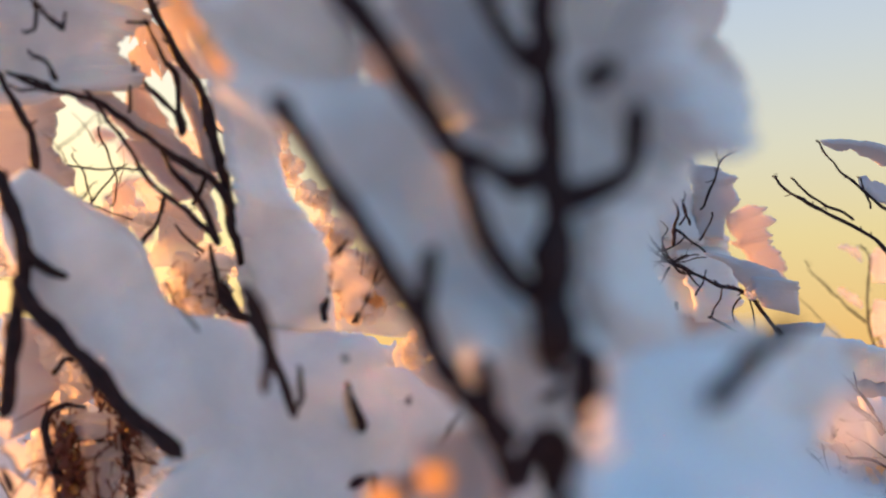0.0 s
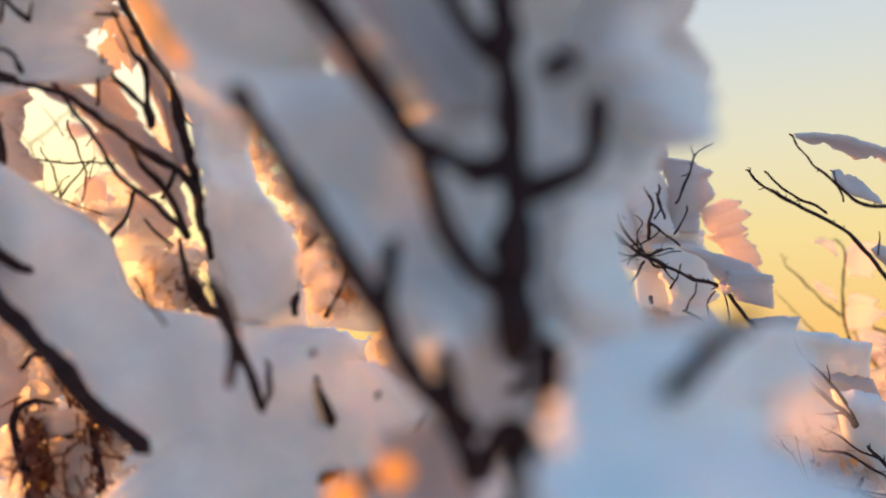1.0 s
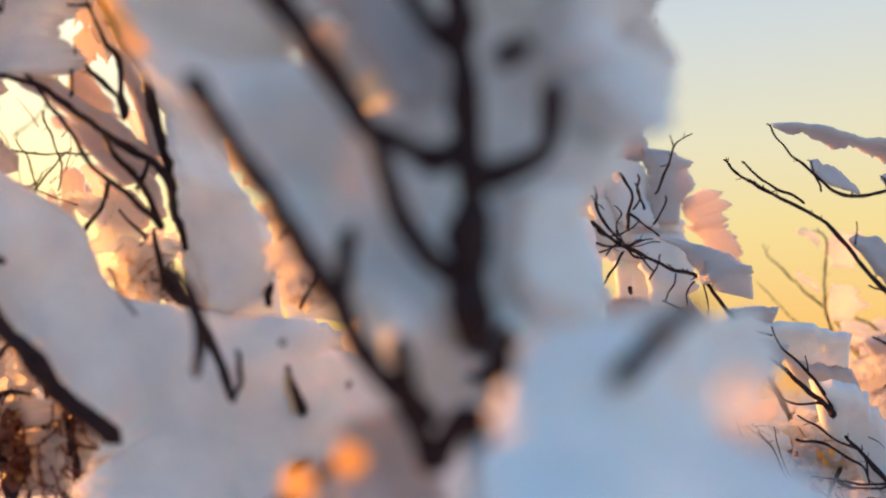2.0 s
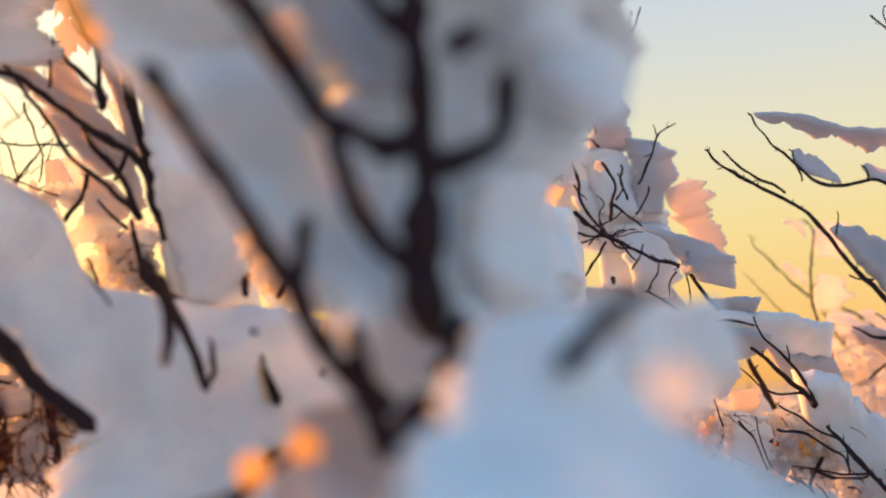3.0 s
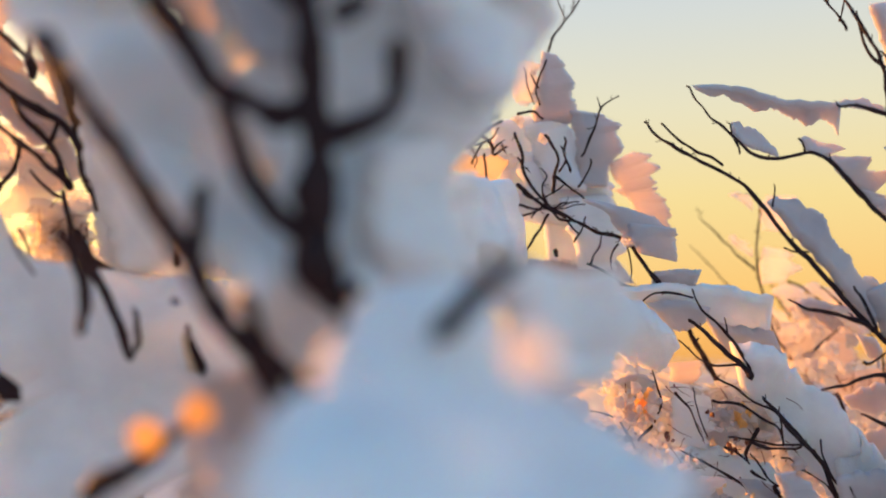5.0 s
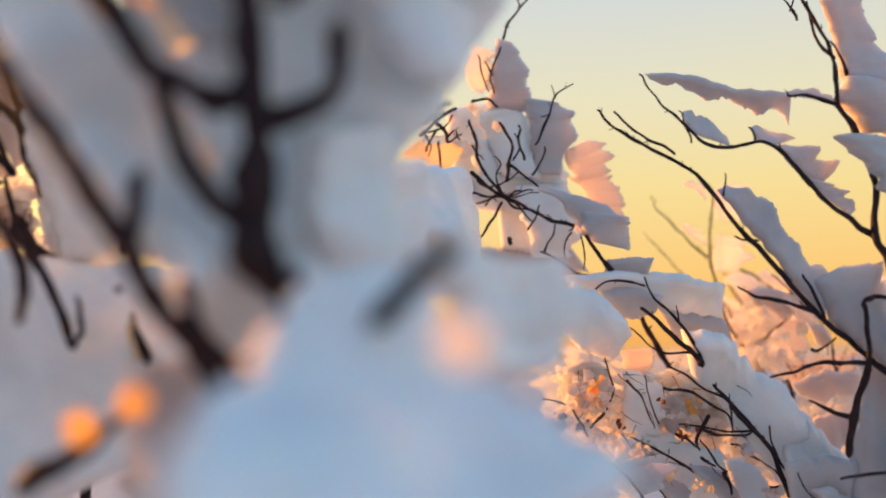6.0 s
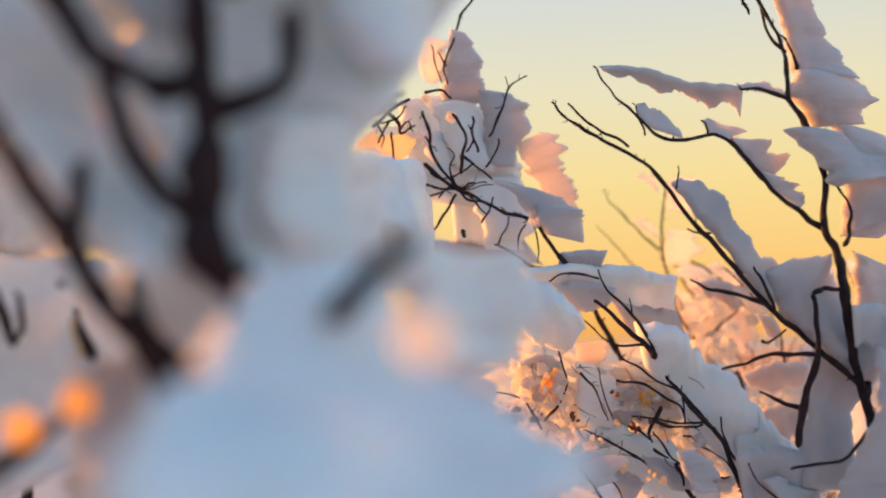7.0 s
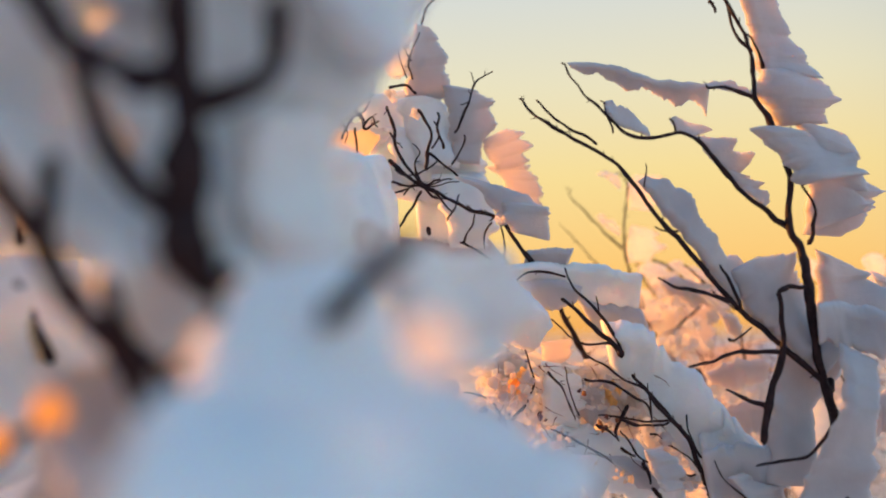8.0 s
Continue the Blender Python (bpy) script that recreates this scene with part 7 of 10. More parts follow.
flag(far_side, [(-0.4381, 1.0272, 0.6107), (-0.4301, 1.0328, 0.5847), (-0.4165, 1.0396, 0.5674)], [(-0.4294, 1.043, 0.615), (-0.402, 1.0431, 0.589), (-0.4037, 1.0492, 0.5702)], 0.014, 298, 2, 0.22, mat=RIME)
limb(far_side, "twig", 0.0016, 0.0008, (-0.4051, 1.028, 0.5562), (-0.4135, 1.0321, 0.568), (-0.4292, 1.0308, 0.5848), (-0.4377, 1.0264, 0.6107), (-0.4408, 1.0229, 0.6155))
flag(far_side, [(-0.5253, 1.2467, 0.5768), (-0.5023, 1.2451, 0.5587), (-0.4901, 1.2502, 0.5415)], [(-0.513, 1.2531, 0.5886), (-0.472, 1.2513, 0.5754), (-0.4747, 1.2553, 0.5518)], 0.014, 299, 2, 0.22, mat=RIME)
limb(far_side, "twig", 0.0014, 0.0007, (-0.4811, 1.2513, 0.531), (-0.4885, 1.2461, 0.5419), (-0.501, 1.2418, 0.559), (-0.5226, 1.2402, 0.5772), (-0.5279, 1.2421, 0.5792))
flag(far_side, [(-0.5135, 1.2751, 0.7461), (-0.4923, 1.2768, 0.726), (-0.477, 1.2795, 0.7082)], [(-0.4995, 1.2895, 0.7481), (-0.4556, 1.2936, 0.7226), (-0.4574, 1.2867, 0.7056)], 0.014, 300, 3, 0.22, mat=RIME)
limb(far_side, "twig", 0.0017, 0.0009, (-0.4666, 1.278, 0.6969), (-0.4749, 1.2741, 0.7079), (-0.4887, 1.2675, 0.7254), (-0.5108, 1.2683, 0.7456), (-0.5201, 1.2619, 0.7533))
flag(far_side, [(-0.4256, 1.0985, 0.6979), (-0.4165, 1.0986, 0.6883), (-0.4094, 1.1014, 0.673)], [(-0.4143, 1.1001, 0.7045), (-0.3958, 1.1119, 0.6954), (-0.4018, 1.1155, 0.6779)], 0.014, 301, 2, 0.22, mat=RIME)
flag(far_side, [(-0.4856, 1.277, 0.6396), (-0.4743, 1.2772, 0.6162), (-0.462, 1.2835, 0.5992)], [(-0.4689, 1.2799, 0.6426), (-0.4405, 1.2894, 0.6168), (-0.4441, 1.29, 0.5991)], 0.014, 302, 1, 0.22, mat=RIME)
limb(far_side, "twig", 0.0021, 0.0007, (-0.4523, 1.2753, 0.5872), (-0.4575, 1.271, 0.5997), (-0.4699, 1.2655, 0.6165), (-0.4814, 1.266, 0.6397), (-0.4864, 1.262, 0.6492))
flag(far_side, [(-0.4968, 1.2984, 0.6081), (-0.4782, 1.3026, 0.591), (-0.4601, 1.3033, 0.577)], [(-0.4805, 1.3046, 0.6125), (-0.4439, 1.3194, 0.5934), (-0.4416, 1.3107, 0.5789)], 0.014, 303, 1, 0.22, mat=RIME)
limb(far_side, "twig", 0.0016, 0.0006, (-0.4509, 1.3046, 0.5673), (-0.458, 1.2971, 0.5773), (-0.474, 1.2911, 0.5915), (-0.4944, 1.2921, 0.6083), (-0.5061, 1.2911, 0.6193))
flag(far_side, [(-0.421, 1.1519, 0.5704), (-0.4084, 1.1574, 0.5609), (-0.3968, 1.1547, 0.5514)], [(-0.4084, 1.1616, 0.5796), (-0.377, 1.1678, 0.5728), (-0.3842, 1.1719, 0.558)], 0.014, 304, 2, 0.22, mat=RIME)
flag(far_side, [(-0.362, 1.0716, 0.7382), (-0.3486, 1.0753, 0.7271), (-0.3403, 1.0816, 0.7161)], [(-0.3527, 1.0805, 0.748), (-0.323, 1.0797, 0.7385), (-0.3266, 1.0838, 0.7233)], 0.014, 305, 1, 0.22, mat=RIME)
limb(far_side, "twig", 0.0014, 0.0008, (-0.3322, 1.0755, 0.7088), (-0.336, 1.0681, 0.7153), (-0.3468, 1.0701, 0.7267), (-0.362, 1.0714, 0.7382), (-0.3709, 1.0659, 0.7484))
flag(far_side, [(-0.4286, 1.2859, 0.6861), (-0.4156, 1.2917, 0.6653), (-0.3915, 1.294, 0.6438)], [(-0.4197, 1.2974, 0.6911), (-0.3918, 1.3029, 0.6679), (-0.383, 1.3111, 0.6453)], 0.014, 306, 3, 0.22, mat=RIME)
flag(far_side, [(-0.3961, 1.1974, 0.669), (-0.3701, 1.1995, 0.6477), (-0.3539, 1.2042, 0.6345)], [(-0.3841, 1.2039, 0.6818), (-0.3404, 1.2029, 0.6653), (-0.3405, 1.2121, 0.645)], 0.014, 307, 3, 0.22, mat=RIME)
flag(far_side, [(-0.3467, 1.0877, 0.6203), (-0.3326, 1.0881, 0.6147), (-0.3247, 1.0914, 0.6041)], [(-0.3332, 1.099, 0.6232), (-0.2996, 1.0947, 0.616), (-0.3089, 1.1006, 0.6044)], 0.014, 308, 1, 0.22, mat=RIME)
flag(far_side, [(-0.3586, 1.0775, 0.5812), (-0.3417, 1.0763, 0.5662), (-0.3269, 1.0792, 0.5424)], [(-0.3512, 1.082, 0.5889), (-0.3263, 1.0872, 0.5758), (-0.3203, 1.0895, 0.5481)], 0.014, 309, 1, 0.22, mat=RIME)
limb(far_side, "twig", 0.0011, 0.0008, (-0.3169, 1.0728, 0.5317), (-0.325, 1.073, 0.543), (-0.3382, 1.0653, 0.567), (-0.3554, 1.0677, 0.5818), (-0.3593, 1.063, 0.5911))
flag(far_side, [(-0.3722, 1.1934, 0.7519), (-0.3564, 1.1923, 0.7413), (-0.3449, 1.1974, 0.7248)], [(-0.3623, 1.1964, 0.7622), (-0.3347, 1.2013, 0.7543), (-0.3346, 1.2049, 0.7331)], 0.014, 310, 1, 0.22, mat=RIME)
flag(far_side, [(-0.3511, 1.127, 0.6944), (-0.3374, 1.1294, 0.6853), (-0.3248, 1.1334, 0.6775)], [(-0.3389, 1.1439, 0.6965), (-0.3052, 1.1466, 0.684), (-0.3094, 1.1482, 0.6767)], 0.014, 311, 2, 0.22, mat=RIME)
flag(far_side, [(-0.3693, 1.2418, 0.6462), (-0.355, 1.2462, 0.6276), (-0.3422, 1.2422, 0.6142)], [(-0.3535, 1.2448, 0.6485), (-0.3198, 1.2484, 0.6264), (-0.3284, 1.2587, 0.6124)], 0.014, 312, 1, 0.22, mat=RIME)
limb(far_side, "twig", 0.0014, 0.0010, (-0.3331, 1.2344, 0.6046), (-0.3401, 1.2343, 0.6144), (-0.3503, 1.2299, 0.6279), (-0.3676, 1.2361, 0.6462), (-0.3745, 1.2258, 0.6568))
flag(far_side, [(-0.3574, 1.184, 0.5941), (-0.3326, 1.1902, 0.5743), (-0.3135, 1.1934, 0.5608)], [(-0.3463, 1.1898, 0.5993), (-0.3077, 1.1998, 0.5786), (-0.3012, 1.2017, 0.5636)], 0.014, 313, 3, 0.22, mat=RIME)
limb(far_side, "twig", 0.0019, 0.0008, (-0.2993, 1.1857, 0.5521), (-0.3109, 1.1837, 0.5615), (-0.3312, 1.1849, 0.5747), (-0.3568, 1.1819, 0.5942), (-0.3666, 1.1818, 0.5975))
flag(far_side, [(-0.3191, 1.0331, 0.5801), (-0.2973, 1.0336, 0.5633), (-0.2761, 1.0385, 0.5548)], [(-0.3046, 1.0386, 0.5815), (-0.2673, 1.0494, 0.5615), (-0.2613, 1.0488, 0.554)], 0.014, 314, 2, 0.22, mat=RIME)
limb(far_side, "twig", 0.0013, 0.0007, (-0.264, 1.0348, 0.5477), (-0.2751, 1.0346, 0.5552), (-0.2968, 1.032, 0.5634), (-0.3177, 1.0287, 0.5804), (-0.3306, 1.0227, 0.59))
flag(left, [(-0.2637, 0.8416, 0.9694), (-0.2518, 0.8429, 0.9573), (-0.2357, 0.8411, 0.9479)], [(-0.2605, 0.8526, 0.9797), (-0.24, 0.8499, 0.9671), (-0.2311, 0.8524, 0.9564)], 0.012, 315, 1, 0.22, mat=RIME)
limb(left, "twig", 0.0009, 0.0004, (-0.2264, 0.8331, 0.9387), (-0.2352, 0.8394, 0.9473), (-0.2491, 0.8339, 0.954), (-0.2616, 0.835, 0.9669), (-0.274, 0.8346, 0.9765))
flag(left, [(-0.2533, 0.8682, 0.9133), (-0.2454, 0.871, 0.8998), (-0.2338, 0.8724, 0.8853)], [(-0.2482, 0.8743, 0.9169), (-0.2337, 0.8836, 0.9024), (-0.2296, 0.8874, 0.8888)], 0.012, 316, 2, 0.22, mat=RIME)
flag(left, [(-0.2155, 0.8427, 0.9889), (-0.207, 0.8444, 0.9791), (-0.1982, 0.8495, 0.97)], [(-0.2064, 0.8501, 0.9976), (-0.1865, 0.8557, 0.9899), (-0.1878, 0.8568, 0.9768)], 0.012, 317, 2, 0.22, mat=RIME)
limb(left, "twig", 0.0013, 0.0005, (-0.191, 0.84, 0.9604), (-0.1972, 0.8452, 0.9684), (-0.2062, 0.8413, 0.9779), (-0.2157, 0.8435, 0.9892), (-0.2183, 0.8345, 0.99))
flag(left, [(-0.2268, 0.8647, 0.9251), (-0.2198, 0.868, 0.9168), (-0.2087, 0.871, 0.9066)], [(-0.2186, 0.8733, 0.9347), (-0.1985, 0.8718, 0.9259), (-0.1984, 0.8764, 0.9133)], 0.012, 318, 2, 0.22, mat=RIME)
limb(left, "twig", 0.0010, 0.0006, (-0.2023, 0.8629, 0.8982), (-0.2077, 0.8665, 0.9053), (-0.218, 0.8611, 0.9147), (-0.2261, 0.8619, 0.9242), (-0.2319, 0.861, 0.9289))
flag(left, [(-0.355, 0.862, 0.823), (-0.3401, 0.8642, 0.8134), (-0.3284, 0.8688, 0.8021)], [(-0.3519, 0.8745, 0.8283), (-0.326, 0.8726, 0.8162), (-0.3208, 0.8722, 0.8033)], 0.012, 319, 3, 0.22, mat=RIME)
flag(left, [(-0.3068, 0.8424, 0.8136), (-0.2953, 0.8412, 0.7994), (-0.2865, 0.8432, 0.7859)], [(-0.301, 0.8466, 0.8197), (-0.2836, 0.854, 0.8071), (-0.2828, 0.8562, 0.7912)], 0.012, 320, 1, 0.22, mat=RIME)
limb(left, "twig", 0.0013, 0.0004, (-0.2816, 0.8437, 0.7778), (-0.2848, 0.8382, 0.7851), (-0.293, 0.8347, 0.7983), (-0.3049, 0.8372, 0.8126), (-0.3088, 0.8275, 0.8163))
flag(left, [(-0.2769, 0.8318, 0.8479), (-0.2687, 0.8379, 0.8306), (-0.2594, 0.8349, 0.817)], [(-0.2699, 0.836, 0.8536), (-0.2513, 0.8386, 0.8355), (-0.2519, 0.84, 0.8207)], 0.012, 321, 3, 0.22, mat=RIME)
flag(left, [(-0.2377, 0.8738, 0.7976), (-0.2281, 0.8723, 0.791), (-0.221, 0.8761, 0.7879)], [(-0.2293, 0.8855, 0.8013), (-0.204, 0.8774, 0.7909), (-0.209, 0.8812, 0.7883)], 0.012, 322, 2, 0.22, mat=RIME)
limb(left, "twig", 0.0011, 0.0005, (-0.2135, 0.8633, 0.7833), (-0.2177, 0.8629, 0.7859), (-0.2247, 0.8595, 0.789), (-0.2343, 0.8611, 0.7955), (-0.2388, 0.8617, 0.7982))
flag(left, [(-0.2555, 0.888, 0.7499), (-0.2498, 0.8908, 0.7369), (-0.2411, 0.8966, 0.7242)], [(-0.2497, 0.893, 0.7542), (-0.2358, 0.8956, 0.7407), (-0.236, 0.9073, 0.7267)], 0.012, 323, 2, 0.22, mat=RIME)
limb(left, "twig", 0.0012, 0.0005, (-0.233, 0.8835, 0.7152), (-0.2381, 0.8852, 0.7232), (-0.2468, 0.8802, 0.7359), (-0.2547, 0.8851, 0.7495), (-0.2591, 0.8842, 0.7579))
flag(left, [(-0.2143, 0.8755, 0.7943), (-0.208, 0.8739, 0.7808), (-0.199, 0.8783, 0.7682)], [(-0.2107, 0.8868, 0.7984), (-0.1975, 0.8879, 0.7824), (-0.1934, 0.8867, 0.7688)], 0.012, 324, 3, 0.22, mat=RIME)
flag(left, [(-0.2096, 0.8528, 0.7436), (-0.2008, 0.8512, 0.7368), (-0.1892, 0.855, 0.7306)], [(-0.2034, 0.8662, 0.7529), (-0.1836, 0.8616, 0.7483), (-0.1807, 0.8643, 0.7378)], 0.012, 325, 3, 0.22, mat=RIME)
limb(left, "twig", 0.0012, 0.0006, (-0.1817, 0.8445, 0.7256), (-0.1881, 0.8504, 0.7302), (-0.1995, 0.8457, 0.7363), (-0.2075, 0.8443, 0.7426), (-0.2183, 0.8483, 0.7471))
flag(low, [(0.279, 0.9768, 0.6287), (0.2832, 0.9751, 0.6213), (0.2892, 0.9795, 0.6138)], [(0.2868, 0.9901, 0.6306), (0.2955, 0.9813, 0.621), (0.2962, 0.9855, 0.6135)], 0.009, 326, 1, 0.22, mat=RIME)
flag(low, [(0.2884, 0.993, 0.6208), (0.2936, 0.9898, 0.614), (0.298, 0.989, 0.6065)], [(0.2935, 0.9945, 0.6225), (0.3053, 0.9956, 0.6125), (0.3055, 0.9999, 0.6054)], 0.009, 327, 3, 0.22, mat=RIME)
flag(low, [(0.2825, 0.9759, 0.6033), (0.2911, 0.9732, 0.596), (0.2967, 0.976, 0.5846)], [(0.2898, 0.9802, 0.6058), (0.3052, 0.9744, 0.5974), (0.3043, 0.9791, 0.5853)], 0.009, 328, 3, 0.22, mat=RIME)
flag(low, [(0.2866, 0.9923, 0.5867), (0.2912, 0.9894, 0.5828), (0.2992, 0.9891, 0.5752)], [(0.296, 1.0067, 0.5897), (0.3086, 1.0051, 0.5843), (0.3079, 0.9967, 0.5762)], 0.009, 329, 1, 0.22, mat=RIME)
flag(low, [(0.2902, 0.9741, 0.6364), (0.299, 0.9807, 0.6289), (0.301, 0.9749, 0.6177)], [(0.2997, 0.9836, 0.638), (0.3143, 0.9813, 0.6275), (0.3103, 0.9828, 0.6167)], 0.009, 330, 3, 0.22, mat=RIME)
flag(low, [(0.2876, 0.9572, 0.6123), (0.2965, 0.9601, 0.6048), (0.3054, 0.962, 0.5968)], [(0.297, 0.964, 0.6169), (0.3142, 0.9672, 0.6093), (0.3139, 0.9638, 0.5994)], 0.009, 331, 2, 0.22, mat=RIME)
flag(low, [(0.2885, 0.9594, 0.6067), (0.2959, 0.96, 0.5982), (0.3024, 0.9594, 0.592)], [(0.2978, 0.9658, 0.6101), (0.3129, 0.9595, 0.6012), (0.3134, 0.9672, 0.5936)], 0.009, 332, 1, 0.22, mat=RIME)
flag(low, [(0.299, 0.9903, 0.5837), (0.3042, 0.9958, 0.5775), (0.308, 0.9918, 0.5731)], [(0.3102, 1.0069, 0.5842), (0.3202, 0.9987, 0.5764), (0.3191, 1.0049, 0.5714)], 0.009, 333, 2, 0.22, mat=RIME)
flag(low, [(0.3076, 0.9853, 0.6316), (0.3128, 0.9828, 0.627), (0.319, 0.9843, 0.6228)], [(0.3147, 0.993, 0.6372), (0.3254, 0.9883, 0.633), (0.3271, 0.9935, 0.6266)], 0.009, 334, 1, 0.22, mat=RIME)
flag(low, [(0.3086, 0.9893, 0.608), (0.3147, 0.9906, 0.5993), (0.3214, 0.9871, 0.5942)], [(0.319, 0.9986, 0.6121), (0.3317, 0.9923, 0.6041), (0.3327, 0.9968, 0.5964)], 0.009, 335, 1, 0.22, mat=RIME)
flag(low, [(0.3035, 0.966, 0.6), (0.3133, 0.9694, 0.5952), (0.3195, 0.9644, 0.587)], [(0.31, 0.9746, 0.6018), (0.3228, 0.9705, 0.5944), (0.3263, 0.9736, 0.5863)], 0.009, 336, 1, 0.22, mat=RIME)
flag(low, [(0.3012, 0.9669, 0.5917), (0.3057, 0.9646, 0.5812), (0.3133, 0.9633, 0.5739)], [(0.3121, 0.9794, 0.5953), (0.3246, 0.9714, 0.5837), (0.3243, 0.9712, 0.5753)], 0.009, 337, 3, 0.22, mat=RIME)
flag(low, [(0.3242, 0.9833, 0.6296), (0.3353, 0.9857, 0.6231), (0.3431, 0.9844, 0.6162)], [(0.3329, 0.9974, 0.6334), (0.3486, 0.9912, 0.6263), (0.3509, 0.9891, 0.6182)], 0.009, 338, 2, 0.22, mat=RIME)
flag(low, [(0.3149, 0.9594, 0.6162), (0.318, 0.9562, 0.6074), (0.3274, 0.9605, 0.5993)], [(0.322, 0.9724, 0.6174), (0.3312, 0.973, 0.6059), (0.3355, 0.9721, 0.598)], 0.009, 339, 3, 0.22, mat=RIME)
flag(low, [(0.3165, 0.9683, 0.5952), (0.3207, 0.9697, 0.5872), (0.3271, 0.9653, 0.579)], [(0.3254, 0.9761, 0.6003), (0.3355, 0.9703, 0.5936), (0.3378, 0.9805, 0.5817)], 0.009, 340, 1, 0.22, mat=RIME)
flag(low, [(0.3083, 0.9581, 0.5848), (0.3154, 0.9549, 0.5788), (0.3268, 0.9603, 0.5721)], [(0.3175, 0.968, 0.5874), (0.3319, 0.9614, 0.5803), (0.3365, 0.9691, 0.573)], 0.009, 341, 1, 0.22, mat=RIME)
flag(low, [(0.3384, 0.9787, 0.6324), (0.343, 0.9786, 0.626), (0.3475, 0.9804, 0.6208)], [(0.3475, 0.9838, 0.6356), (0.36, 0.9821, 0.628), (0.3575, 0.9867, 0.6216)], 0.009, 342, 1, 0.22, mat=RIME)
flag(low, [(0.3349, 0.9613, 0.6175), (0.3404, 0.9648, 0.6134), (0.3455, 0.9626, 0.61)], [(0.3444, 0.9684, 0.62), (0.3565, 0.9662, 0.6136), (0.3549, 0.9673, 0.6102)], 0.009, 343, 2, 0.22, mat=RIME)
flag(low, [(0.3316, 0.9536, 0.6044), (0.3378, 0.9563, 0.5954), (0.3431, 0.9553, 0.5876)], [(0.3433, 0.9654, 0.606), (0.3569, 0.9609, 0.5948), (0.3549, 0.9649, 0.5868)], 0.009, 344, 3, 0.22, mat=RIME)
flag(low, [(0.334, 0.9767, 0.5854), (0.3414, 0.9765, 0.5779), (0.3493, 0.9808, 0.5662)], [(0.3412, 0.9838, 0.5883), (0.356, 0.9868, 0.5792), (0.357, 0.9872, 0.5672)], 0.009, 345, 2, 0.22, mat=RIME)
flag(low, [(0.4, 0.9312, 0.6227), (0.4107, 0.9346, 0.6137), (0.4223, 0.9352, 0.6085)], [(0.4109, 0.9478, 0.625), (0.4245, 0.941, 0.6143), (0.4321, 0.9462, 0.6085)], 0.009, 346, 1, 0.22, mat=RIME)
flag(low, [(0.4106, 0.97, 0.6046), (0.4185, 0.9765, 0.598), (0.4214, 0.9747, 0.5923)], [(0.423, 0.9853, 0.6085), (0.4349, 0.9797, 0.6015), (0.432, 0.9826, 0.594)], 0.009, 347, 1, 0.22, mat=RIME)
flag(low, [(0.4048, 0.9468, 0.5895), (0.411, 0.9419, 0.5798), (0.4148, 0.9419, 0.5703)], [(0.4149, 0.9556, 0.5917), (0.4311, 0.9559, 0.5784), (0.4251, 0.9498, 0.5695)], 0.009, 348, 3, 0.22, mat=RIME)
flag(low, [(0.416, 0.9395, 0.6201), (0.4203, 0.9392, 0.6134), (0.4242, 0.9377, 0.6056)], [(0.429, 0.9513, 0.6207), (0.44, 0.9437, 0.6112), (0.4389, 0.9507, 0.6037)], 0.009, 349, 2, 0.22, mat=RIME)
flag(low, [(0.4172, 0.9341, 0.6064), (0.4214, 0.932, 0.5987), (0.4286, 0.9384, 0.5901)], [(0.4238, 0.9393, 0.6094), (0.4335, 0.9381, 0.6005), (0.4333, 0.9382, 0.5911)], 0.009, 350, 3, 0.22, mat=RIME)
flag(low, [(0.4263, 0.955, 0.587), (0.431, 0.9523, 0.5798), (0.437, 0.953, 0.574)], [(0.4364, 0.9699, 0.5894), (0.4443, 0.9611, 0.5806), (0.4475, 0.9669, 0.5739)], 0.009, 351, 3, 0.22, mat=RIME)
flag(low, [(0.4325, 0.9448, 0.6191), (0.4369, 0.9428, 0.6163), (0.443, 0.9422, 0.6118)], [(0.443, 0.9508, 0.6211), (0.4602, 0.9588, 0.615), (0.4569, 0.9537, 0.6112)], 0.009, 352, 1, 0.22, mat=RIME)
flag(low, [(0.4234, 0.9379, 0.5951), (0.4289, 0.9358, 0.5907), (0.4394, 0.9398, 0.582)], [(0.4323, 0.9461, 0.5985), (0.4445, 0.943, 0.5934), (0.4484, 0.9465, 0.5837)], 0.009, 353, 3, 0.22, mat=RIME)
flag(low, [(0.4319, 0.9651, 0.5778), (0.4383, 0.9617, 0.5717), (0.4485, 0.9625, 0.5652)], [(0.438, 0.9683, 0.5826), (0.4516, 0.9714, 0.5753), (0.455, 0.9653, 0.5677)], 0.009, 354, 1, 0.22, mat=RIME)
flag(low, [(0.4541, 0.9506, 0.6175), (0.4609, 0.9504, 0.609), (0.4649, 0.9476, 0.6017)], [(0.4649, 0.9548, 0.6218), (0.4809, 0.9523, 0.6125), (0.4792, 0.9577, 0.6033)], 0.009, 355, 2, 0.22, mat=RIME)
flag(low, [(0.4579, 0.9602, 0.6025), (0.4634, 0.9607, 0.5989), (0.4705, 0.9581, 0.5927)], [(0.466, 0.9669, 0.6061), (0.4778, 0.9694, 0.6012), (0.4782, 0.9634, 0.5946)], 0.009, 356, 3, 0.22, mat=RIME)
flag(low, [(0.4482, 0.94, 0.5818), (0.4518, 0.9389, 0.5785), (0.4572, 0.9382, 0.5735)], [(0.4612, 0.9532, 0.5875), (0.4716, 0.945, 0.5855), (0.4713, 0.9511, 0.5773)], 0.009, 357, 1, 0.22, mat=RIME)
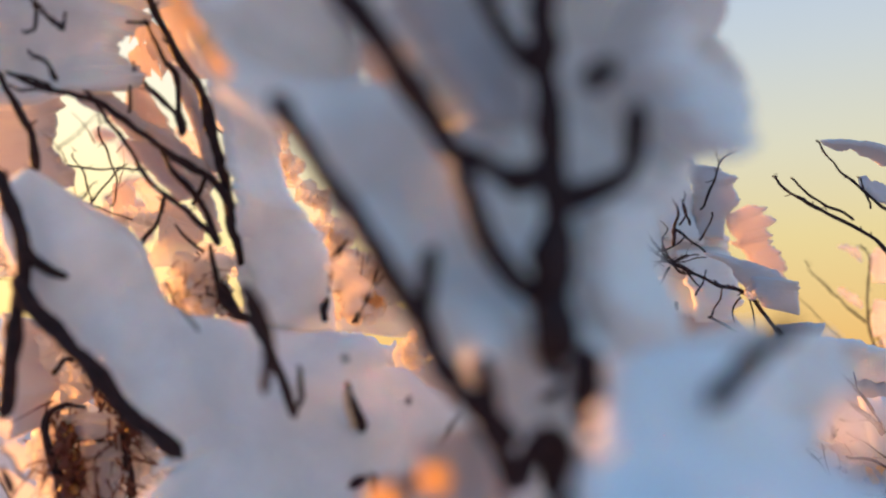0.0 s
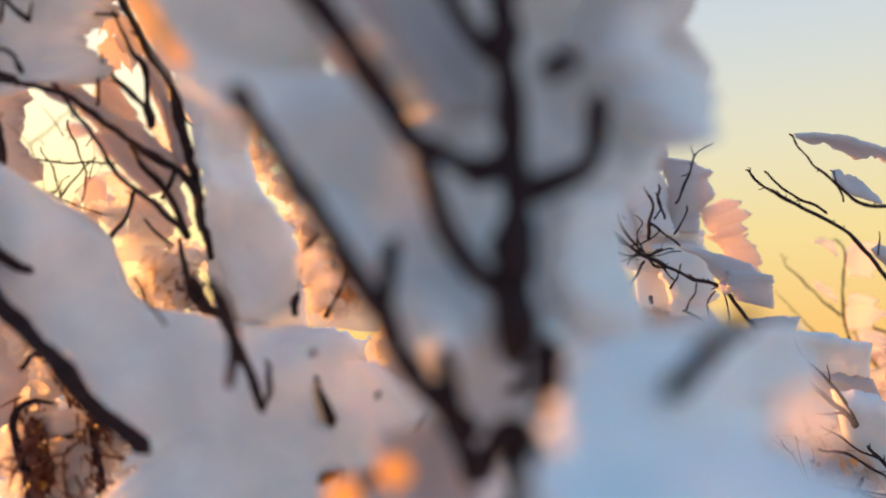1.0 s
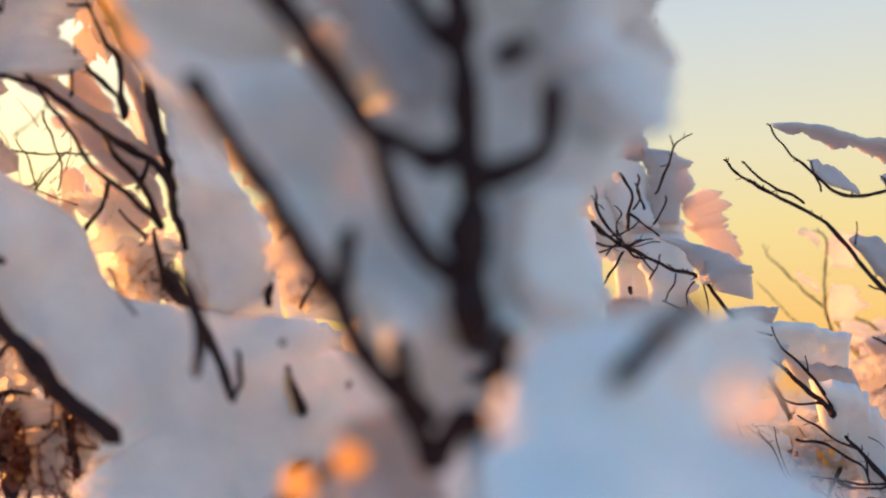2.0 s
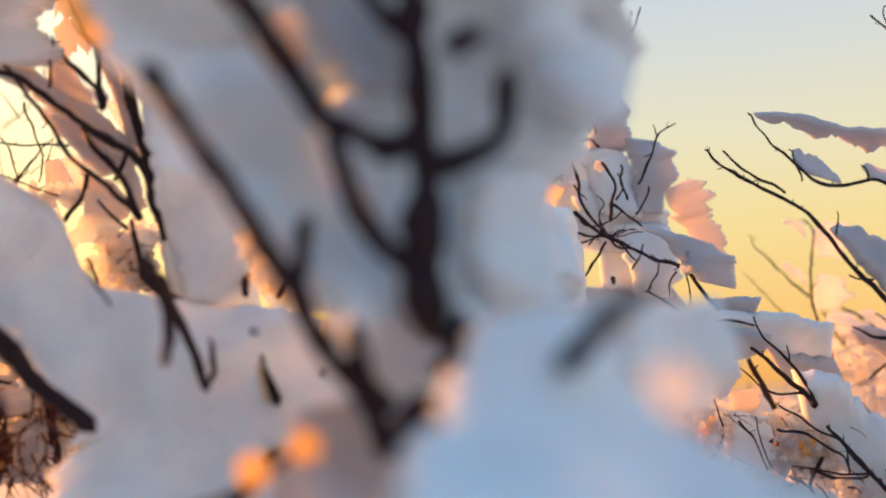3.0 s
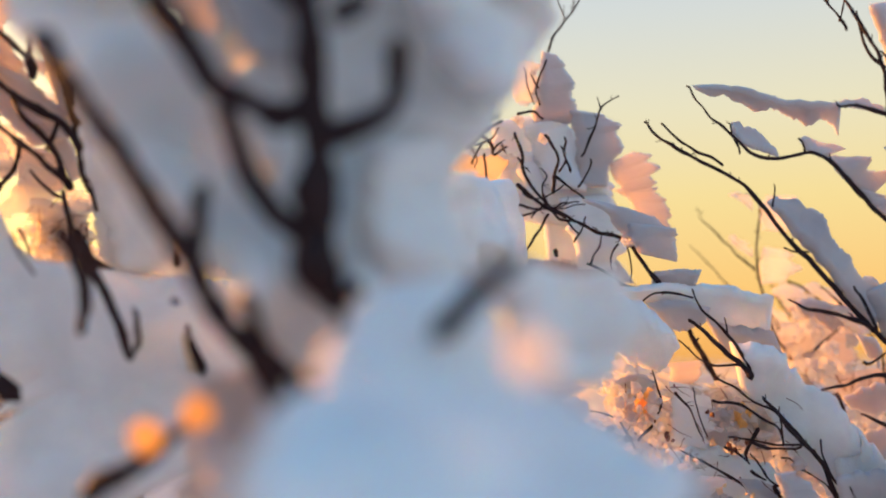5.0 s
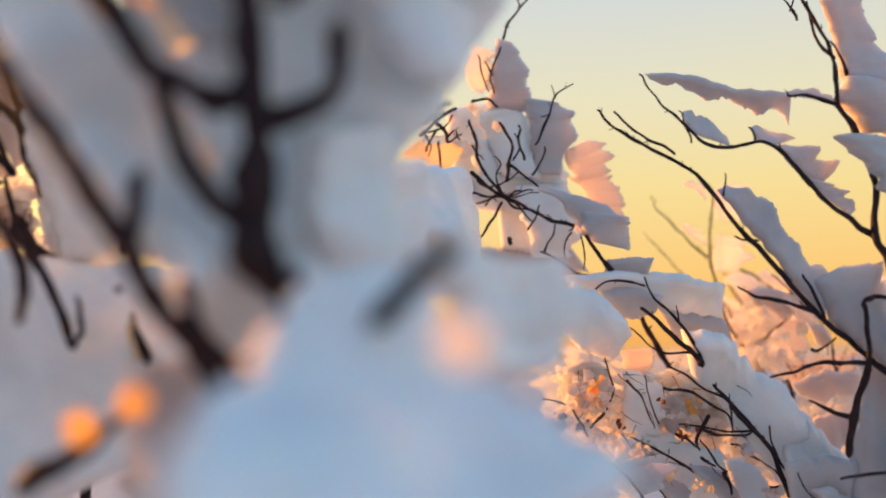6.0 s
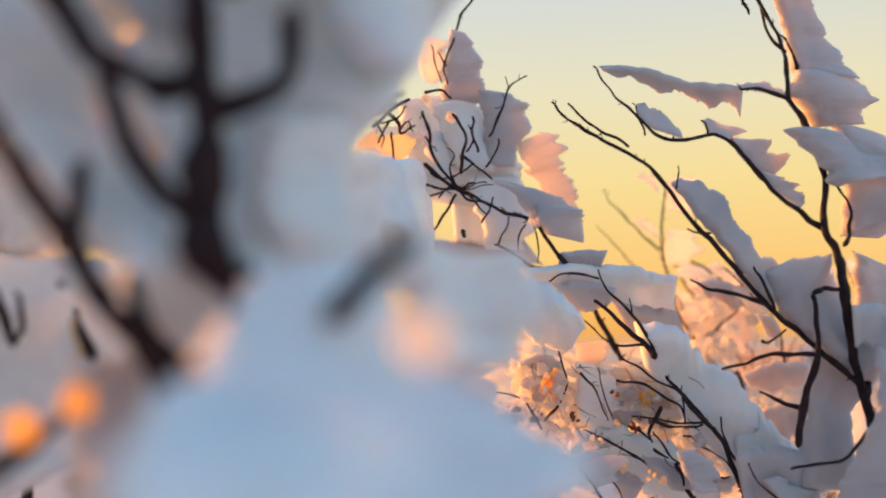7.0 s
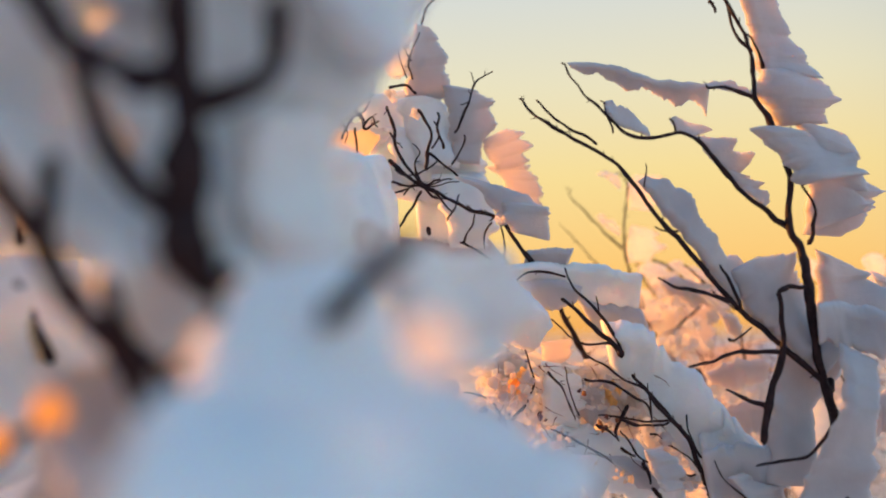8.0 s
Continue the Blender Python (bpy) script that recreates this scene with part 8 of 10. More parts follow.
flag(low, [(0.361, 0.9832, 0.609), (0.3669, 0.9898, 0.6047), (0.3723, 0.9858, 0.599)], [(0.3724, 0.9979, 0.6119), (0.3824, 0.9891, 0.6068), (0.383, 0.9957, 0.6001)], 0.009, 358, 2, 0.22, mat=RIME)
flag(low, [(0.3536, 0.9924, 0.5962), (0.3577, 0.9879, 0.5911), (0.3619, 0.9862, 0.586)], [(0.3627, 0.9964, 0.6034), (0.3779, 0.999, 0.6001), (0.375, 1.0003, 0.5913)], 0.009, 359, 1, 0.22, mat=RIME)
flag(low, [(0.3475, 0.9608, 0.59), (0.3536, 0.9627, 0.5825), (0.3583, 0.9672, 0.5776)], [(0.3559, 0.9704, 0.5921), (0.3665, 0.967, 0.5836), (0.3669, 0.9771, 0.5779)], 0.009, 360, 2, 0.22, mat=RIME)
flag(low, [(0.3607, 0.9473, 0.6207), (0.3665, 0.9439, 0.6152), (0.372, 0.9459, 0.6068)], [(0.3708, 0.9559, 0.6249), (0.3856, 0.9553, 0.6179), (0.3816, 0.949, 0.6087)], 0.009, 361, 1, 0.22, mat=RIME)
flag(low, [(0.3643, 0.9704, 0.5981), (0.3732, 0.9712, 0.5917), (0.3786, 0.97, 0.5843)], [(0.3711, 0.9776, 0.6011), (0.3849, 0.9746, 0.593), (0.3876, 0.9822, 0.584)], 0.009, 362, 3, 0.22, mat=RIME)
flag(low, [(0.3612, 0.9625, 0.5851), (0.3647, 0.9612, 0.5779), (0.3713, 0.9582, 0.5729)], [(0.3715, 0.9714, 0.59), (0.3838, 0.9699, 0.5831), (0.382, 0.9663, 0.576)], 0.009, 363, 3, 0.22, mat=RIME)
flag(low, [(0.3764, 0.9522, 0.6148), (0.3831, 0.9552, 0.6124), (0.3881, 0.9511, 0.6069)], [(0.3868, 0.9612, 0.6195), (0.4018, 0.962, 0.6158), (0.4004, 0.9621, 0.6091)], 0.009, 364, 3, 0.22, mat=RIME)
flag(low, [(0.3806, 0.9808, 0.6082), (0.3873, 0.9823, 0.5971), (0.3934, 0.983, 0.5901)], [(0.3917, 0.9856, 0.609), (0.4102, 0.992, 0.5945), (0.4044, 0.9858, 0.5886)], 0.009, 365, 3, 0.22, mat=RIME)
flag(low, [(0.3751, 0.9802, 0.5883), (0.3846, 0.9826, 0.5823), (0.3915, 0.9839, 0.5758)], [(0.3829, 0.9901, 0.5911), (0.3978, 0.9921, 0.5832), (0.3997, 0.9929, 0.5762)], 0.009, 366, 2, 0.22, mat=RIME)
flag(low, [(0.3881, 0.9613, 0.6217), (0.3928, 0.9638, 0.6142), (0.3981, 0.966, 0.6095)], [(0.3966, 0.9653, 0.6266), (0.4077, 0.9655, 0.6196), (0.4083, 0.9753, 0.6119)], 0.009, 367, 2, 0.22, mat=RIME)
flag(low, [(0.3927, 0.9592, 0.5975), (0.3979, 0.9579, 0.5902), (0.4017, 0.9609, 0.5849)], [(0.4016, 0.9662, 0.6033), (0.4128, 0.9613, 0.597), (0.4103, 0.9651, 0.589)], 0.009, 368, 3, 0.22, mat=RIME)
flag(low, [(0.3847, 0.9628, 0.588), (0.3901, 0.9618, 0.5789), (0.3987, 0.9601, 0.571)], [(0.3921, 0.9635, 0.5895), (0.4093, 0.974, 0.5772), (0.4081, 0.9637, 0.5706)], 0.009, 369, 2, 0.22, mat=RIME)
flag(low, [(0.4724, 0.9393, 0.5279), (0.4829, 0.9426, 0.5194), (0.4901, 0.9439, 0.5075)], [(0.4824, 0.9517, 0.5311), (0.4949, 0.9467, 0.5235), (0.499, 0.9519, 0.5094)], 0.009, 370, 3, 0.22, mat=RIME)
flag(low, [(0.4676, 0.9363, 0.5104), (0.4717, 0.9357, 0.5033), (0.4795, 0.9369, 0.4957)], [(0.4773, 0.9438, 0.5151), (0.4889, 0.9423, 0.5094), (0.4881, 0.94, 0.4999)], 0.009, 371, 2, 0.22, mat=RIME)
flag(low, [(0.4907, 0.9852, 0.4938), (0.4978, 0.9792, 0.4882), (0.5024, 0.9794, 0.4777)], [(0.5002, 0.993, 0.4952), (0.5125, 0.9847, 0.4874), (0.5161, 0.9955, 0.4752)], 0.009, 372, 3, 0.22, mat=RIME)
flag(low, [(0.4977, 0.9734, 0.5168), (0.5066, 0.9748, 0.5113), (0.5122, 0.9726, 0.5074)], [(0.5107, 0.9833, 0.5221), (0.5271, 0.9828, 0.5177), (0.5244, 0.9787, 0.5113)], 0.009, 373, 2, 0.22, mat=RIME)
flag(low, [(0.4997, 0.967, 0.5142), (0.508, 0.9701, 0.505), (0.5155, 0.9629, 0.4973)], [(0.5062, 0.9719, 0.5185), (0.5182, 0.9706, 0.5092), (0.5235, 0.9698, 0.4983)], 0.009, 374, 3, 0.22, mat=RIME)
flag(low, [(0.4914, 0.9526, 0.4918), (0.4996, 0.9595, 0.4866), (0.5075, 0.9589, 0.4808)], [(0.5016, 0.9594, 0.4927), (0.5181, 0.9673, 0.4847), (0.518, 0.9647, 0.4795)], 0.009, 375, 2, 0.22, mat=RIME)
flag(low, [(0.503, 0.9446, 0.5269), (0.512, 0.9494, 0.5194), (0.5189, 0.9429, 0.5105)], [(0.5151, 0.9569, 0.5268), (0.5295, 0.9559, 0.518), (0.5325, 0.9567, 0.5083)], 0.009, 376, 3, 0.22, mat=RIME)
flag(low, [(0.5176, 0.9689, 0.5139), (0.5231, 0.9685, 0.5025), (0.5316, 0.972, 0.4926)], [(0.5263, 0.9772, 0.5155), (0.5396, 0.9803, 0.5009), (0.5421, 0.9825, 0.4913)], 0.009, 377, 1, 0.22, mat=RIME)
flag(low, [(0.5031, 0.963, 0.491), (0.5123, 0.968, 0.4826), (0.5217, 0.9696, 0.4724)], [(0.5152, 0.9736, 0.4935), (0.5304, 0.9741, 0.4849), (0.5309, 0.9722, 0.4738)], 0.009, 378, 2, 0.22, mat=RIME)
flag(low, [(0.3932, 0.9866, 0.5664), (0.3974, 0.981, 0.5622), (0.4005, 0.9801, 0.5559)], [(0.4022, 0.9917, 0.5727), (0.4153, 0.9892, 0.5691), (0.4123, 0.9922, 0.5597)], 0.009, 379, 2, 0.22, mat=RIME)
flag(low, [(0.3913, 0.9828, 0.5604), (0.4028, 0.9874, 0.5546), (0.4076, 0.9841, 0.5485)], [(0.4021, 0.9923, 0.5606), (0.4208, 0.9945, 0.5518), (0.4169, 0.987, 0.5468)], 0.009, 380, 1, 0.22, mat=RIME)
flag(low, [(0.4055, 0.9676, 0.5777), (0.4115, 0.9668, 0.5691), (0.4173, 0.9621, 0.5604)], [(0.4147, 0.9721, 0.5806), (0.4278, 0.9659, 0.5711), (0.4309, 0.9757, 0.56)], 0.009, 381, 3, 0.22, mat=RIME)
flag(low, [(0.3924, 0.9491, 0.5571), (0.3976, 0.9456, 0.5535), (0.4074, 0.9478, 0.5464)], [(0.4003, 0.9537, 0.5582), (0.4147, 0.9569, 0.5514), (0.4179, 0.9567, 0.5452)], 0.009, 382, 3, 0.22, mat=RIME)
flag(low, [(0.4196, 0.9674, 0.5757), (0.4229, 0.9637, 0.5691), (0.4303, 0.9635, 0.5639)], [(0.4261, 0.967, 0.5795), (0.4407, 0.9768, 0.5706), (0.4388, 0.9671, 0.5651)], 0.009, 383, 2, 0.22, mat=RIME)
flag(low, [(0.4215, 0.9812, 0.5438), (0.4285, 0.9808, 0.5391), (0.4347, 0.9766, 0.536)], [(0.4321, 0.9872, 0.5447), (0.448, 0.9848, 0.537), (0.4456, 0.9819, 0.534)], 0.009, 384, 1, 0.22, mat=RIME)
flag(left, [(-0.0993, 0.8166, 0.7957), (-0.0957, 0.8179, 0.7874), (-0.0886, 0.8217, 0.7811)], [(-0.0964, 0.8292, 0.8005), (-0.0881, 0.8339, 0.7907), (-0.0854, 0.8341, 0.7836)], 0.009, 385, 3, 0.22, mat=RIME)
flag(left, [(-0.1096, 0.821, 0.7744), (-0.1, 0.8249, 0.768), (-0.0936, 0.8265, 0.7628)], [(-0.1046, 0.8358, 0.7792), (-0.0857, 0.8295, 0.7697), (-0.0864, 0.8328, 0.7642)], 0.009, 386, 1, 0.22, mat=RIME)
flag(left, [(-0.112, 0.8381, 0.7622), (-0.1051, 0.837, 0.7545), (-0.0951, 0.8426, 0.7502)], [(-0.107, 0.8456, 0.7663), (-0.0946, 0.8505, 0.7583), (-0.0892, 0.8439, 0.7514)], 0.009, 387, 3, 0.22, mat=RIME)
flag(left, [(-0.1061, 0.8522, 0.741), (-0.099, 0.8536, 0.7361), (-0.0923, 0.8546, 0.7301)], [(-0.1001, 0.8563, 0.7462), (-0.0858, 0.863, 0.7418), (-0.0864, 0.8661, 0.7344)], 0.009, 388, 3, 0.22, mat=RIME)
flag(left, [(-0.0933, 0.818, 0.787), (-0.0868, 0.8188, 0.7811), (-0.0768, 0.8251, 0.7722)], [(-0.0894, 0.8363, 0.7931), (-0.0757, 0.8261, 0.7844), (-0.072, 0.8374, 0.7756)], 0.009, 389, 3, 0.22, mat=RIME)
flag(left, [(-0.0832, 0.8153, 0.7687), (-0.0786, 0.8147, 0.7632), (-0.0759, 0.8132, 0.7561)], [(-0.0772, 0.8237, 0.7715), (-0.0658, 0.8249, 0.7637), (-0.0699, 0.8225, 0.7569)], 0.009, 390, 2, 0.22, mat=RIME)
flag(left, [(-0.0882, 0.8534, 0.7526), (-0.0814, 0.8527, 0.7489), (-0.0713, 0.8492, 0.742)], [(-0.0849, 0.8609, 0.7576), (-0.0735, 0.8613, 0.7536), (-0.0681, 0.8667, 0.746)], 0.009, 391, 2, 0.22, mat=RIME)
flag(left, [(-0.0925, 0.8591, 0.7393), (-0.0857, 0.8597, 0.7312), (-0.0784, 0.8545, 0.7216)], [(-0.0854, 0.8635, 0.7445), (-0.0696, 0.8615, 0.7366), (-0.0717, 0.8705, 0.7266)], 0.009, 392, 1, 0.22, mat=RIME)
flag(left, [(-0.0613, 0.8046, 0.7928), (-0.0598, 0.8112, 0.789), (-0.0552, 0.8106, 0.7825)], [(-0.0546, 0.8189, 0.7979), (-0.0438, 0.8235, 0.7927), (-0.0472, 0.8238, 0.7852)], 0.009, 393, 3, 0.22, mat=RIME)
flag(left, [(-0.0787, 0.8334, 0.78), (-0.0731, 0.8333, 0.7754), (-0.0655, 0.8332, 0.7719)], [(-0.074, 0.8408, 0.7863), (-0.0624, 0.8356, 0.7815), (-0.06, 0.8386, 0.7758)], 0.009, 394, 1, 0.22, mat=RIME)
flag(left, [(-0.07, 0.8619, 0.7558), (-0.0631, 0.8607, 0.7495), (-0.0554, 0.862, 0.744)], [(-0.0632, 0.8741, 0.7594), (-0.0471, 0.87, 0.7506), (-0.0473, 0.875, 0.7454)], 0.009, 395, 3, 0.22, mat=RIME)
flag(left, [(-0.0769, 0.8665, 0.748), (-0.0676, 0.8675, 0.7434), (-0.0615, 0.8636, 0.7379)], [(-0.072, 0.8748, 0.7521), (-0.0562, 0.8742, 0.7458), (-0.0567, 0.8766, 0.7403)], 0.009, 396, 2, 0.22, mat=RIME)
flag(left, [(-0.0567, 0.8373, 0.793), (-0.0486, 0.8387, 0.7897), (-0.0385, 0.8403, 0.7823)], [(-0.0501, 0.8527, 0.8019), (-0.0341, 0.8531, 0.7995), (-0.0313, 0.8501, 0.7886)], 0.009, 397, 2, 0.22, mat=RIME)
flag(left, [(-0.0563, 0.8442, 0.7777), (-0.0542, 0.8438, 0.772), (-0.0491, 0.8459, 0.7647)], [(-0.0512, 0.8495, 0.7842), (-0.0425, 0.8513, 0.7794), (-0.0433, 0.8602, 0.7708)], 0.009, 398, 1, 0.22, mat=RIME)
flag(left, [(-0.0597, 0.8192, 0.7535), (-0.0509, 0.8146, 0.7442), (-0.046, 0.8154, 0.7394)], [(-0.0531, 0.8301, 0.757), (-0.0374, 0.8268, 0.7457), (-0.0394, 0.83, 0.7411)], 0.009, 399, 1, 0.22, mat=RIME)
flag(left, [(-0.0593, 0.8384, 0.7403), (-0.0518, 0.8394, 0.7345), (-0.0429, 0.8428, 0.7283)], [(-0.0537, 0.8429, 0.7439), (-0.0409, 0.8525, 0.7379), (-0.037, 0.8465, 0.7297)], 0.009, 400, 3, 0.22, mat=RIME)
flag(left, [(-0.2388, 0.8449, 0.7793), (-0.2357, 0.8477, 0.773), (-0.2321, 0.8502, 0.7688)], [(-0.2395, 0.8611, 0.7854), (-0.2304, 0.8597, 0.7774), (-0.2316, 0.8653, 0.7725)], 0.009, 401, 1, 0.22, mat=RIME)
flag(left, [(-0.2447, 0.8407, 0.7684), (-0.2395, 0.8435, 0.7611), (-0.2334, 0.8464, 0.7534)], [(-0.242, 0.8537, 0.7728), (-0.2294, 0.8563, 0.765), (-0.2288, 0.8555, 0.7561)], 0.009, 402, 1, 0.22, mat=RIME)
flag(left, [(-0.2303, 0.805, 0.7328), (-0.224, 0.8116, 0.7263), (-0.2148, 0.8127, 0.7201)], [(-0.2263, 0.8125, 0.7366), (-0.214, 0.8228, 0.7289), (-0.2085, 0.8142, 0.7218)], 0.009, 403, 3, 0.22, mat=RIME)
flag(left, [(-0.2231, 0.8487, 0.7913), (-0.2163, 0.8493, 0.7847), (-0.2105, 0.8483, 0.7748)], [(-0.2174, 0.8512, 0.7981), (-0.204, 0.854, 0.7934), (-0.2065, 0.8605, 0.7814)], 0.009, 404, 2, 0.22, mat=RIME)
flag(left, [(-0.2245, 0.853, 0.7651), (-0.2194, 0.8558, 0.7619), (-0.212, 0.8512, 0.7582)], [(-0.2191, 0.8636, 0.7692), (-0.2042, 0.8608, 0.7631), (-0.205, 0.8583, 0.7592)], 0.009, 405, 2, 0.22, mat=RIME)
flag(left, [(-0.2316, 0.849, 0.7349), (-0.2248, 0.8493, 0.7289), (-0.2178, 0.8502, 0.7259)], [(-0.2299, 0.8552, 0.7396), (-0.2215, 0.8676, 0.7337), (-0.2165, 0.861, 0.7285)], 0.009, 406, 1, 0.22, mat=RIME)
flag(left, [(-0.2084, 0.8393, 0.7868), (-0.2017, 0.8373, 0.7824), (-0.1952, 0.8392, 0.7756)], [(-0.2056, 0.8435, 0.7921), (-0.1978, 0.8524, 0.789), (-0.1922, 0.8451, 0.7796)], 0.009, 407, 2, 0.22, mat=RIME)
flag(left, [(-0.1969, 0.8118, 0.7547), (-0.1907, 0.8113, 0.7488), (-0.1835, 0.8125, 0.7456)], [(-0.1934, 0.8125, 0.7593), (-0.185, 0.8239, 0.7559), (-0.1811, 0.8208, 0.7501)], 0.009, 408, 2, 0.22, mat=RIME)
flag(left, [(-0.2033, 0.8424, 0.7359), (-0.1997, 0.8429, 0.7324), (-0.1964, 0.8429, 0.7269)], [(-0.2027, 0.8566, 0.7409), (-0.1946, 0.8576, 0.737), (-0.1955, 0.8585, 0.7299)], 0.009, 409, 3, 0.22, mat=RIME)
flag(left, [(-0.3583, 0.8531, 0.6616), (-0.355, 0.8571, 0.6567), (-0.3495, 0.8594, 0.6513)], [(-0.3571, 0.8617, 0.6653), (-0.3509, 0.8713, 0.6594), (-0.3491, 0.8707, 0.6529)], 0.009, 410, 1, 0.22, mat=RIME)
flag(left, [(-0.3443, 0.8446, 0.6425), (-0.3404, 0.8468, 0.6376), (-0.3392, 0.851, 0.6312)], [(-0.3451, 0.8621, 0.6449), (-0.334, 0.8645, 0.6384), (-0.3345, 0.8569, 0.6316)], 0.009, 411, 3, 0.22, mat=RIME)
flag(left, [(-0.3614, 0.8786, 0.616), (-0.3513, 0.8776, 0.6101), (-0.3449, 0.8771, 0.6021)], [(-0.3549, 0.8819, 0.6219), (-0.3363, 0.8811, 0.617), (-0.3384, 0.882, 0.6064)], 0.009, 412, 3, 0.22, mat=RIME)
flag(left, [(-0.3653, 0.8852, 0.5981), (-0.3586, 0.8833, 0.5942), (-0.3522, 0.8852, 0.5871)], [(-0.3642, 0.8931, 0.6022), (-0.3524, 0.8914, 0.5983), (-0.3511, 0.8937, 0.5896)], 0.009, 413, 2, 0.22, mat=RIME)
flag(left, [(-0.3481, 0.8457, 0.5884), (-0.3445, 0.8534, 0.5773), (-0.3333, 0.8502, 0.57)], [(-0.3463, 0.8584, 0.5934), (-0.3314, 0.8591, 0.5837), (-0.3319, 0.866, 0.573)], 0.009, 414, 1, 0.22, mat=RIME)
flag(left, [(-0.3379, 0.8806, 0.6571), (-0.334, 0.8827, 0.6489), (-0.3302, 0.8832, 0.6433)], [(-0.3372, 0.8903, 0.6608), (-0.3283, 0.8935, 0.6521), (-0.3274, 0.888, 0.6454)], 0.009, 415, 1, 0.22, mat=RIME)
flag(left, [(-0.3391, 0.8696, 0.6329), (-0.3306, 0.8683, 0.6274), (-0.3263, 0.8744, 0.6198)], [(-0.335, 0.8754, 0.6368), (-0.3229, 0.8854, 0.6306), (-0.3199, 0.8776, 0.6218)], 0.009, 416, 2, 0.22, mat=RIME)
flag(left, [(-0.3226, 0.8268, 0.6237), (-0.3157, 0.8309, 0.6184), (-0.3093, 0.8304, 0.6133)], [(-0.319, 0.8339, 0.6288), (-0.3035, 0.8335, 0.6246), (-0.3078, 0.844, 0.6166)], 0.009, 417, 1, 0.22, mat=RIME)
flag(left, [(-0.3318, 0.8688, 0.5997), (-0.3292, 0.8721, 0.5946), (-0.3246, 0.8756, 0.5894)], [(-0.3305, 0.8807, 0.602), (-0.3197, 0.8817, 0.5955), (-0.3187, 0.8788, 0.5902)], 0.009, 418, 3, 0.22, mat=RIME)
flag(left, [(-0.3252, 0.8452, 0.5862), (-0.3168, 0.8441, 0.5768), (-0.3096, 0.8457, 0.5706)], [(-0.3229, 0.8499, 0.5902), (-0.3119, 0.8553, 0.5807), (-0.3074, 0.8525, 0.5733)], 0.009, 419, 2, 0.22, mat=RIME)
flag(left, [(-0.3108, 0.8625, 0.6505), (-0.3047, 0.8649, 0.6446), (-0.3012, 0.8696, 0.6366)], [(-0.3108, 0.8789, 0.6552), (-0.2959, 0.8757, 0.6486), (-0.298, 0.879, 0.6395)], 0.009, 420, 3, 0.22, mat=RIME)
flag(left, [(-0.3001, 0.8324, 0.639), (-0.293, 0.831, 0.6333), (-0.2866, 0.8342, 0.6304)], [(-0.2927, 0.8357, 0.6409), (-0.2795, 0.8444, 0.6336), (-0.2804, 0.8435, 0.6303)], 0.009, 421, 1, 0.22, mat=RIME)
flag(left, [(-0.3019, 0.8411, 0.6258), (-0.2995, 0.8423, 0.6196), (-0.2938, 0.8397, 0.6149)], [(-0.2978, 0.8444, 0.6282), (-0.289, 0.8458, 0.621), (-0.2935, 0.8572, 0.6152)], 0.009, 422, 3, 0.22, mat=RIME)
flag(left, [(-0.3085, 0.8584, 0.5946), (-0.3046, 0.861, 0.5886), (-0.3011, 0.861, 0.5808)], [(-0.3102, 0.8733, 0.5986), (-0.2999, 0.8725, 0.5927), (-0.2998, 0.8697, 0.5836)], 0.009, 423, 2, 0.22, mat=RIME)
flag(left, [(-0.3237, 0.8805, 0.5871), (-0.3138, 0.8785, 0.5784), (-0.3097, 0.8864, 0.5663)], [(-0.3174, 0.885, 0.5893), (-0.303, 0.8959, 0.5786), (-0.3034, 0.8933, 0.5667)], 0.009, 424, 2, 0.22, mat=RIME)
flag(left, [(-0.2825, 0.8397, 0.6604), (-0.2798, 0.8471, 0.6566), (-0.2722, 0.8413, 0.6531)], [(-0.2831, 0.8541, 0.6651), (-0.2704, 0.8497, 0.6606), (-0.2694, 0.849, 0.6557)], 0.009, 425, 2, 0.22, mat=RIME)
flag(left, [(-0.2847, 0.8369, 0.6395), (-0.277, 0.8388, 0.6328), (-0.2672, 0.84, 0.6256)], [(-0.2821, 0.8462, 0.6428), (-0.2676, 0.8469, 0.6361), (-0.2617, 0.8424, 0.628)], 0.009, 426, 1, 0.22, mat=RIME)
flag(left, [(-0.293, 0.848, 0.6175), (-0.2847, 0.8436, 0.6109), (-0.2796, 0.8469, 0.6065)], [(-0.2887, 0.8476, 0.6214), (-0.2779, 0.8524, 0.614), (-0.2777, 0.8559, 0.608)], 0.009, 427, 1, 0.22, mat=RIME)
flag(left, [(-0.2992, 0.8829, 0.5966), (-0.2928, 0.8833, 0.5916), (-0.2866, 0.8836, 0.5881)], [(-0.292, 0.8872, 0.5979), (-0.2783, 0.8962, 0.5898), (-0.2798, 0.8931, 0.587)], 0.009, 428, 1, 0.22, mat=RIME)
flag(left, [(-0.2909, 0.8367, 0.587), (-0.2878, 0.8397, 0.5812), (-0.2827, 0.8433, 0.5747)], [(-0.2912, 0.8528, 0.5878), (-0.2795, 0.8501, 0.5804), (-0.2782, 0.8475, 0.5739)], 0.009, 429, 1, 0.22, mat=RIME)
flag(left, [(-0.2871, 0.8783, 0.6579), (-0.2797, 0.8794, 0.6503), (-0.2722, 0.8792, 0.6457)], [(-0.2835, 0.8929, 0.6596), (-0.265, 0.8872, 0.6499), (-0.2666, 0.8899, 0.6452)], 0.009, 430, 3, 0.22, mat=RIME)
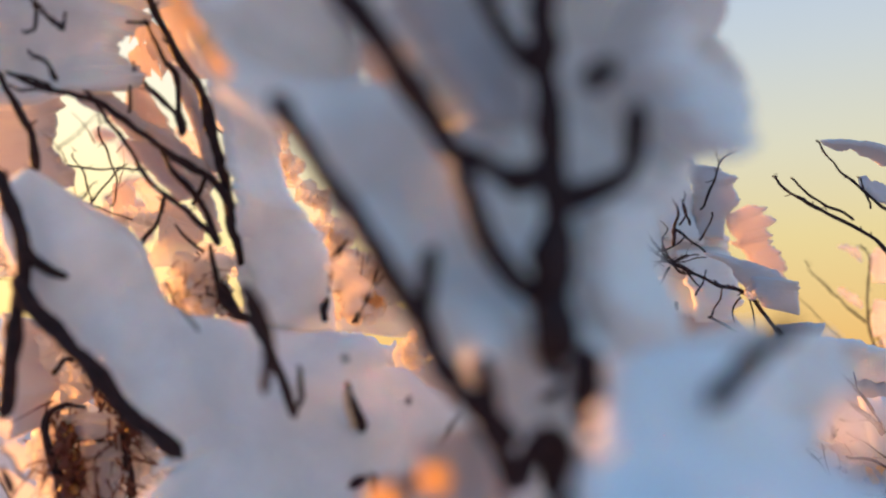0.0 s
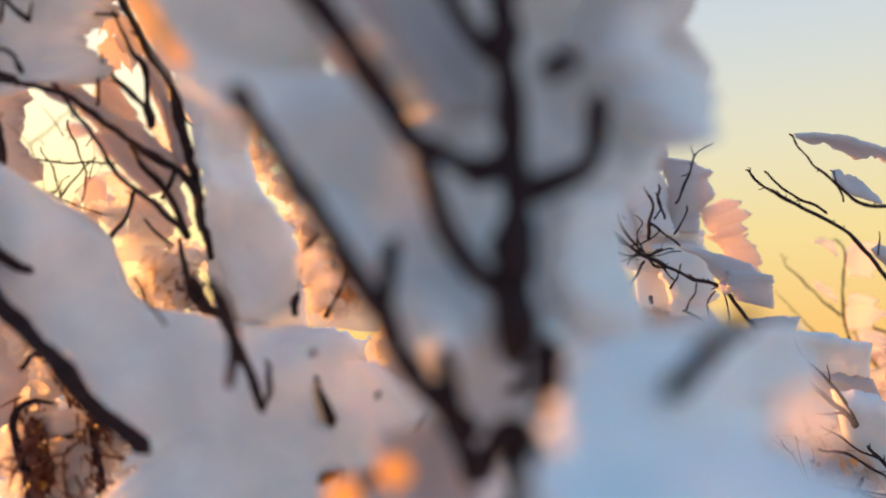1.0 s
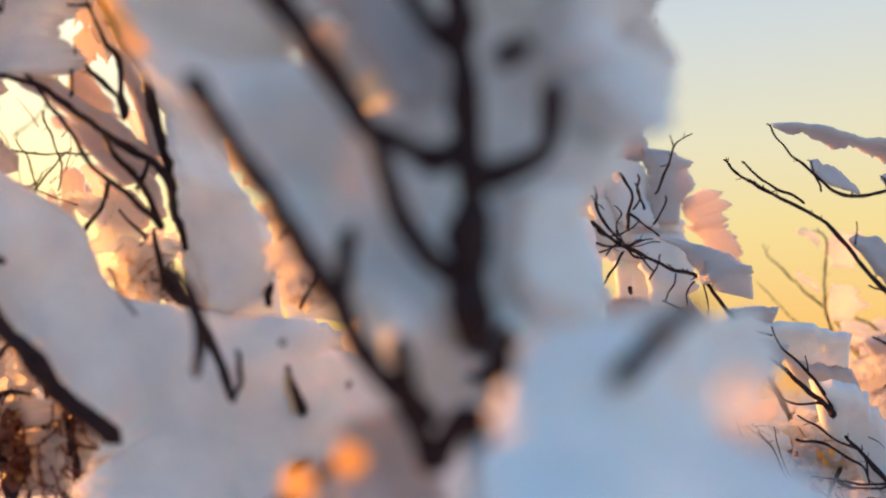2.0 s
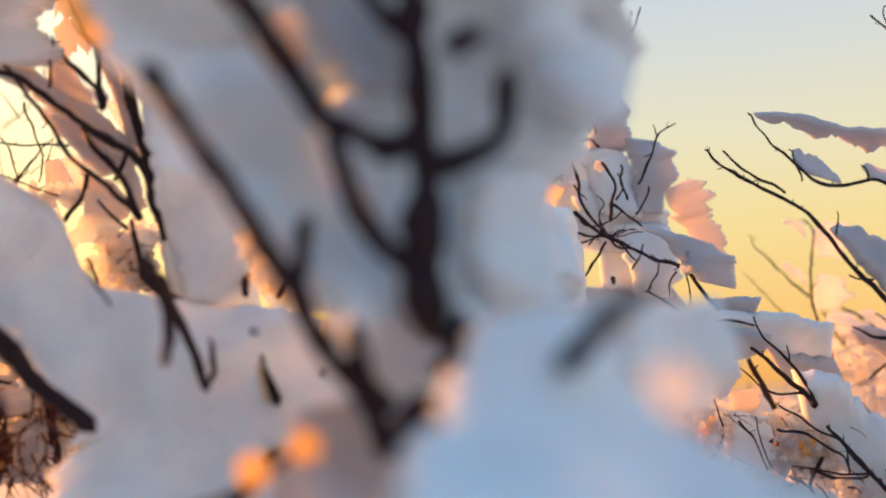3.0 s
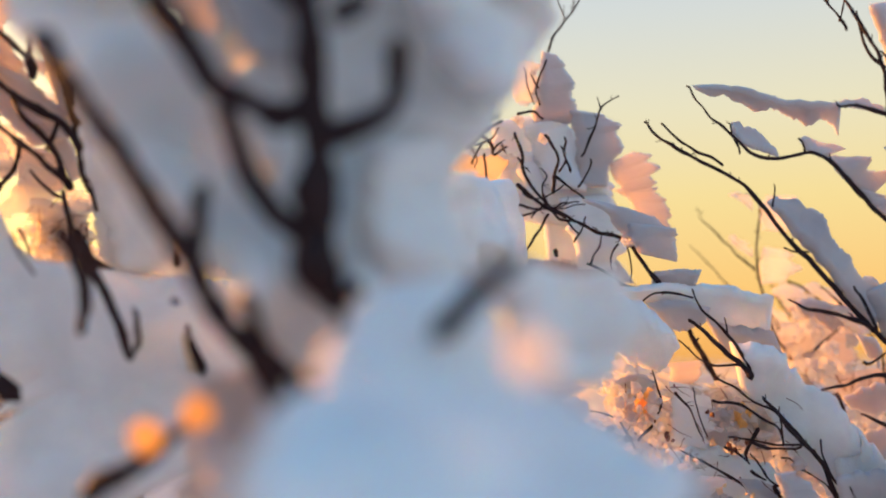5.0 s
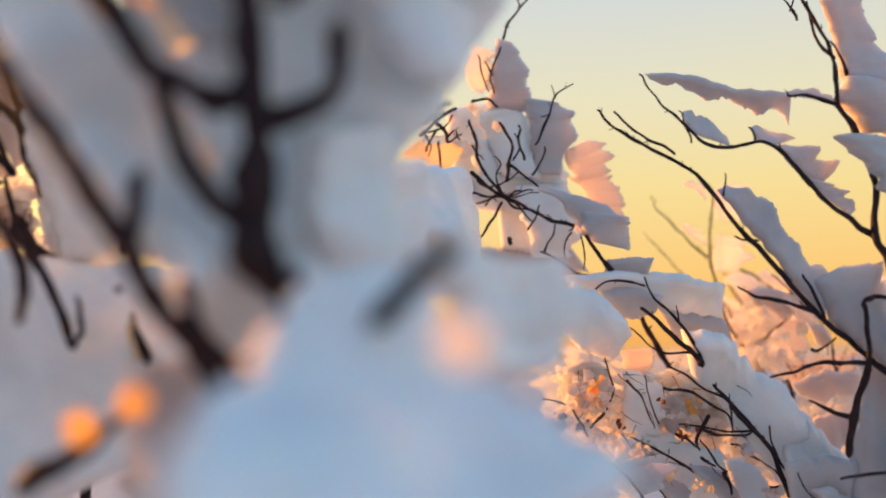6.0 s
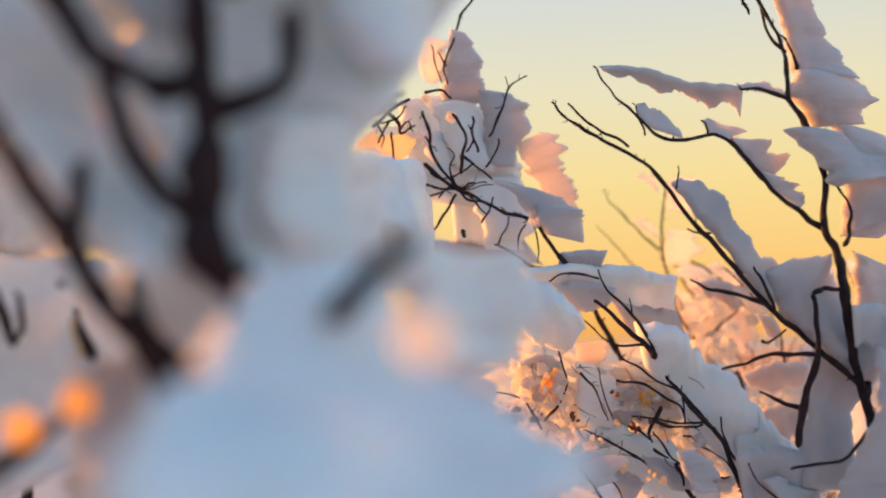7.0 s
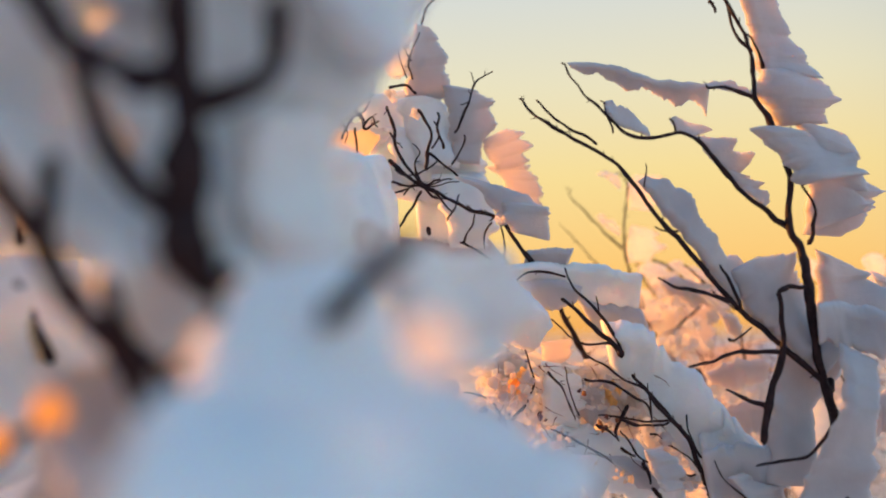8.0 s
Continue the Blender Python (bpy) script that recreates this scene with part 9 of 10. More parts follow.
flag(left, [(-0.2772, 0.8419, 0.6429), (-0.2706, 0.8437, 0.6371), (-0.2643, 0.8455, 0.6298)], [(-0.2746, 0.8514, 0.6468), (-0.2611, 0.8523, 0.6405), (-0.2603, 0.853, 0.6316)], 0.009, 431, 1, 0.22, mat=RIME)
flag(left, [(-0.2778, 0.8418, 0.6216), (-0.2705, 0.8405, 0.6136), (-0.2615, 0.8404, 0.6093)], [(-0.2719, 0.8488, 0.6244), (-0.255, 0.8469, 0.6158), (-0.2566, 0.8549, 0.6101)], 0.009, 432, 3, 0.22, mat=RIME)
flag(left, [(-0.2725, 0.8398, 0.6102), (-0.2639, 0.8388, 0.6008), (-0.2579, 0.8372, 0.591)], [(-0.2654, 0.8412, 0.6145), (-0.2498, 0.8432, 0.6049), (-0.2548, 0.8537, 0.5927)], 0.009, 433, 3, 0.22, mat=RIME)
flag(left, [(-0.2654, 0.833, 0.5851), (-0.2587, 0.8374, 0.5792), (-0.2501, 0.8395, 0.5696)], [(-0.2645, 0.8446, 0.5895), (-0.2515, 0.8446, 0.5843), (-0.2494, 0.8545, 0.572)], 0.009, 434, 2, 0.22, mat=RIME)
flag(left, [(-0.2452, 0.8283, 0.6537), (-0.2399, 0.8273, 0.6504), (-0.2321, 0.8265, 0.6447)], [(-0.2434, 0.8394, 0.6591), (-0.2317, 0.8367, 0.6568), (-0.2281, 0.8324, 0.6485)], 0.009, 435, 1, 0.22, mat=RIME)
flag(left, [(-0.2569, 0.8364, 0.6363), (-0.249, 0.838, 0.6272), (-0.2377, 0.8385, 0.622)], [(-0.2521, 0.8479, 0.6376), (-0.2354, 0.8524, 0.6264), (-0.2311, 0.8485, 0.6212)], 0.009, 436, 1, 0.22, mat=RIME)
flag(left, [(-0.2529, 0.8729, 0.6198), (-0.2484, 0.8758, 0.6147), (-0.2456, 0.8777, 0.6092)], [(-0.2525, 0.8906, 0.6223), (-0.2411, 0.8918, 0.6162), (-0.2429, 0.892, 0.6101)], 0.009, 437, 3, 0.22, mat=RIME)
flag(left, [(-0.2535, 0.849, 0.6046), (-0.2484, 0.8544, 0.6), (-0.2372, 0.851, 0.594)], [(-0.2495, 0.8618, 0.6064), (-0.2337, 0.8622, 0.6006), (-0.2312, 0.8596, 0.594)], 0.009, 438, 1, 0.22, mat=RIME)
flag(left, [(-0.2584, 0.8788, 0.5861), (-0.2516, 0.8771, 0.5828), (-0.2467, 0.8824, 0.5775)], [(-0.2537, 0.8852, 0.5872), (-0.2427, 0.8929, 0.5812), (-0.2412, 0.8863, 0.5772)], 0.009, 439, 2, 0.22, mat=RIME)
flag(left, [(-0.365, 0.8583, 0.7136), (-0.3587, 0.8624, 0.7103), (-0.3555, 0.867, 0.704)], [(-0.3649, 0.8732, 0.7189), (-0.349, 0.8694, 0.714), (-0.3517, 0.8737, 0.7065)], 0.009, 440, 2, 0.22, mat=RIME)
flag(left, [(-0.3451, 0.8191, 0.688), (-0.3413, 0.823, 0.6804), (-0.3332, 0.8208, 0.6756)], [(-0.3404, 0.8261, 0.6903), (-0.3311, 0.8379, 0.6806), (-0.3275, 0.8271, 0.6754)], 0.009, 441, 1, 0.22, mat=RIME)
flag(left, [(-0.3654, 0.8622, 0.6783), (-0.3599, 0.8647, 0.6719), (-0.3542, 0.8663, 0.6634)], [(-0.366, 0.8752, 0.6824), (-0.3543, 0.8756, 0.6758), (-0.3516, 0.8731, 0.666)], 0.009, 442, 2, 0.22, mat=RIME)
flag(left, [(-0.3269, 0.8228, 0.7106), (-0.3211, 0.8231, 0.7033), (-0.3155, 0.8196, 0.6983)], [(-0.3233, 0.8256, 0.7142), (-0.3118, 0.8263, 0.706), (-0.315, 0.8321, 0.7005)], 0.009, 443, 1, 0.22, mat=RIME)
flag(left, [(-0.3457, 0.8684, 0.6888), (-0.3429, 0.8701, 0.6823), (-0.3357, 0.8673, 0.6761)], [(-0.3438, 0.8811, 0.6931), (-0.333, 0.8829, 0.6854), (-0.3325, 0.8789, 0.6781)], 0.009, 444, 2, 0.22, mat=RIME)
flag(left, [(-0.3432, 0.8554, 0.6692), (-0.3378, 0.8571, 0.6618), (-0.3355, 0.8624, 0.6569)], [(-0.3388, 0.8632, 0.6704), (-0.327, 0.8717, 0.6601), (-0.331, 0.8735, 0.656)], 0.009, 445, 1, 0.22, mat=RIME)
flag(left, [(-0.3268, 0.852, 0.7194), (-0.3221, 0.8537, 0.715), (-0.3162, 0.8557, 0.7076)], [(-0.3262, 0.8645, 0.724), (-0.3161, 0.8703, 0.7194), (-0.3153, 0.8712, 0.7102)], 0.009, 446, 1, 0.22, mat=RIME)
flag(left, [(-0.3145, 0.833, 0.6883), (-0.3104, 0.8306, 0.6843), (-0.3085, 0.8359, 0.6782)], [(-0.3103, 0.8401, 0.6897), (-0.3002, 0.8423, 0.6834), (-0.307, 0.8511, 0.6778)], 0.009, 447, 1, 0.22, mat=RIME)
flag(left, [(-0.3144, 0.8196, 0.6757), (-0.305, 0.8215, 0.6691), (-0.2981, 0.8243, 0.6658)], [(-0.316, 0.8359, 0.6801), (-0.2974, 0.8264, 0.6736), (-0.2967, 0.8337, 0.6685)], 0.009, 448, 3, 0.22, mat=RIME)
limb(left, "branch", 0.0044, 0.0036, (-0.1263, 0.6053, 0.7250), (-0.1164, 0.6077, 0.7088), (-0.1127, 0.6109, 0.6874), (-0.1134, 0.6146, 0.6614))
limb(left, "branch", 0.0037, 0.0037, (-0.1393, 0.6825, 0.7246), (-0.1304, 0.689, 0.7014), (-0.1185, 0.6888, 0.6765), (-0.1056, 0.6903, 0.6458))
limb(left, "twig", 0.0024, 0.0010, (-0.1064, 0.697, 0.6466), (-0.1013, 0.6945, 0.6601), (-0.103, 0.6857, 0.6801))
limb(left, "twig", 0.0014, 0.0010, (-0.1926, 0.6854, 0.7338), (-0.1855, 0.6885, 0.7176), (-0.1761, 0.6874, 0.7052))
limb(left, "twig", 0.0027, 0.0016, (-0.048, 0.6767, 0.6037), (-0.0459, 0.6775, 0.5842))
limb(left, "twig", 0.0018, 0.0014, (-0.0669, 0.6602, 0.685), (-0.066, 0.6664, 0.6839))
flag(left, [(-0.0714, 0.7007, 0.6620), (-0.0701, 0.7028, 0.6491), (-0.0671, 0.7051, 0.6353)], [(-0.0669, 0.7039, 0.6670), (-0.0635, 0.7065, 0.6511), (-0.0605, 0.7088, 0.6369)], 0.006, 449, 2, 0.2, mat=ICE)
flag(near, [(0.0404, 0.5777, 0.6958), (0.0473, 0.5815, 0.6519), (0.0545, 0.5924, 0.5847)], [(0.1202, 0.5814, 0.6966), (0.1238, 0.5882, 0.6523), (0.1207, 0.5996, 0.5842)], 0.05, 450, 2, 0.05)
flag(near, [(-0.045, 0.625, 0.608), (-0.04, 0.61, 0.585), (-0.0401, 0.5855, 0.5349)], [(0.0084, 0.6614, 0.6141), (0.0378, 0.6493, 0.5863), (0.0503, 0.6335, 0.5207)], 0.012, 451, 2, 0.06, mat=GLOW)
# strip tinted orange in place of a sunlit snow edge
flag(near, [(-0.1532, 0.4675, 0.8693), (-0.1379, 0.4766, 0.8466), (-0.1175, 0.4785, 0.8215)], [(-0.1499, 0.4834, 0.8768), (-0.1324, 0.4891, 0.8518), (-0.1136, 0.4867, 0.827)], 0.01, 452, 2, 0.1, mat=AMBER, name="rim_glow_strip", label="rim strip tinted orange to look sunlit")
# unseen slab and stem added past the left edge to shade the hump
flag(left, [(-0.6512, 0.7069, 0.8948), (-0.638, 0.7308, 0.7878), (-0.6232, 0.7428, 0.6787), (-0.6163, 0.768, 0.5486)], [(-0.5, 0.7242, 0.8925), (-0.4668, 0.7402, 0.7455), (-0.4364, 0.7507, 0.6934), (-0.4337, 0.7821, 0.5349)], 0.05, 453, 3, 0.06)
limb(left, "stem", 0.0056, 0.0030, (-0.5314, 0.7526, 0.4895), (-0.5433, 0.7408, 0.6149), (-0.5516, 0.7179, 0.7421), (-0.5677, 0.6943, 0.8685))
flag(left, [(-0.2712, 0.7632, 0.934), (-0.2666, 0.7612, 0.9121), (-0.2643, 0.7698, 0.8929)], [(-0.2542, 0.7727, 0.9261), (-0.2419, 0.7741, 0.9042), (-0.2218, 0.7834, 0.8774)], 0.01, 454, 2, 0.15)
flag(left, [(-0.27, 0.7698, 0.8708), (-0.245, 0.7705, 0.8443), (-0.222, 0.7795, 0.8199)], [(-0.245, 0.7749, 0.8699), (-0.2221, 0.7846, 0.8481), (-0.2, 0.7836, 0.8272)], 0.01, 455, 3, 0.15)
flag(left, [(-0.2183, 0.7708, 0.8982), (-0.2088, 0.775, 0.87), (-0.1972, 0.7815, 0.8414)], [(-0.2143, 0.7822, 0.906), (-0.2029, 0.7836, 0.8725), (-0.1894, 0.787, 0.8398)], 0.008, 456, 3, 0.15)
flag(left, [(-0.2616, 0.8027, 0.7674), (-0.242, 0.7937, 0.7903), (-0.235, 0.7948, 0.8121)], [(-0.2542, 0.8138, 0.7642), (-0.2186, 0.8107, 0.7786), (-0.2083, 0.8, 0.8024)], 0.01, 457, 3, 0.2, mat=RIME)
flag(left, [(-0.2257, 0.7857, 0.7777), (-0.2084, 0.7905, 0.7762), (-0.1873, 0.7931, 0.767)], [(-0.2314, 0.8035, 0.7588), (-0.216, 0.8098, 0.745), (-0.1882, 0.8087, 0.7303)], 0.01, 458, 3, 0.25, mat=RIME)
limb(left, "twig", 0.0009, 0.0012, (-0.2253, 0.767, 0.7497), (-0.2204, 0.7754, 0.7359), (-0.2125, 0.769, 0.7204))
crystals(left, (-0.2079, 0.7942, 0.743), (0.0262, 0.015, 0.0262), 40, 0.006, 459, (0, 0, 0))
crystals(left, (-0.0654, 0.6544, 0.7372), (0.0118, 0.012, 0.0236), 26, 0.0055, 460, (0, -25, 0))
limb(mid, "twig", 0.0013, 0.0008, (0.2241, 0.9511, 0.9436), (0.2295, 0.9462, 0.9673), (0.2357, 0.947, 0.9822), (0.2463, 0.9462, 0.9965), (0.2556, 0.9445, 1.0093), (0.2681, 0.9393, 1.0378))
limb(mid, "twig", 0.0009, 0.0006, (0.2444, 0.9383, 0.9924), (0.2388, 0.9414, 1.0117), (0.2319, 0.941, 1.0225))
limb(mid, "twig", 0.0008, 0.0006, (0.2538, 0.9378, 1.0055), (0.2535, 0.9378, 1.0207), (0.2584, 0.9379, 1.033))
limb(tall, "twig", 0.0013, 0.0008, (0.4841, 0.8273, 0.9433), (0.4764, 0.8239, 0.9515), (0.4672, 0.8242, 0.9665), (0.4515, 0.8237, 0.9812))
limb(tall, "twig", 0.0010, 0.0006, (0.4801, 0.832, 0.9535), (0.4848, 0.8321, 0.9718), (0.4782, 0.8275, 0.9925))
limb(tall, "twig", 0.0009, 0.0006, (0.4704, 0.8312, 0.9693), (0.4667, 0.8304, 0.9829), (0.4662, 0.8236, 0.9908))

flag(low, [(0.3275, 0.9247, 0.7307), (0.3493, 0.9217, 0.7332), (0.3722, 0.9187, 0.7341)], [(0.3257, 0.9303, 0.7179), (0.3503, 0.9273, 0.7166), (0.3668, 0.9254, 0.7142)], 0.016, 501, 1, 0.06)
# SNOW on thin slabs below: lighter copy, brightens a shaded spot by colour
flag(low, [(0.2847, 0.9364, 0.7184), (0.3286, 0.9304, 0.7223), (0.378, 0.9244, 0.7208), (0.411, 0.9207, 0.7161), (0.4428, 0.9176, 0.707)], [(0.2965, 0.94, 0.7086), (0.3379, 0.9354, 0.7022), (0.3793, 0.9316, 0.688), (0.4124, 0.9293, 0.67), (0.4399, 0.9256, 0.6719)], 0.02, 502, 2, 0.08, mat=SNOW)
flag(low, [(0.3743, 0.9338, 0.6925), (0.4075, 0.9308, 0.6811), (0.4428, 0.9269, 0.6753)], [(0.3949, 0.9387, 0.6592), (0.4199, 0.937, 0.6451), (0.4588, 0.933, 0.6363)], 0.02, 503, 2, 0.14)
flag(low, [(0.3172, 0.919, 0.7), (0.3468, 0.9148, 0.7041), (0.3782, 0.9117, 0.6957)], [(0.3398, 0.9228, 0.6745), (0.3588, 0.9203, 0.6754), (0.374, 0.9177, 0.6824)], 0.016, 504, 1, 0.08)
flag(low, [(0.2738, 0.9143, 0.6998), (0.2936, 0.911, 0.7076), (0.315, 0.9091, 0.7005), (0.3401, 0.9085, 0.6751)], [(0.2768, 0.9213, 0.6678), (0.2999, 0.9206, 0.646), (0.3268, 0.9184, 0.635), (0.3471, 0.9132, 0.6601)], 0.024, 505, 2, 0.1, mat=SNOW)
flag(low, [(0.3155, 0.9294, 0.699), (0.3303, 0.9281, 0.6934), (0.3484, 0.9274, 0.6779)], [(0.3192, 0.9347, 0.6828), (0.3313, 0.9334, 0.6805), (0.3423, 0.9324, 0.6765)], 0.006, 506, 2, 0.2, mat=RIME)
flag(low, [(0.3959, 0.9226, 0.6665), (0.4368, 0.9178, 0.6629), (0.4615, 0.9177, 0.6336), (0.4971, 0.9159, 0.6076), (0.5201, 0.9165, 0.5729), (0.5617, 0.915, 0.5369)], [(0.4066, 0.9296, 0.6248), (0.4319, 0.9294, 0.5954), (0.4523, 0.9301, 0.5639), (0.477, 0.93, 0.5345), (0.51, 0.9285, 0.5084), (0.5649, 0.9232, 0.4925)], 0.03, 507, 3, 0.07, mat=SNOW)
flag(low, [(0.48, 0.9079, 0.578), (0.508, 0.9037, 0.5842), (0.5323, 0.9034, 0.5575), (0.5609, 0.9023, 0.533)], [(0.498, 0.9155, 0.5212), (0.5207, 0.9143, 0.5047), (0.5478, 0.9115, 0.499), (0.5775, 0.9072, 0.5041)], 0.024, 508, 2, 0.1, mat=SNOW)
flag(low, [(0.3451, 0.9483, 0.6263), (0.3469, 0.951, 0.5985), (0.3442, 0.9548, 0.564)], [(0.3812, 0.9485, 0.6203), (0.3857, 0.9507, 0.5923), (0.3825, 0.9544, 0.5605)], 0.016, 509, 3, 0.2, mat=SNOW)
flag(low, [(0.3776, 0.9441, 0.5983), (0.3942, 0.9418, 0.6004), (0.4103, 0.9405, 0.5925)], [(0.3805, 0.9509, 0.5675), (0.3972, 0.9493, 0.5623), (0.4105, 0.9473, 0.5655)], 0.014, 510, 2, 0.2)
flag(low, [(0.339, 0.9453, 0.5649), (0.395, 0.9387, 0.5599), (0.439, 0.9348, 0.5441), (0.4786, 0.9322, 0.5206)], [(0.3275, 0.9564, 0.5105), (0.3854, 0.9502, 0.4989), (0.435, 0.9452, 0.4874), (0.4847, 0.9398, 0.4786)], 0.03, 511, 4, 0.2, mat=SNOW)
flag(low, [(0.4105, 0.9481, 0.5976), (0.4328, 0.9447, 0.603), (0.4552, 0.9434, 0.5888)], [(0.4147, 0.9542, 0.5722), (0.4371, 0.9522, 0.5646), (0.4578, 0.9491, 0.5689)], 0.01, 512, 2, 0.3, mat=RIME)
flag(low, [(0.2915, 0.9652, 0.6266), (0.3167, 0.9612, 0.6348), (0.3346, 0.9598, 0.6262)], [(0.2951, 0.9704, 0.6107), (0.3176, 0.9674, 0.6122), (0.3345, 0.9657, 0.6081)], 0.012, 513, 2, 0.25)
flag(low, [(0.391, 0.9578, 0.6256), (0.4136, 0.9553, 0.6226), (0.4418, 0.9543, 0.5969)], [(0.4007, 0.9621, 0.6113), (0.4205, 0.9605, 0.6026), (0.4433, 0.9597, 0.5825)], 0.01, 514, 2, 0.3, mat=RIME)
flag(far, [(0.5017, 1.0314, 0.7101), (0.5296, 1.0275, 0.7136), (0.5793, 1.0236, 0.6907)], [(0.5138, 1.0357, 0.6934), (0.5437, 1.0329, 0.6838), (0.5861, 1.0288, 0.6709)], 0.014, 515, 3, 0.25)
flag(far, [(0.4911, 1.0451, 0.6889), (0.518, 1.0414, 0.6918), (0.5387, 1.0407, 0.6728)], [(0.4965, 1.0552, 0.623), (0.5179, 1.0533, 0.6152), (0.5354, 1.0503, 0.6226)], 0.016, 516, 3, 0.25, mat=RIME)
flag(far, [(0.525, 0.9777, 0.6121), (0.5588, 0.9721, 0.6253), (0.5974, 0.9675, 0.6231)], [(0.5361, 0.9817, 0.599), (0.5666, 0.9784, 0.594), (0.5959, 0.9738, 0.6031)], 0.012, 517, 2, 0.15)
flag(far, [(0.5444, 0.9794, 0.5721), (0.5677, 0.9752, 0.5848), (0.5917, 0.9728, 0.5787)], [(0.5579, 0.9841, 0.5493), (0.5785, 0.982, 0.5444), (0.5961, 0.9793, 0.549)], 0.012, 518, 2, 0.2)
flag(far, [(0.5454, 0.9788, 0.6755), (0.5632, 0.9771, 0.6706), (0.572, 0.9772, 0.6587)], [(0.5579, 0.9836, 0.653), (0.571, 0.9833, 0.6398), (0.568, 0.9835, 0.641)], 0.01, 519, 2, 0.2)
flag(far, [(0.5333, 1.0835, 0.6579), (0.556, 1.0799, 0.6641), (0.5722, 1.0796, 0.6477)], [(0.5414, 1.0883, 0.6402), (0.5609, 1.0864, 0.6348), (0.5837, 1.0839, 0.6313)], 0.01, 520, 3, 0.3, mat=RIME)
crystals(low, (0.3119, 0.9554, 0.5988), (0.0235, 0.015, 0.0252), 40, 0.0085, 521, (0, 0, 0))
crystals(low, (0.4245, 0.9481, 0.5807), (0.0253, 0.015, 0.0197), 26, 0.009, 522, (0, 0, 0))
crystals(low, (0.3621, 0.9437, 0.552), (0.0155, 0.015, 0.0089), 26, 0.004, 523, (0, 0, 0))
crystals(low, (0.3303, 0.9508, 0.5712), (0.0167, 0.015, 0.0078), 22, 0.0035, 524, (0, 0, 0))
crystals(low, (0.2796, 0.947, 0.6216), (0.0077, 0.015, 0.0050), 10, 0.004, 525, (0, 0, 0))
crystals(low, (0.2824, 0.9508, 0.5803), (0.0077, 0.015, 0.0044), 10, 0.004, 526, (0, 0, 0))
crystals(far, (0.4902, 1.0562, 0.6799), (0.0089, 0.015, 0.0165), 16, 0.004, 527, (0, 0, 0))

flag(left, [(-0.2952, 0.7672, 0.9139), (-0.2619, 0.7703, 0.8931), (-0.224, 0.7731, 0.8746), (-0.1883, 0.7785, 0.8398)], [(-0.2919, 0.7727, 0.9049), (-0.2608, 0.7768, 0.8788), (-0.225, 0.7807, 0.8532), (-0.1963, 0.7845, 0.829)], 0.012, 601, 2, 0.12)
flag(left, [(-0.2187, 0.7687, 0.931), (-0.197, 0.7749, 0.8926), (-0.181, 0.783, 0.8434)], [(-0.238, 0.7707, 0.9445), (-0.2181, 0.7788, 0.8946), (-0.2011, 0.7859, 0.8513)], 0.012, 602, 1, 0.08)
flag(left, [(-0.2772, 0.7817, 0.8866), (-0.2459, 0.7865, 0.8561), (-0.2122, 0.7917, 0.8232), (-0.1952, 0.7962, 0.7949)], [(-0.2642, 0.7862, 0.8831), (-0.2279, 0.7902, 0.8572), (-0.2013, 0.7939, 0.8336), (-0.1881, 0.7993, 0.8005)], 0.012, 603, 2, 0.12)
flag(left, [(-0.2431, 0.8058, 0.8311), (-0.2211, 0.8072, 0.8216), (-0.2039, 0.8099, 0.8049)], [(-0.2474, 0.8172, 0.7875), (-0.2269, 0.8167, 0.7895), (-0.2063, 0.816, 0.7926)], 0.012, 604, 2, 0.15, mat=GLOW)
flag(left, [(-0.314, 0.8827, 0.8603), (-0.3049, 0.8821, 0.8635), (-0.2947, 0.8834, 0.8551)], [(-0.3162, 0.8923, 0.8273), (-0.3033, 0.8927, 0.8241), (-0.2942, 0.8915, 0.8311)], 0.008, 605, 2, 0.25, mat=GLOW)
flag(left, [(-0.2799, 0.8054, 0.9576), (-0.27, 0.8035, 0.9685), (-0.2565, 0.8035, 0.9676)], [(-0.2675, 0.8138, 0.9304), (-0.2606, 0.8117, 0.9429), (-0.2505, 0.8122, 0.9394)], 0.008, 606, 2, 0.2, mat=GLOW)
flag(left, [(-0.2718, 0.7899, 0.989), (-0.2545, 0.7906, 0.9843), (-0.2346, 0.7952, 0.9551)], [(-0.278, 0.797, 0.9711), (-0.2631, 0.7981, 0.9638), (-0.2495, 0.8024, 0.937)], 0.008, 607, 3, 0.25, mat=GLOW)
crystals(left, (-0.1337, 0.8106, 0.8573), (0.0069, 0.012, 0.0128), 14, 0.0065, 608, (0, 0, 0))
crystals(left, (-0.1217, 0.814, 0.8364), (0.0079, 0.012, 0.0079), 12, 0.007, 609, (0, 0, 0))
crystals(left, (-0.1039, 0.8152, 0.8282), (0.0089, 0.012, 0.0109), 14, 0.007, 610, (0, 0, 0))
crystals(left, (-0.0879, 0.8193, 0.8025), (0.0099, 0.012, 0.0109), 14, 0.007, 611, (0, 0, 0))
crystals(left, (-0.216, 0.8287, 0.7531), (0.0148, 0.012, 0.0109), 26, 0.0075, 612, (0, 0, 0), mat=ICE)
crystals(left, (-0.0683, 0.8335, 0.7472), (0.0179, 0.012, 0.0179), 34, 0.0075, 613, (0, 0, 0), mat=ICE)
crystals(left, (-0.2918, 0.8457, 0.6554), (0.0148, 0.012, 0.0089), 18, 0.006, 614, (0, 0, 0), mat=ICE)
crystals(left, (-0.299, 0.8502, 0.6285), (0.0178, 0.012, 0.0109), 22, 0.007, 615, (0, 0, 0))
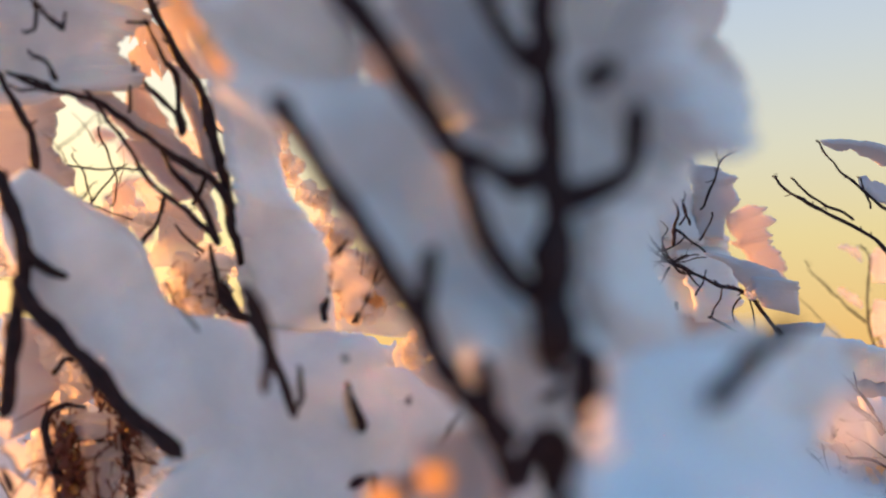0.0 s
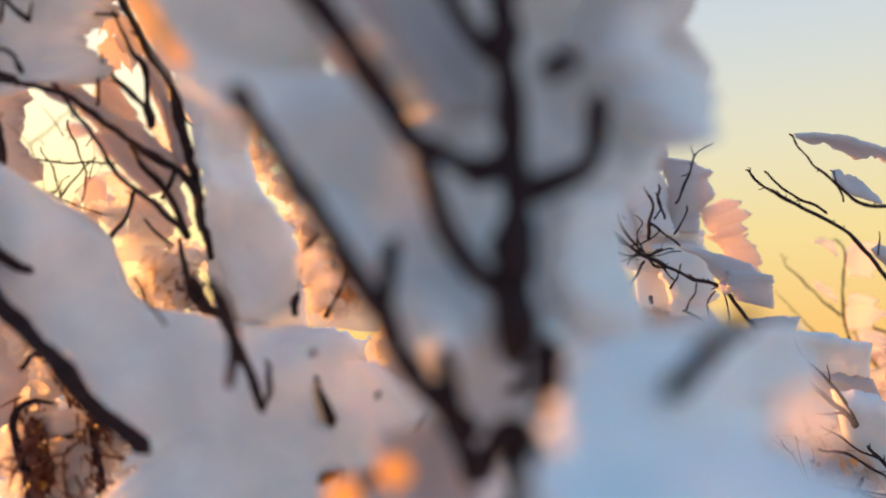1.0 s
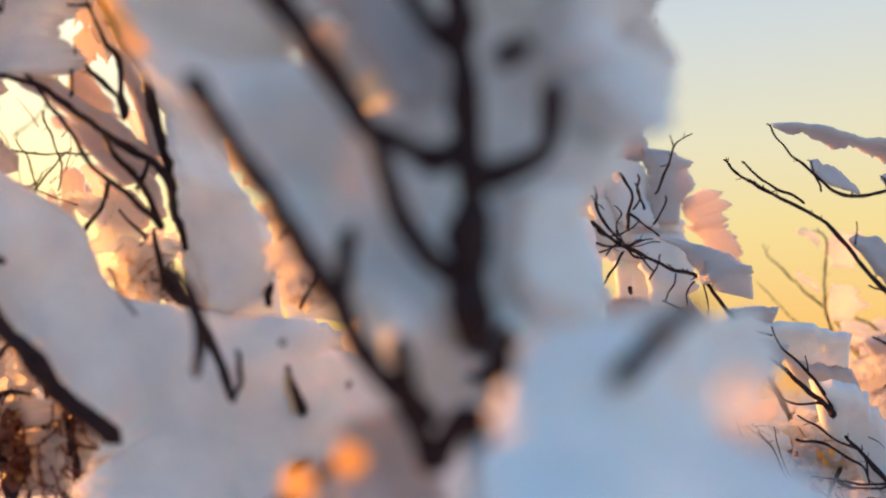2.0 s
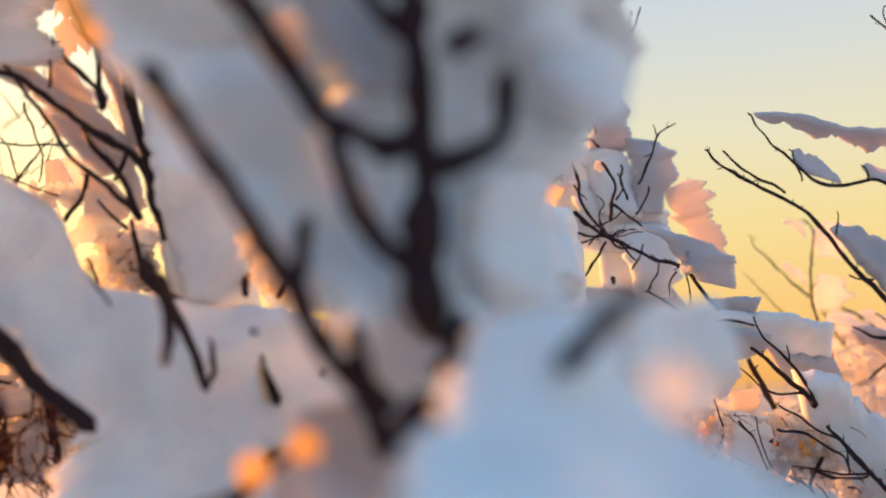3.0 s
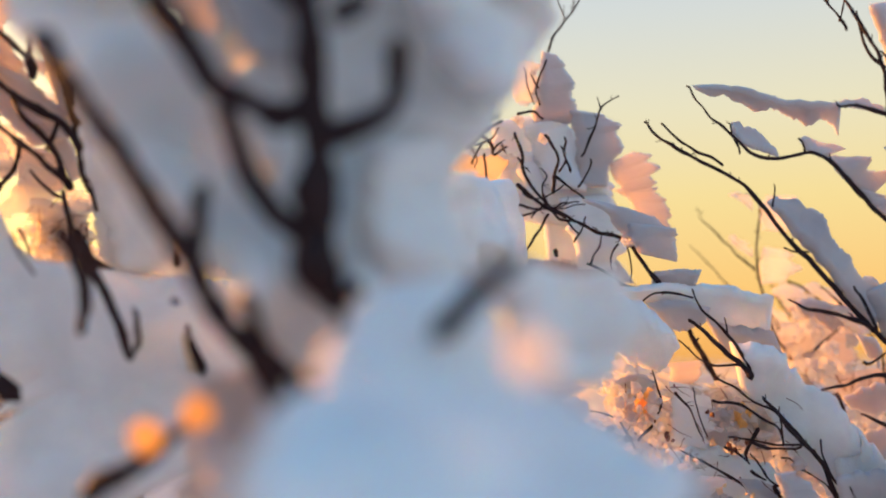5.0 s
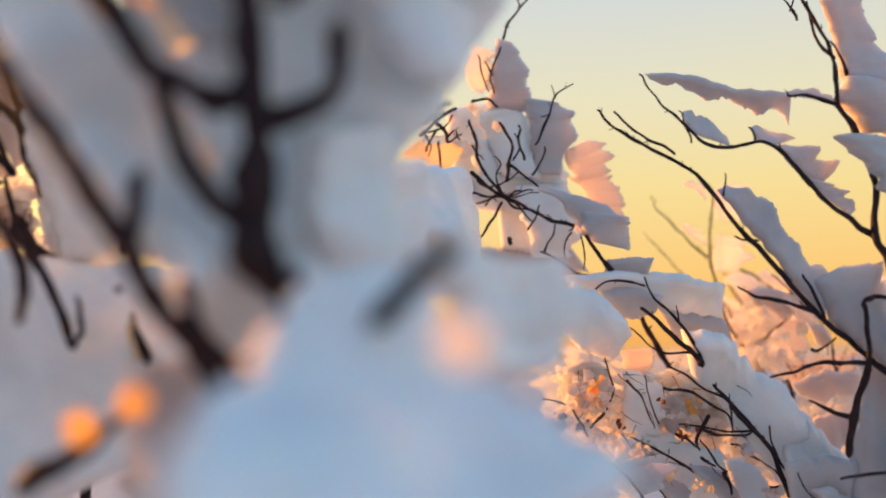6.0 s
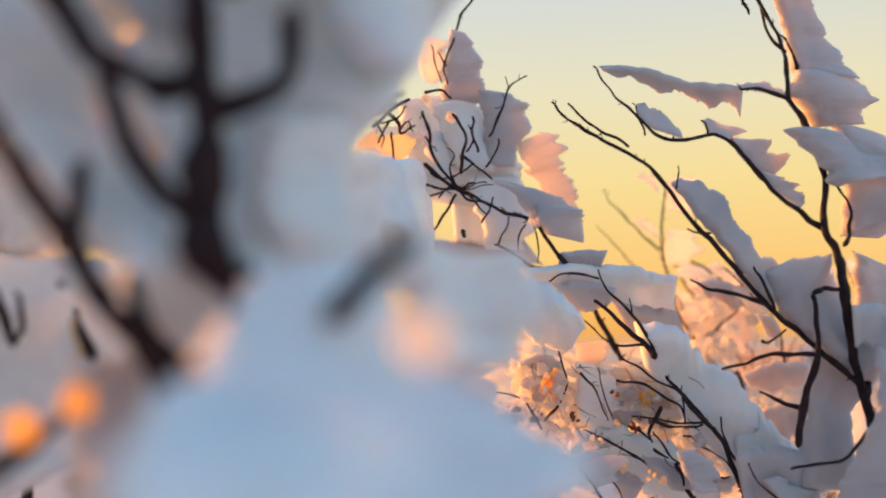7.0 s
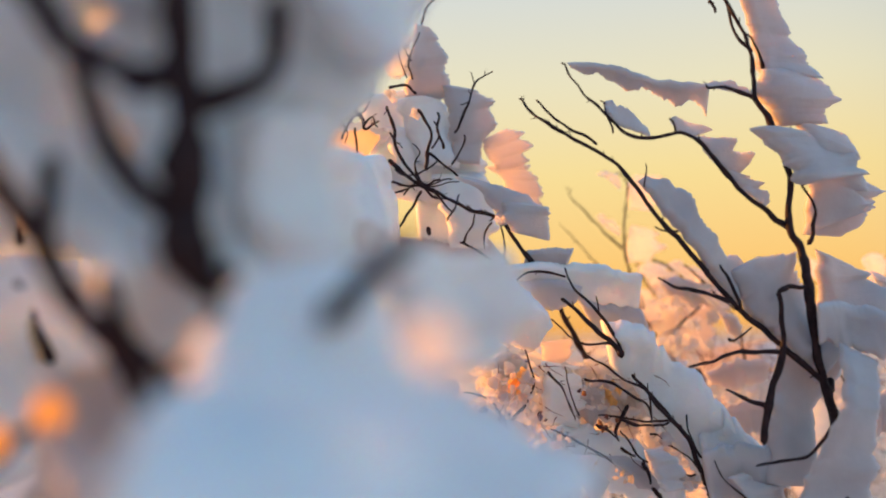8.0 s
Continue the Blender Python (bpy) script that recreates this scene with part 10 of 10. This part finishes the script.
twigs(left, (-0.3189, 0.8207, 0.6244), (0.0086, 0.012, 0.0190), 46, 0.022, 0.0014, 616, (0.3, 0, 0.6))
twigs(left, (-0.2572, 0.8181, 0.6365), (0.0114, 0.012, 0.0162), 46, 0.02, 0.0013, 617, (0.3, 0, 0.6))
twigs(left, (-0.314, 0.8261, 0.5916), (0.0095, 0.012, 0.0124), 30, 0.022, 0.0014, 618, (0.3, 0, 0.6))
twigs(left, (-0.3004, 0.8092, 0.6926), (0.0114, 0.012, 0.0114), 14, 0.014, 0.001, 619, (0.3, 0, 0.6))
# overhang added out of view above, to shade the bank and hump
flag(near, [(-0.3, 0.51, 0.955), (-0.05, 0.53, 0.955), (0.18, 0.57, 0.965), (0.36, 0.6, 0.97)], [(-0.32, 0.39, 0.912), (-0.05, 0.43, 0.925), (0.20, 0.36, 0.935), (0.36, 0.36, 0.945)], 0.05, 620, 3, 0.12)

flag(near, [(-0.0213, 0.5673, 0.8159), (-0.0142, 0.5794, 0.7333), (0.012, 0.5946, 0.6301)], [(0.0586, 0.5716, 0.8173), (0.0657, 0.5838, 0.7341), (0.0816, 0.5991, 0.6301)], 0.05, 701, 2, 0.04)

flag(mid, [(0.2215, 0.942, 0.9616), (0.2177, 0.9461, 0.9262), (0.2123, 0.9504, 0.8891)], [(0.2369, 0.9454, 0.9583), (0.2514, 0.9473, 0.932), (0.2587, 0.9516, 0.8873)], 0.012, 801, 3, 0.1)
flag(mid, [(0.1994, 0.9539, 0.958), (0.1903, 0.957, 0.9349), (0.1945, 0.9593, 0.9107)], [(0.2218, 0.9572, 0.9512), (0.2196, 0.9593, 0.9332), (0.2174, 0.9617, 0.9118)], 0.01, 802, 2, 0.15, mat=RIME)
flag(mid, [(0.2895, 0.9649, 0.8484), (0.3013, 0.9659, 0.8321), (0.3072, 0.9669, 0.8194)], [(0.321, 0.9653, 0.8632), (0.3422, 0.9659, 0.8446), (0.3377, 0.9684, 0.8242)], 0.01, 803, 3, 0.2, mat=GLOW)
flag(mid, [(0.2964, 0.9721, 0.8238), (0.3181, 0.9722, 0.8098), (0.3241, 0.9741, 0.7888)], [(0.3411, 0.9729, 0.8269), (0.3529, 0.9739, 0.8105), (0.3602, 0.9766, 0.7813)], 0.01, 804, 3, 0.16, mat=GLOW)
flag(mid, [(0.1967, 0.9744, 0.8622), (0.2034, 0.9778, 0.8273), (0.2306, 0.9801, 0.7888)], [(0.288, 0.9728, 0.8602), (0.2989, 0.9762, 0.8222), (0.2798, 0.9818, 0.7812)], 0.02, 805, 2, 0.08, mat=SNOW)
flag(mid, [(0.162, 0.9844, 0.837), (0.2003, 0.9829, 0.8282), (0.2368, 0.9827, 0.8077)], [(0.1725, 0.9924, 0.7937), (0.1996, 0.9908, 0.7925), (0.2303, 0.9892, 0.789)], 0.014, 806, 2, 0.06, mat=SNOW)
flag(mid, [(0.2251, 0.9841, 0.8019), (0.2592, 0.9819, 0.8019), (0.2958, 0.9817, 0.7814)], [(0.2306, 0.9932, 0.7514), (0.2602, 0.9919, 0.7455), (0.2925, 0.9887, 0.7561)], 0.016, 807, 2, 0.06, mat=SNOW)
flag(mid, [(0.1143, 0.6221, 0.7671), (0.1145, 0.6251, 0.7396), (0.1257, 0.6275, 0.7103), (0.1333, 0.6305, 0.6773)], [(0.1815, 0.9639, 0.829), (0.1932, 0.9664, 0.7986), (0.1924, 0.971, 0.7556), (0.1997, 0.9761, 0.7039)], 0.025, 808, 2, 0.05, mat=SNOW)
clump(mid, (0.1517, 0.6853, 0.7191), (0.012, 0.006, 0.011), (0, 0, 0), 820, 0.3, mat=RIME, fine=3, name="ice_crust")
flag(near, [(0.0562, 0.4449, 0.5754), (0.0673, 0.4429, 0.5871), (0.0909, 0.4404, 0.5963)], [(0.0544, 0.4512, 0.5552), (0.0695, 0.4503, 0.554), (0.0959, 0.4486, 0.554)], 0.04, 809, 2, 0.05)

flag(left, [(-0.181, 0.7912, 0.78), (-0.1725, 0.7949, 0.7573), (-0.1593, 0.8012, 0.719)], [(-0.1281, 0.7936, 0.7874), (-0.1232, 0.7990, 0.7544), (-0.1183, 0.8052, 0.7168)], 0.02, 901, 2, 0.05, mat=SNOW)
flag(left, [(-0.3087, 0.7568, 0.916), (-0.275, 0.758, 0.907), (-0.2459, 0.762, 0.8813)], [(-0.3116, 0.7628, 0.9044), (-0.282, 0.7649, 0.8902), (-0.2556, 0.7675, 0.8732)], 0.012, 902, 2, 0.1)
flag(left, [(-0.2392, 0.8091, 0.7626), (-0.2258, 0.8067, 0.7761), (-0.2007, 0.806, 0.779)], [(-0.222, 0.8129, 0.7633), (-0.2099, 0.8121, 0.7677), (-0.1968, 0.8122, 0.7663)], 0.008, 903, 1, 0.15, mat=RIME)
crystals(left, (-0.3134, 0.8116, 0.6178), (0.0075, 0.012, 0.0207), 26, 0.0058, 1201, mat=SHOOT)
crystals(left, (-0.3134, 0.8116, 0.6178), (0.0075, 0.012, 0.0207), 8, 0.0045, 1211, mat=AMBER)
twigs(left, (-0.2553, 0.8072, 0.6413), (0.0103, 0.012, 0.0150), 50, 0.02, 0.0019, 905, (0.2, 0, 0.8))
crystals(left, (-0.3085, 0.8166, 0.5877), (0.0066, 0.012, 0.0141), 26, 0.0058, 1202, mat=SHOOT)
crystals(left, (-0.3085, 0.8166, 0.5877), (0.0066, 0.012, 0.0141), 8, 0.0045, 1212, mat=AMBER)
twigs(left, (-0.2775, 0.8039, 0.662), (0.0160, 0.012, 0.0047), 22, 0.016, 0.0015, 907, (0.2, 0, 0.8))
twigs(left, (-0.1033, 0.7974, 0.7522), (0.0048, 0.012, 0.0162), 20, 0.02, 0.0014, 908, (0.2, 0, 0.8))
twigs(left, (-0.1936, 0.8007, 0.7377), (0.0086, 0.012, 0.0124), 24, 0.02, 0.0016, 909, (0.2, 0, 0.8))
flag(far_side, [(-0.1196, 0.9671, 0.7311), (-0.0822, 0.9667, 0.7354), (-0.0458, 0.9677, 0.7298)], [(-0.1206, 0.9981, 0.6525), (-0.0765, 0.9983, 0.6528), (-0.0294, 0.9989, 0.6501)], 0.05, 1001, 2, 0.05)
flag(near, [(-0.0536, 0.5638, 0.8407), (-0.0500, 0.5659, 0.8252), (-0.0447, 0.5688, 0.8045)], [(0.0022, 0.5722, 0.8550), (0.0094, 0.5751, 0.8340), (0.0131, 0.5788, 0.8077)], 0.045, 1002, 2, 0.06, mat=SNOW)
flag(far_side, [(-0.4090, 1.1471, 0.9752), (-0.3959, 1.1460, 0.9807), (-0.3808, 1.1470, 0.9739)], [(-0.4067, 1.1604, 0.9558), (-0.3934, 1.1610, 0.9517), (-0.3745, 1.1594, 0.9601)], 0.012, 1010, 3, 0.25, mat=RIME)
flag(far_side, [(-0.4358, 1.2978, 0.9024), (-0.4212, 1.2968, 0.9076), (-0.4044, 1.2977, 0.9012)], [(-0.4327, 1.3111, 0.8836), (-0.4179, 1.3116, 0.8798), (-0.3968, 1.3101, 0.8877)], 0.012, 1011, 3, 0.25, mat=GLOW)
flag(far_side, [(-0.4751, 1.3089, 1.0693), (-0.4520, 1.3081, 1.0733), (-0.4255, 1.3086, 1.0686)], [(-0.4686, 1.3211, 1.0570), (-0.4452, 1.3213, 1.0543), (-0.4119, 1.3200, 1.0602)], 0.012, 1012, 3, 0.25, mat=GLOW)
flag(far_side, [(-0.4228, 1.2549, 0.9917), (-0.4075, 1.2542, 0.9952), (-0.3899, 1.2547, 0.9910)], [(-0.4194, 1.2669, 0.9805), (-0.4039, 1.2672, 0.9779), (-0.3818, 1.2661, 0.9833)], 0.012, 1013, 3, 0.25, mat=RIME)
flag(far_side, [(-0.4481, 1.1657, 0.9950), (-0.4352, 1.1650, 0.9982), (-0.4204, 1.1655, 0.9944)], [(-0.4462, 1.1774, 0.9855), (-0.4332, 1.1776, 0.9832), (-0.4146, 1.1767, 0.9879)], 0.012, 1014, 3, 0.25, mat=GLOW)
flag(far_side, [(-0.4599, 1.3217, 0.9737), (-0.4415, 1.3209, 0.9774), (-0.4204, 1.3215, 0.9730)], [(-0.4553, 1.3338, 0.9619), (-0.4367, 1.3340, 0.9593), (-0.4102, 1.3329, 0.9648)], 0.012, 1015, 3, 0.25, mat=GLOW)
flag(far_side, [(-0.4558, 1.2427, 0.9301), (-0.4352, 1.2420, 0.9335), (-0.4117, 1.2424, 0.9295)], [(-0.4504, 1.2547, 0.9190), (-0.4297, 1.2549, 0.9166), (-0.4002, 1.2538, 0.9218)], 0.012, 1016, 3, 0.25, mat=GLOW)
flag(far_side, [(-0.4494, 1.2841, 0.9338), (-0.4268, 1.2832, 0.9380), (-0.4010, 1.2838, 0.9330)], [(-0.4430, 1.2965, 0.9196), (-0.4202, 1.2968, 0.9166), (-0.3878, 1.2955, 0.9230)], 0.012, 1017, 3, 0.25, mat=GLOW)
flag(far_side, [(-0.4474, 1.3070, 1.0165), (-0.4293, 1.3057, 1.0229), (-0.4084, 1.3068, 1.0151)], [(-0.4428, 1.3208, 0.9939), (-0.4244, 1.3214, 0.9893), (-0.3982, 1.3196, 0.9989)], 0.012, 1018, 3, 0.25, mat=RIME)
limb(far_side, "twig", 0.0013, 0.0006, (-0.3684, 1.0533, 0.8549), (-0.3685, 1.0588, 0.8704), (-0.3636, 1.0486, 0.8825), (-0.3687, 1.0545, 0.8962))
limb(far_side, "twig", 0.0013, 0.0006, (-0.3806, 0.9897, 0.8420), (-0.3715, 0.9958, 0.8538), (-0.3492, 0.9860, 0.8623), (-0.3460, 0.9924, 0.8727))
limb(far_side, "twig", 0.0013, 0.0006, (-0.4070, 0.9931, 0.8379), (-0.4209, 0.9985, 0.8553), (-0.4256, 0.9880, 0.8695), (-0.4401, 0.9937, 0.8849))
limb(far_side, "twig", 0.0013, 0.0006, (-0.4629, 1.1050, 0.9535), (-0.4455, 1.1099, 0.9719), (-0.4256, 1.0993, 0.9858), (-0.4169, 1.1046, 1.0021))
limb(far_side, "twig", 0.0013, 0.0006, (-0.4025, 1.0762, 0.9781), (-0.4060, 1.0803, 1.0021), (-0.4020, 1.0690, 1.0211), (-0.3963, 1.0735, 1.0424))
limb(far_side, "twig", 0.0013, 0.0006, (-0.4359, 1.0540, 0.8574), (-0.4248, 1.0598, 0.8706), (-0.4173, 1.0500, 0.8804), (-0.4065, 1.0561, 0.8921))
limb(far_side, "twig", 0.0013, 0.0006, (-0.3916, 0.9843, 0.8621), (-0.3823, 0.9906, 0.8723), (-0.3762, 0.9813, 0.8789), (-0.3685, 0.9878, 0.8880))
limb(left, "branch", 0.0030, 0.0018, (-0.0937, 0.7589, 0.7200), (-0.0928, 0.7629, 0.7386), (-0.0907, 0.7534, 0.7534), (-0.0931, 0.7580, 0.7678), (-0.0977, 0.7495, 0.7769))
limb(left, "twig", 0.0019, 0.0008, (-0.0907, 0.7523, 0.7600), (-0.0858, 0.7569, 0.7745), (-0.0761, 0.7483, 0.7832))
limb(left, "twig", 0.0014, 0.0007, (-0.0685, 0.7592, 0.7175), (-0.0610, 0.7629, 0.7365), (-0.0542, 0.7536, 0.7504), (-0.0521, 0.7583, 0.7635))
limb(left, "twig", 0.0009, 0.0006, (-0.0578, 0.7548, 0.7433), (-0.0507, 0.7602, 0.7522), (-0.0470, 0.7525, 0.7567))
flag(near, [(-0.0652, 0.5294, 0.8987), (-0.0600, 0.5331, 0.8757), (-0.0499, 0.5358, 0.8594)], [(-0.0088, 0.5382, 0.9035), (-0.0070, 0.5415, 0.8834), (-0.0052, 0.5446, 0.8650)], 0.045, 1003, 2, 0.06, mat=SNOW)
flag(near, [(-0.0644, 0.6019, 0.8893), (-0.0586, 0.6043, 0.8746), (-0.0435, 0.6075, 0.8543)], [(-0.0160, 0.6103, 0.8971), (-0.0121, 0.6134, 0.8784), (-0.0101, 0.6165, 0.8596)], 0.01, 1008, 2, 0.1, mat=GLOW)
flag(left, [(-0.2692, 0.8149, 1.0216), (-0.2485, 0.8206, 0.9864), (-0.2278, 0.8271, 0.9461)], [(-0.2336, 0.8239, 1.0261), (-0.2126, 0.8305, 0.9854), (-0.1979, 0.8364, 0.9497)], 0.01, 1004, 3, 0.2, mat=GLOW)
# unseen ledge added overhead to darken the left shrub's upper slabs
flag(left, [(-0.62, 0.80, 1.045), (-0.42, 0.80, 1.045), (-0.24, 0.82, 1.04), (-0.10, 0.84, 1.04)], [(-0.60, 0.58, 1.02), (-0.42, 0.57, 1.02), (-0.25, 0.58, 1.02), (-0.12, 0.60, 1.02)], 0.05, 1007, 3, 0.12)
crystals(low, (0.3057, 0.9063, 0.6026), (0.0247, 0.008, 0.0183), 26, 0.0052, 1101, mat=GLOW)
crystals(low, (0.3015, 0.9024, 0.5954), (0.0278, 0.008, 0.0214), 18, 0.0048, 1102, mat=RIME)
# amber-tinted chunks: sunlit orange put into the colour
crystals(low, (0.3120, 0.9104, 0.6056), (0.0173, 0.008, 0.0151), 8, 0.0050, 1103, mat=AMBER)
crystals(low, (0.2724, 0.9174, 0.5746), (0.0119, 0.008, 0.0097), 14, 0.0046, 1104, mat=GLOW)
# dark red-brown chips, not rime, stand in for shaded hollows
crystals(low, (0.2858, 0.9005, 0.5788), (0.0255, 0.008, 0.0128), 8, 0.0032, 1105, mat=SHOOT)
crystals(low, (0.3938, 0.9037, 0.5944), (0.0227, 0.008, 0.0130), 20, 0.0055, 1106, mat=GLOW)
crystals(low, (0.3902, 0.8994, 0.5904), (0.0258, 0.008, 0.0172), 12, 0.0048, 1107, mat=RIME)
crystals(low, (0.4046, 0.9025, 0.5965), (0.0151, 0.008, 0.0108), 6, 0.0050, 1108, mat=AMBER)
# more dark chips painting shade into the recesses
crystals(low, (0.3916, 0.8918, 0.5656), (0.0170, 0.008, 0.0106), 6, 0.0032, 1109, mat=SHOOT)
crystals(low, (0.3703, 0.8902, 0.6006), (0.0064, 0.008, 0.0053), 3, 0.0032, 1110, mat=SHOOT)
crystals(low, (0.3334, 0.8964, 0.5743), (0.0074, 0.008, 0.0074), 4, 0.0032, 1111, mat=SHOOT)
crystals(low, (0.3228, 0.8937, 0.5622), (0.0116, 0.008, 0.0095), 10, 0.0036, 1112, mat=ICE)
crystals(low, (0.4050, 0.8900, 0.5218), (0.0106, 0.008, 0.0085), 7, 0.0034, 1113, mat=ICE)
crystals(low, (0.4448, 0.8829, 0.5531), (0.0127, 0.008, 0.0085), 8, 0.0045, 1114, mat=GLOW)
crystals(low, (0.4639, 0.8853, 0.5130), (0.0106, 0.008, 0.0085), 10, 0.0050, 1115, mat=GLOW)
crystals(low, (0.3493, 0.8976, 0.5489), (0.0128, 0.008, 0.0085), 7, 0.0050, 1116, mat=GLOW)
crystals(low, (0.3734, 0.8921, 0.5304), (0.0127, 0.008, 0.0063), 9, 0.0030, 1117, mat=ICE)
flag(low, [(0.3450, 0.9588, 0.6444), (0.3467, 0.9598, 0.6329), (0.3508, 0.9605, 0.6220)], [(0.3785, 0.9613, 0.6476), (0.3809, 0.9624, 0.6350), (0.3729, 0.9643, 0.6236)], 0.006, 1118, 2, 0.1, mat=GLOW)
limb(low, "twig", 0.0013, 0.0010, (0.3686, 0.8833, 0.6099), (0.3956, 0.8873, 0.6053), (0.4149, 0.8807, 0.5928), (0.4300, 0.8862, 0.5840), (0.4311, 0.8815, 0.5696))
limb(low, "twig", 0.0014, 0.0010, (0.4045, 0.8838, 0.5719), (0.4233, 0.8886, 0.5671), (0.4360, 0.8813, 0.5671), (0.4497, 0.8859, 0.5684))
limb(low, "twig", 0.0010, 0.0008, (0.4285, 0.8793, 0.5936), (0.4321, 0.8864, 0.5801), (0.4309, 0.8813, 0.5717))
limb(low, "twig", 0.0011, 0.0007, (0.3356, 0.8888, 0.6167), (0.3499, 0.8949, 0.6033), (0.3543, 0.8901, 0.5871), (0.3623, 0.8969, 0.5723))
limb(low, "twig", 0.0019, 0.0012, (0.4224, 0.8842, 0.5326), (0.4292, 0.8908, 0.5212), (0.4296, 0.8855, 0.5132))
limb(low, "twig", 0.0012, 0.0007, (0.3787, 0.8847, 0.5680), (0.3910, 0.8901, 0.5626), (0.3980, 0.8841, 0.5557))
limb(low, "twig", 0.0013, 0.0009, (0.4455, 0.8826, 0.5261), (0.4629, 0.8876, 0.5211), (0.4715, 0.8807, 0.5206))
limb(low, "twig", 0.0012, 0.0008, (0.4022, 0.8847, 0.5463), (0.4111, 0.8904, 0.5414), (0.4149, 0.8843, 0.5385))
limb(low, "twig", 0.0010, 0.0007, (0.4290, 0.8808, 0.5587), (0.4396, 0.8861, 0.5566), (0.4437, 0.8804, 0.5492), (0.4565, 0.8859, 0.5432))
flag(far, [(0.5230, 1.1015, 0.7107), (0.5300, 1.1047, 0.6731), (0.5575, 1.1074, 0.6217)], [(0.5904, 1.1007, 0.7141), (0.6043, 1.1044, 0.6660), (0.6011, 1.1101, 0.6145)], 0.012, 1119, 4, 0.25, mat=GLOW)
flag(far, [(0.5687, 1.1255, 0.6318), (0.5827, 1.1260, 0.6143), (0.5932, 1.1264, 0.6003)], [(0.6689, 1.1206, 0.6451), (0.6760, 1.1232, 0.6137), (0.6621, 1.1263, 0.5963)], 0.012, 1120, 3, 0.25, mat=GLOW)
flag(far, [(0.6049, 1.1459, 0.5961), (0.6121, 1.1471, 0.5784), (0.6193, 1.1482, 0.5606)], [(0.6857, 1.1432, 0.6061), (0.6858, 1.1458, 0.5812), (0.6787, 1.1487, 0.5599)], 0.012, 1121, 3, 0.25, mat=RIME)
limb(mid, "branch", 0.0042, 0.0026, (0.1102, 0.7258, 0.7896), (0.1174, 0.7296, 0.8045), (0.1259, 0.7213, 0.8182), (0.1335, 0.7253, 0.8313))
limb(mid, "twig", 0.0026, 0.0012, (0.1259, 0.7215, 0.8167), (0.1396, 0.7256, 0.8227), (0.1516, 0.7183, 0.8235), (0.1631, 0.7222, 0.8336))
limb(mid, "twig", 0.0024, 0.0012, (0.1162, 0.7261, 0.8000), (0.1275, 0.7301, 0.8095), (0.1396, 0.7223, 0.8150), (0.1580, 0.7255, 0.8255))
flag(left, [(-0.0314, 0.8089, 0.6799), (-0.0209, 0.8115, 0.6635), (-0.0131, 0.8145, 0.6447)], [(0.0065, 0.8154, 0.6994), (0.0270, 0.8203, 0.6686), (0.0310, 0.8250, 0.6402)], 0.02, 1221, 2, 0.1)
flag(left, [(-0.3744, 0.8036, 0.7298), (-0.3693, 0.8110, 0.6852), (-0.3641, 0.8211, 0.6242)], [(-0.3472, 0.8149, 0.7214), (-0.3297, 0.8207, 0.6859), (-0.3361, 0.8291, 0.6359)], 0.02, 1222, 3, 0.15)


def drifting_flakes(count, low, high, seed):
    """Loose flakes shaken from the twigs, in the air between the shrubs."""
    rng = random.Random(seed)
    bm = bmesh.new()
    for _ in range(count):
        at = Vector([rng.uniform(a, b) for a, b in zip(low, high)])
        size = rng.choice((0.0008, 0.0010, 0.0011, 0.0014, 0.0021))
        m = Matrix.LocRotScale(at, Euler([rng.uniform(0, 6.3) for _ in range(3)]), (size, size, size * 0.4))
        for turn in range(3):
            arm = m @ Matrix.Rotation(turn * math.pi / 3, 4, "Z")
            corners = [bm.verts.new(arm @ Vector((x, y, z))) for x in (-1, 1) for y in (-0.4, 0.4) for z in (-0.5, 0.5)]
            bmesh.ops.convex_hull(bm, input=corners)
    flakes = part("falling_snow", bm, FLAKE, None, smooth=False)
    return tagged(flakes, "tiny white snowflakes drifting in the air between the shrubs", "snowflakes", kind="stuff")


drifting_flakes(105, (-0.42, 0.66, 0.50), (0.04, 0.80, 1.0), 8)


# ---- each twig belongs to the stem or branch it grows from ----
def join_twigs(shrub):
    stout = [o for o in shrub.children if o.name.split(".")[0] in ("stem", "branch")]
    spots = [np.array([v.co[:] for v in o.data.vertices])[::4] for o in stout]
    for twig in [o for o in shrub.children if o.name.split(".")[0] in ("twig", "spur")]:
        root = np.array(twig.data.vertices[0].co[:])
        n = min(range(len(stout)), key=lambda k: float(((spots[k] - root) ** 2).sum(1).min()))
        twig.parent = stout[n]
        twig.matrix_parent_inverse = Matrix.Identity(4)


for shrub in (tall, mid, low, far, far_low, far_side, near, left):
    join_twigs(shrub)
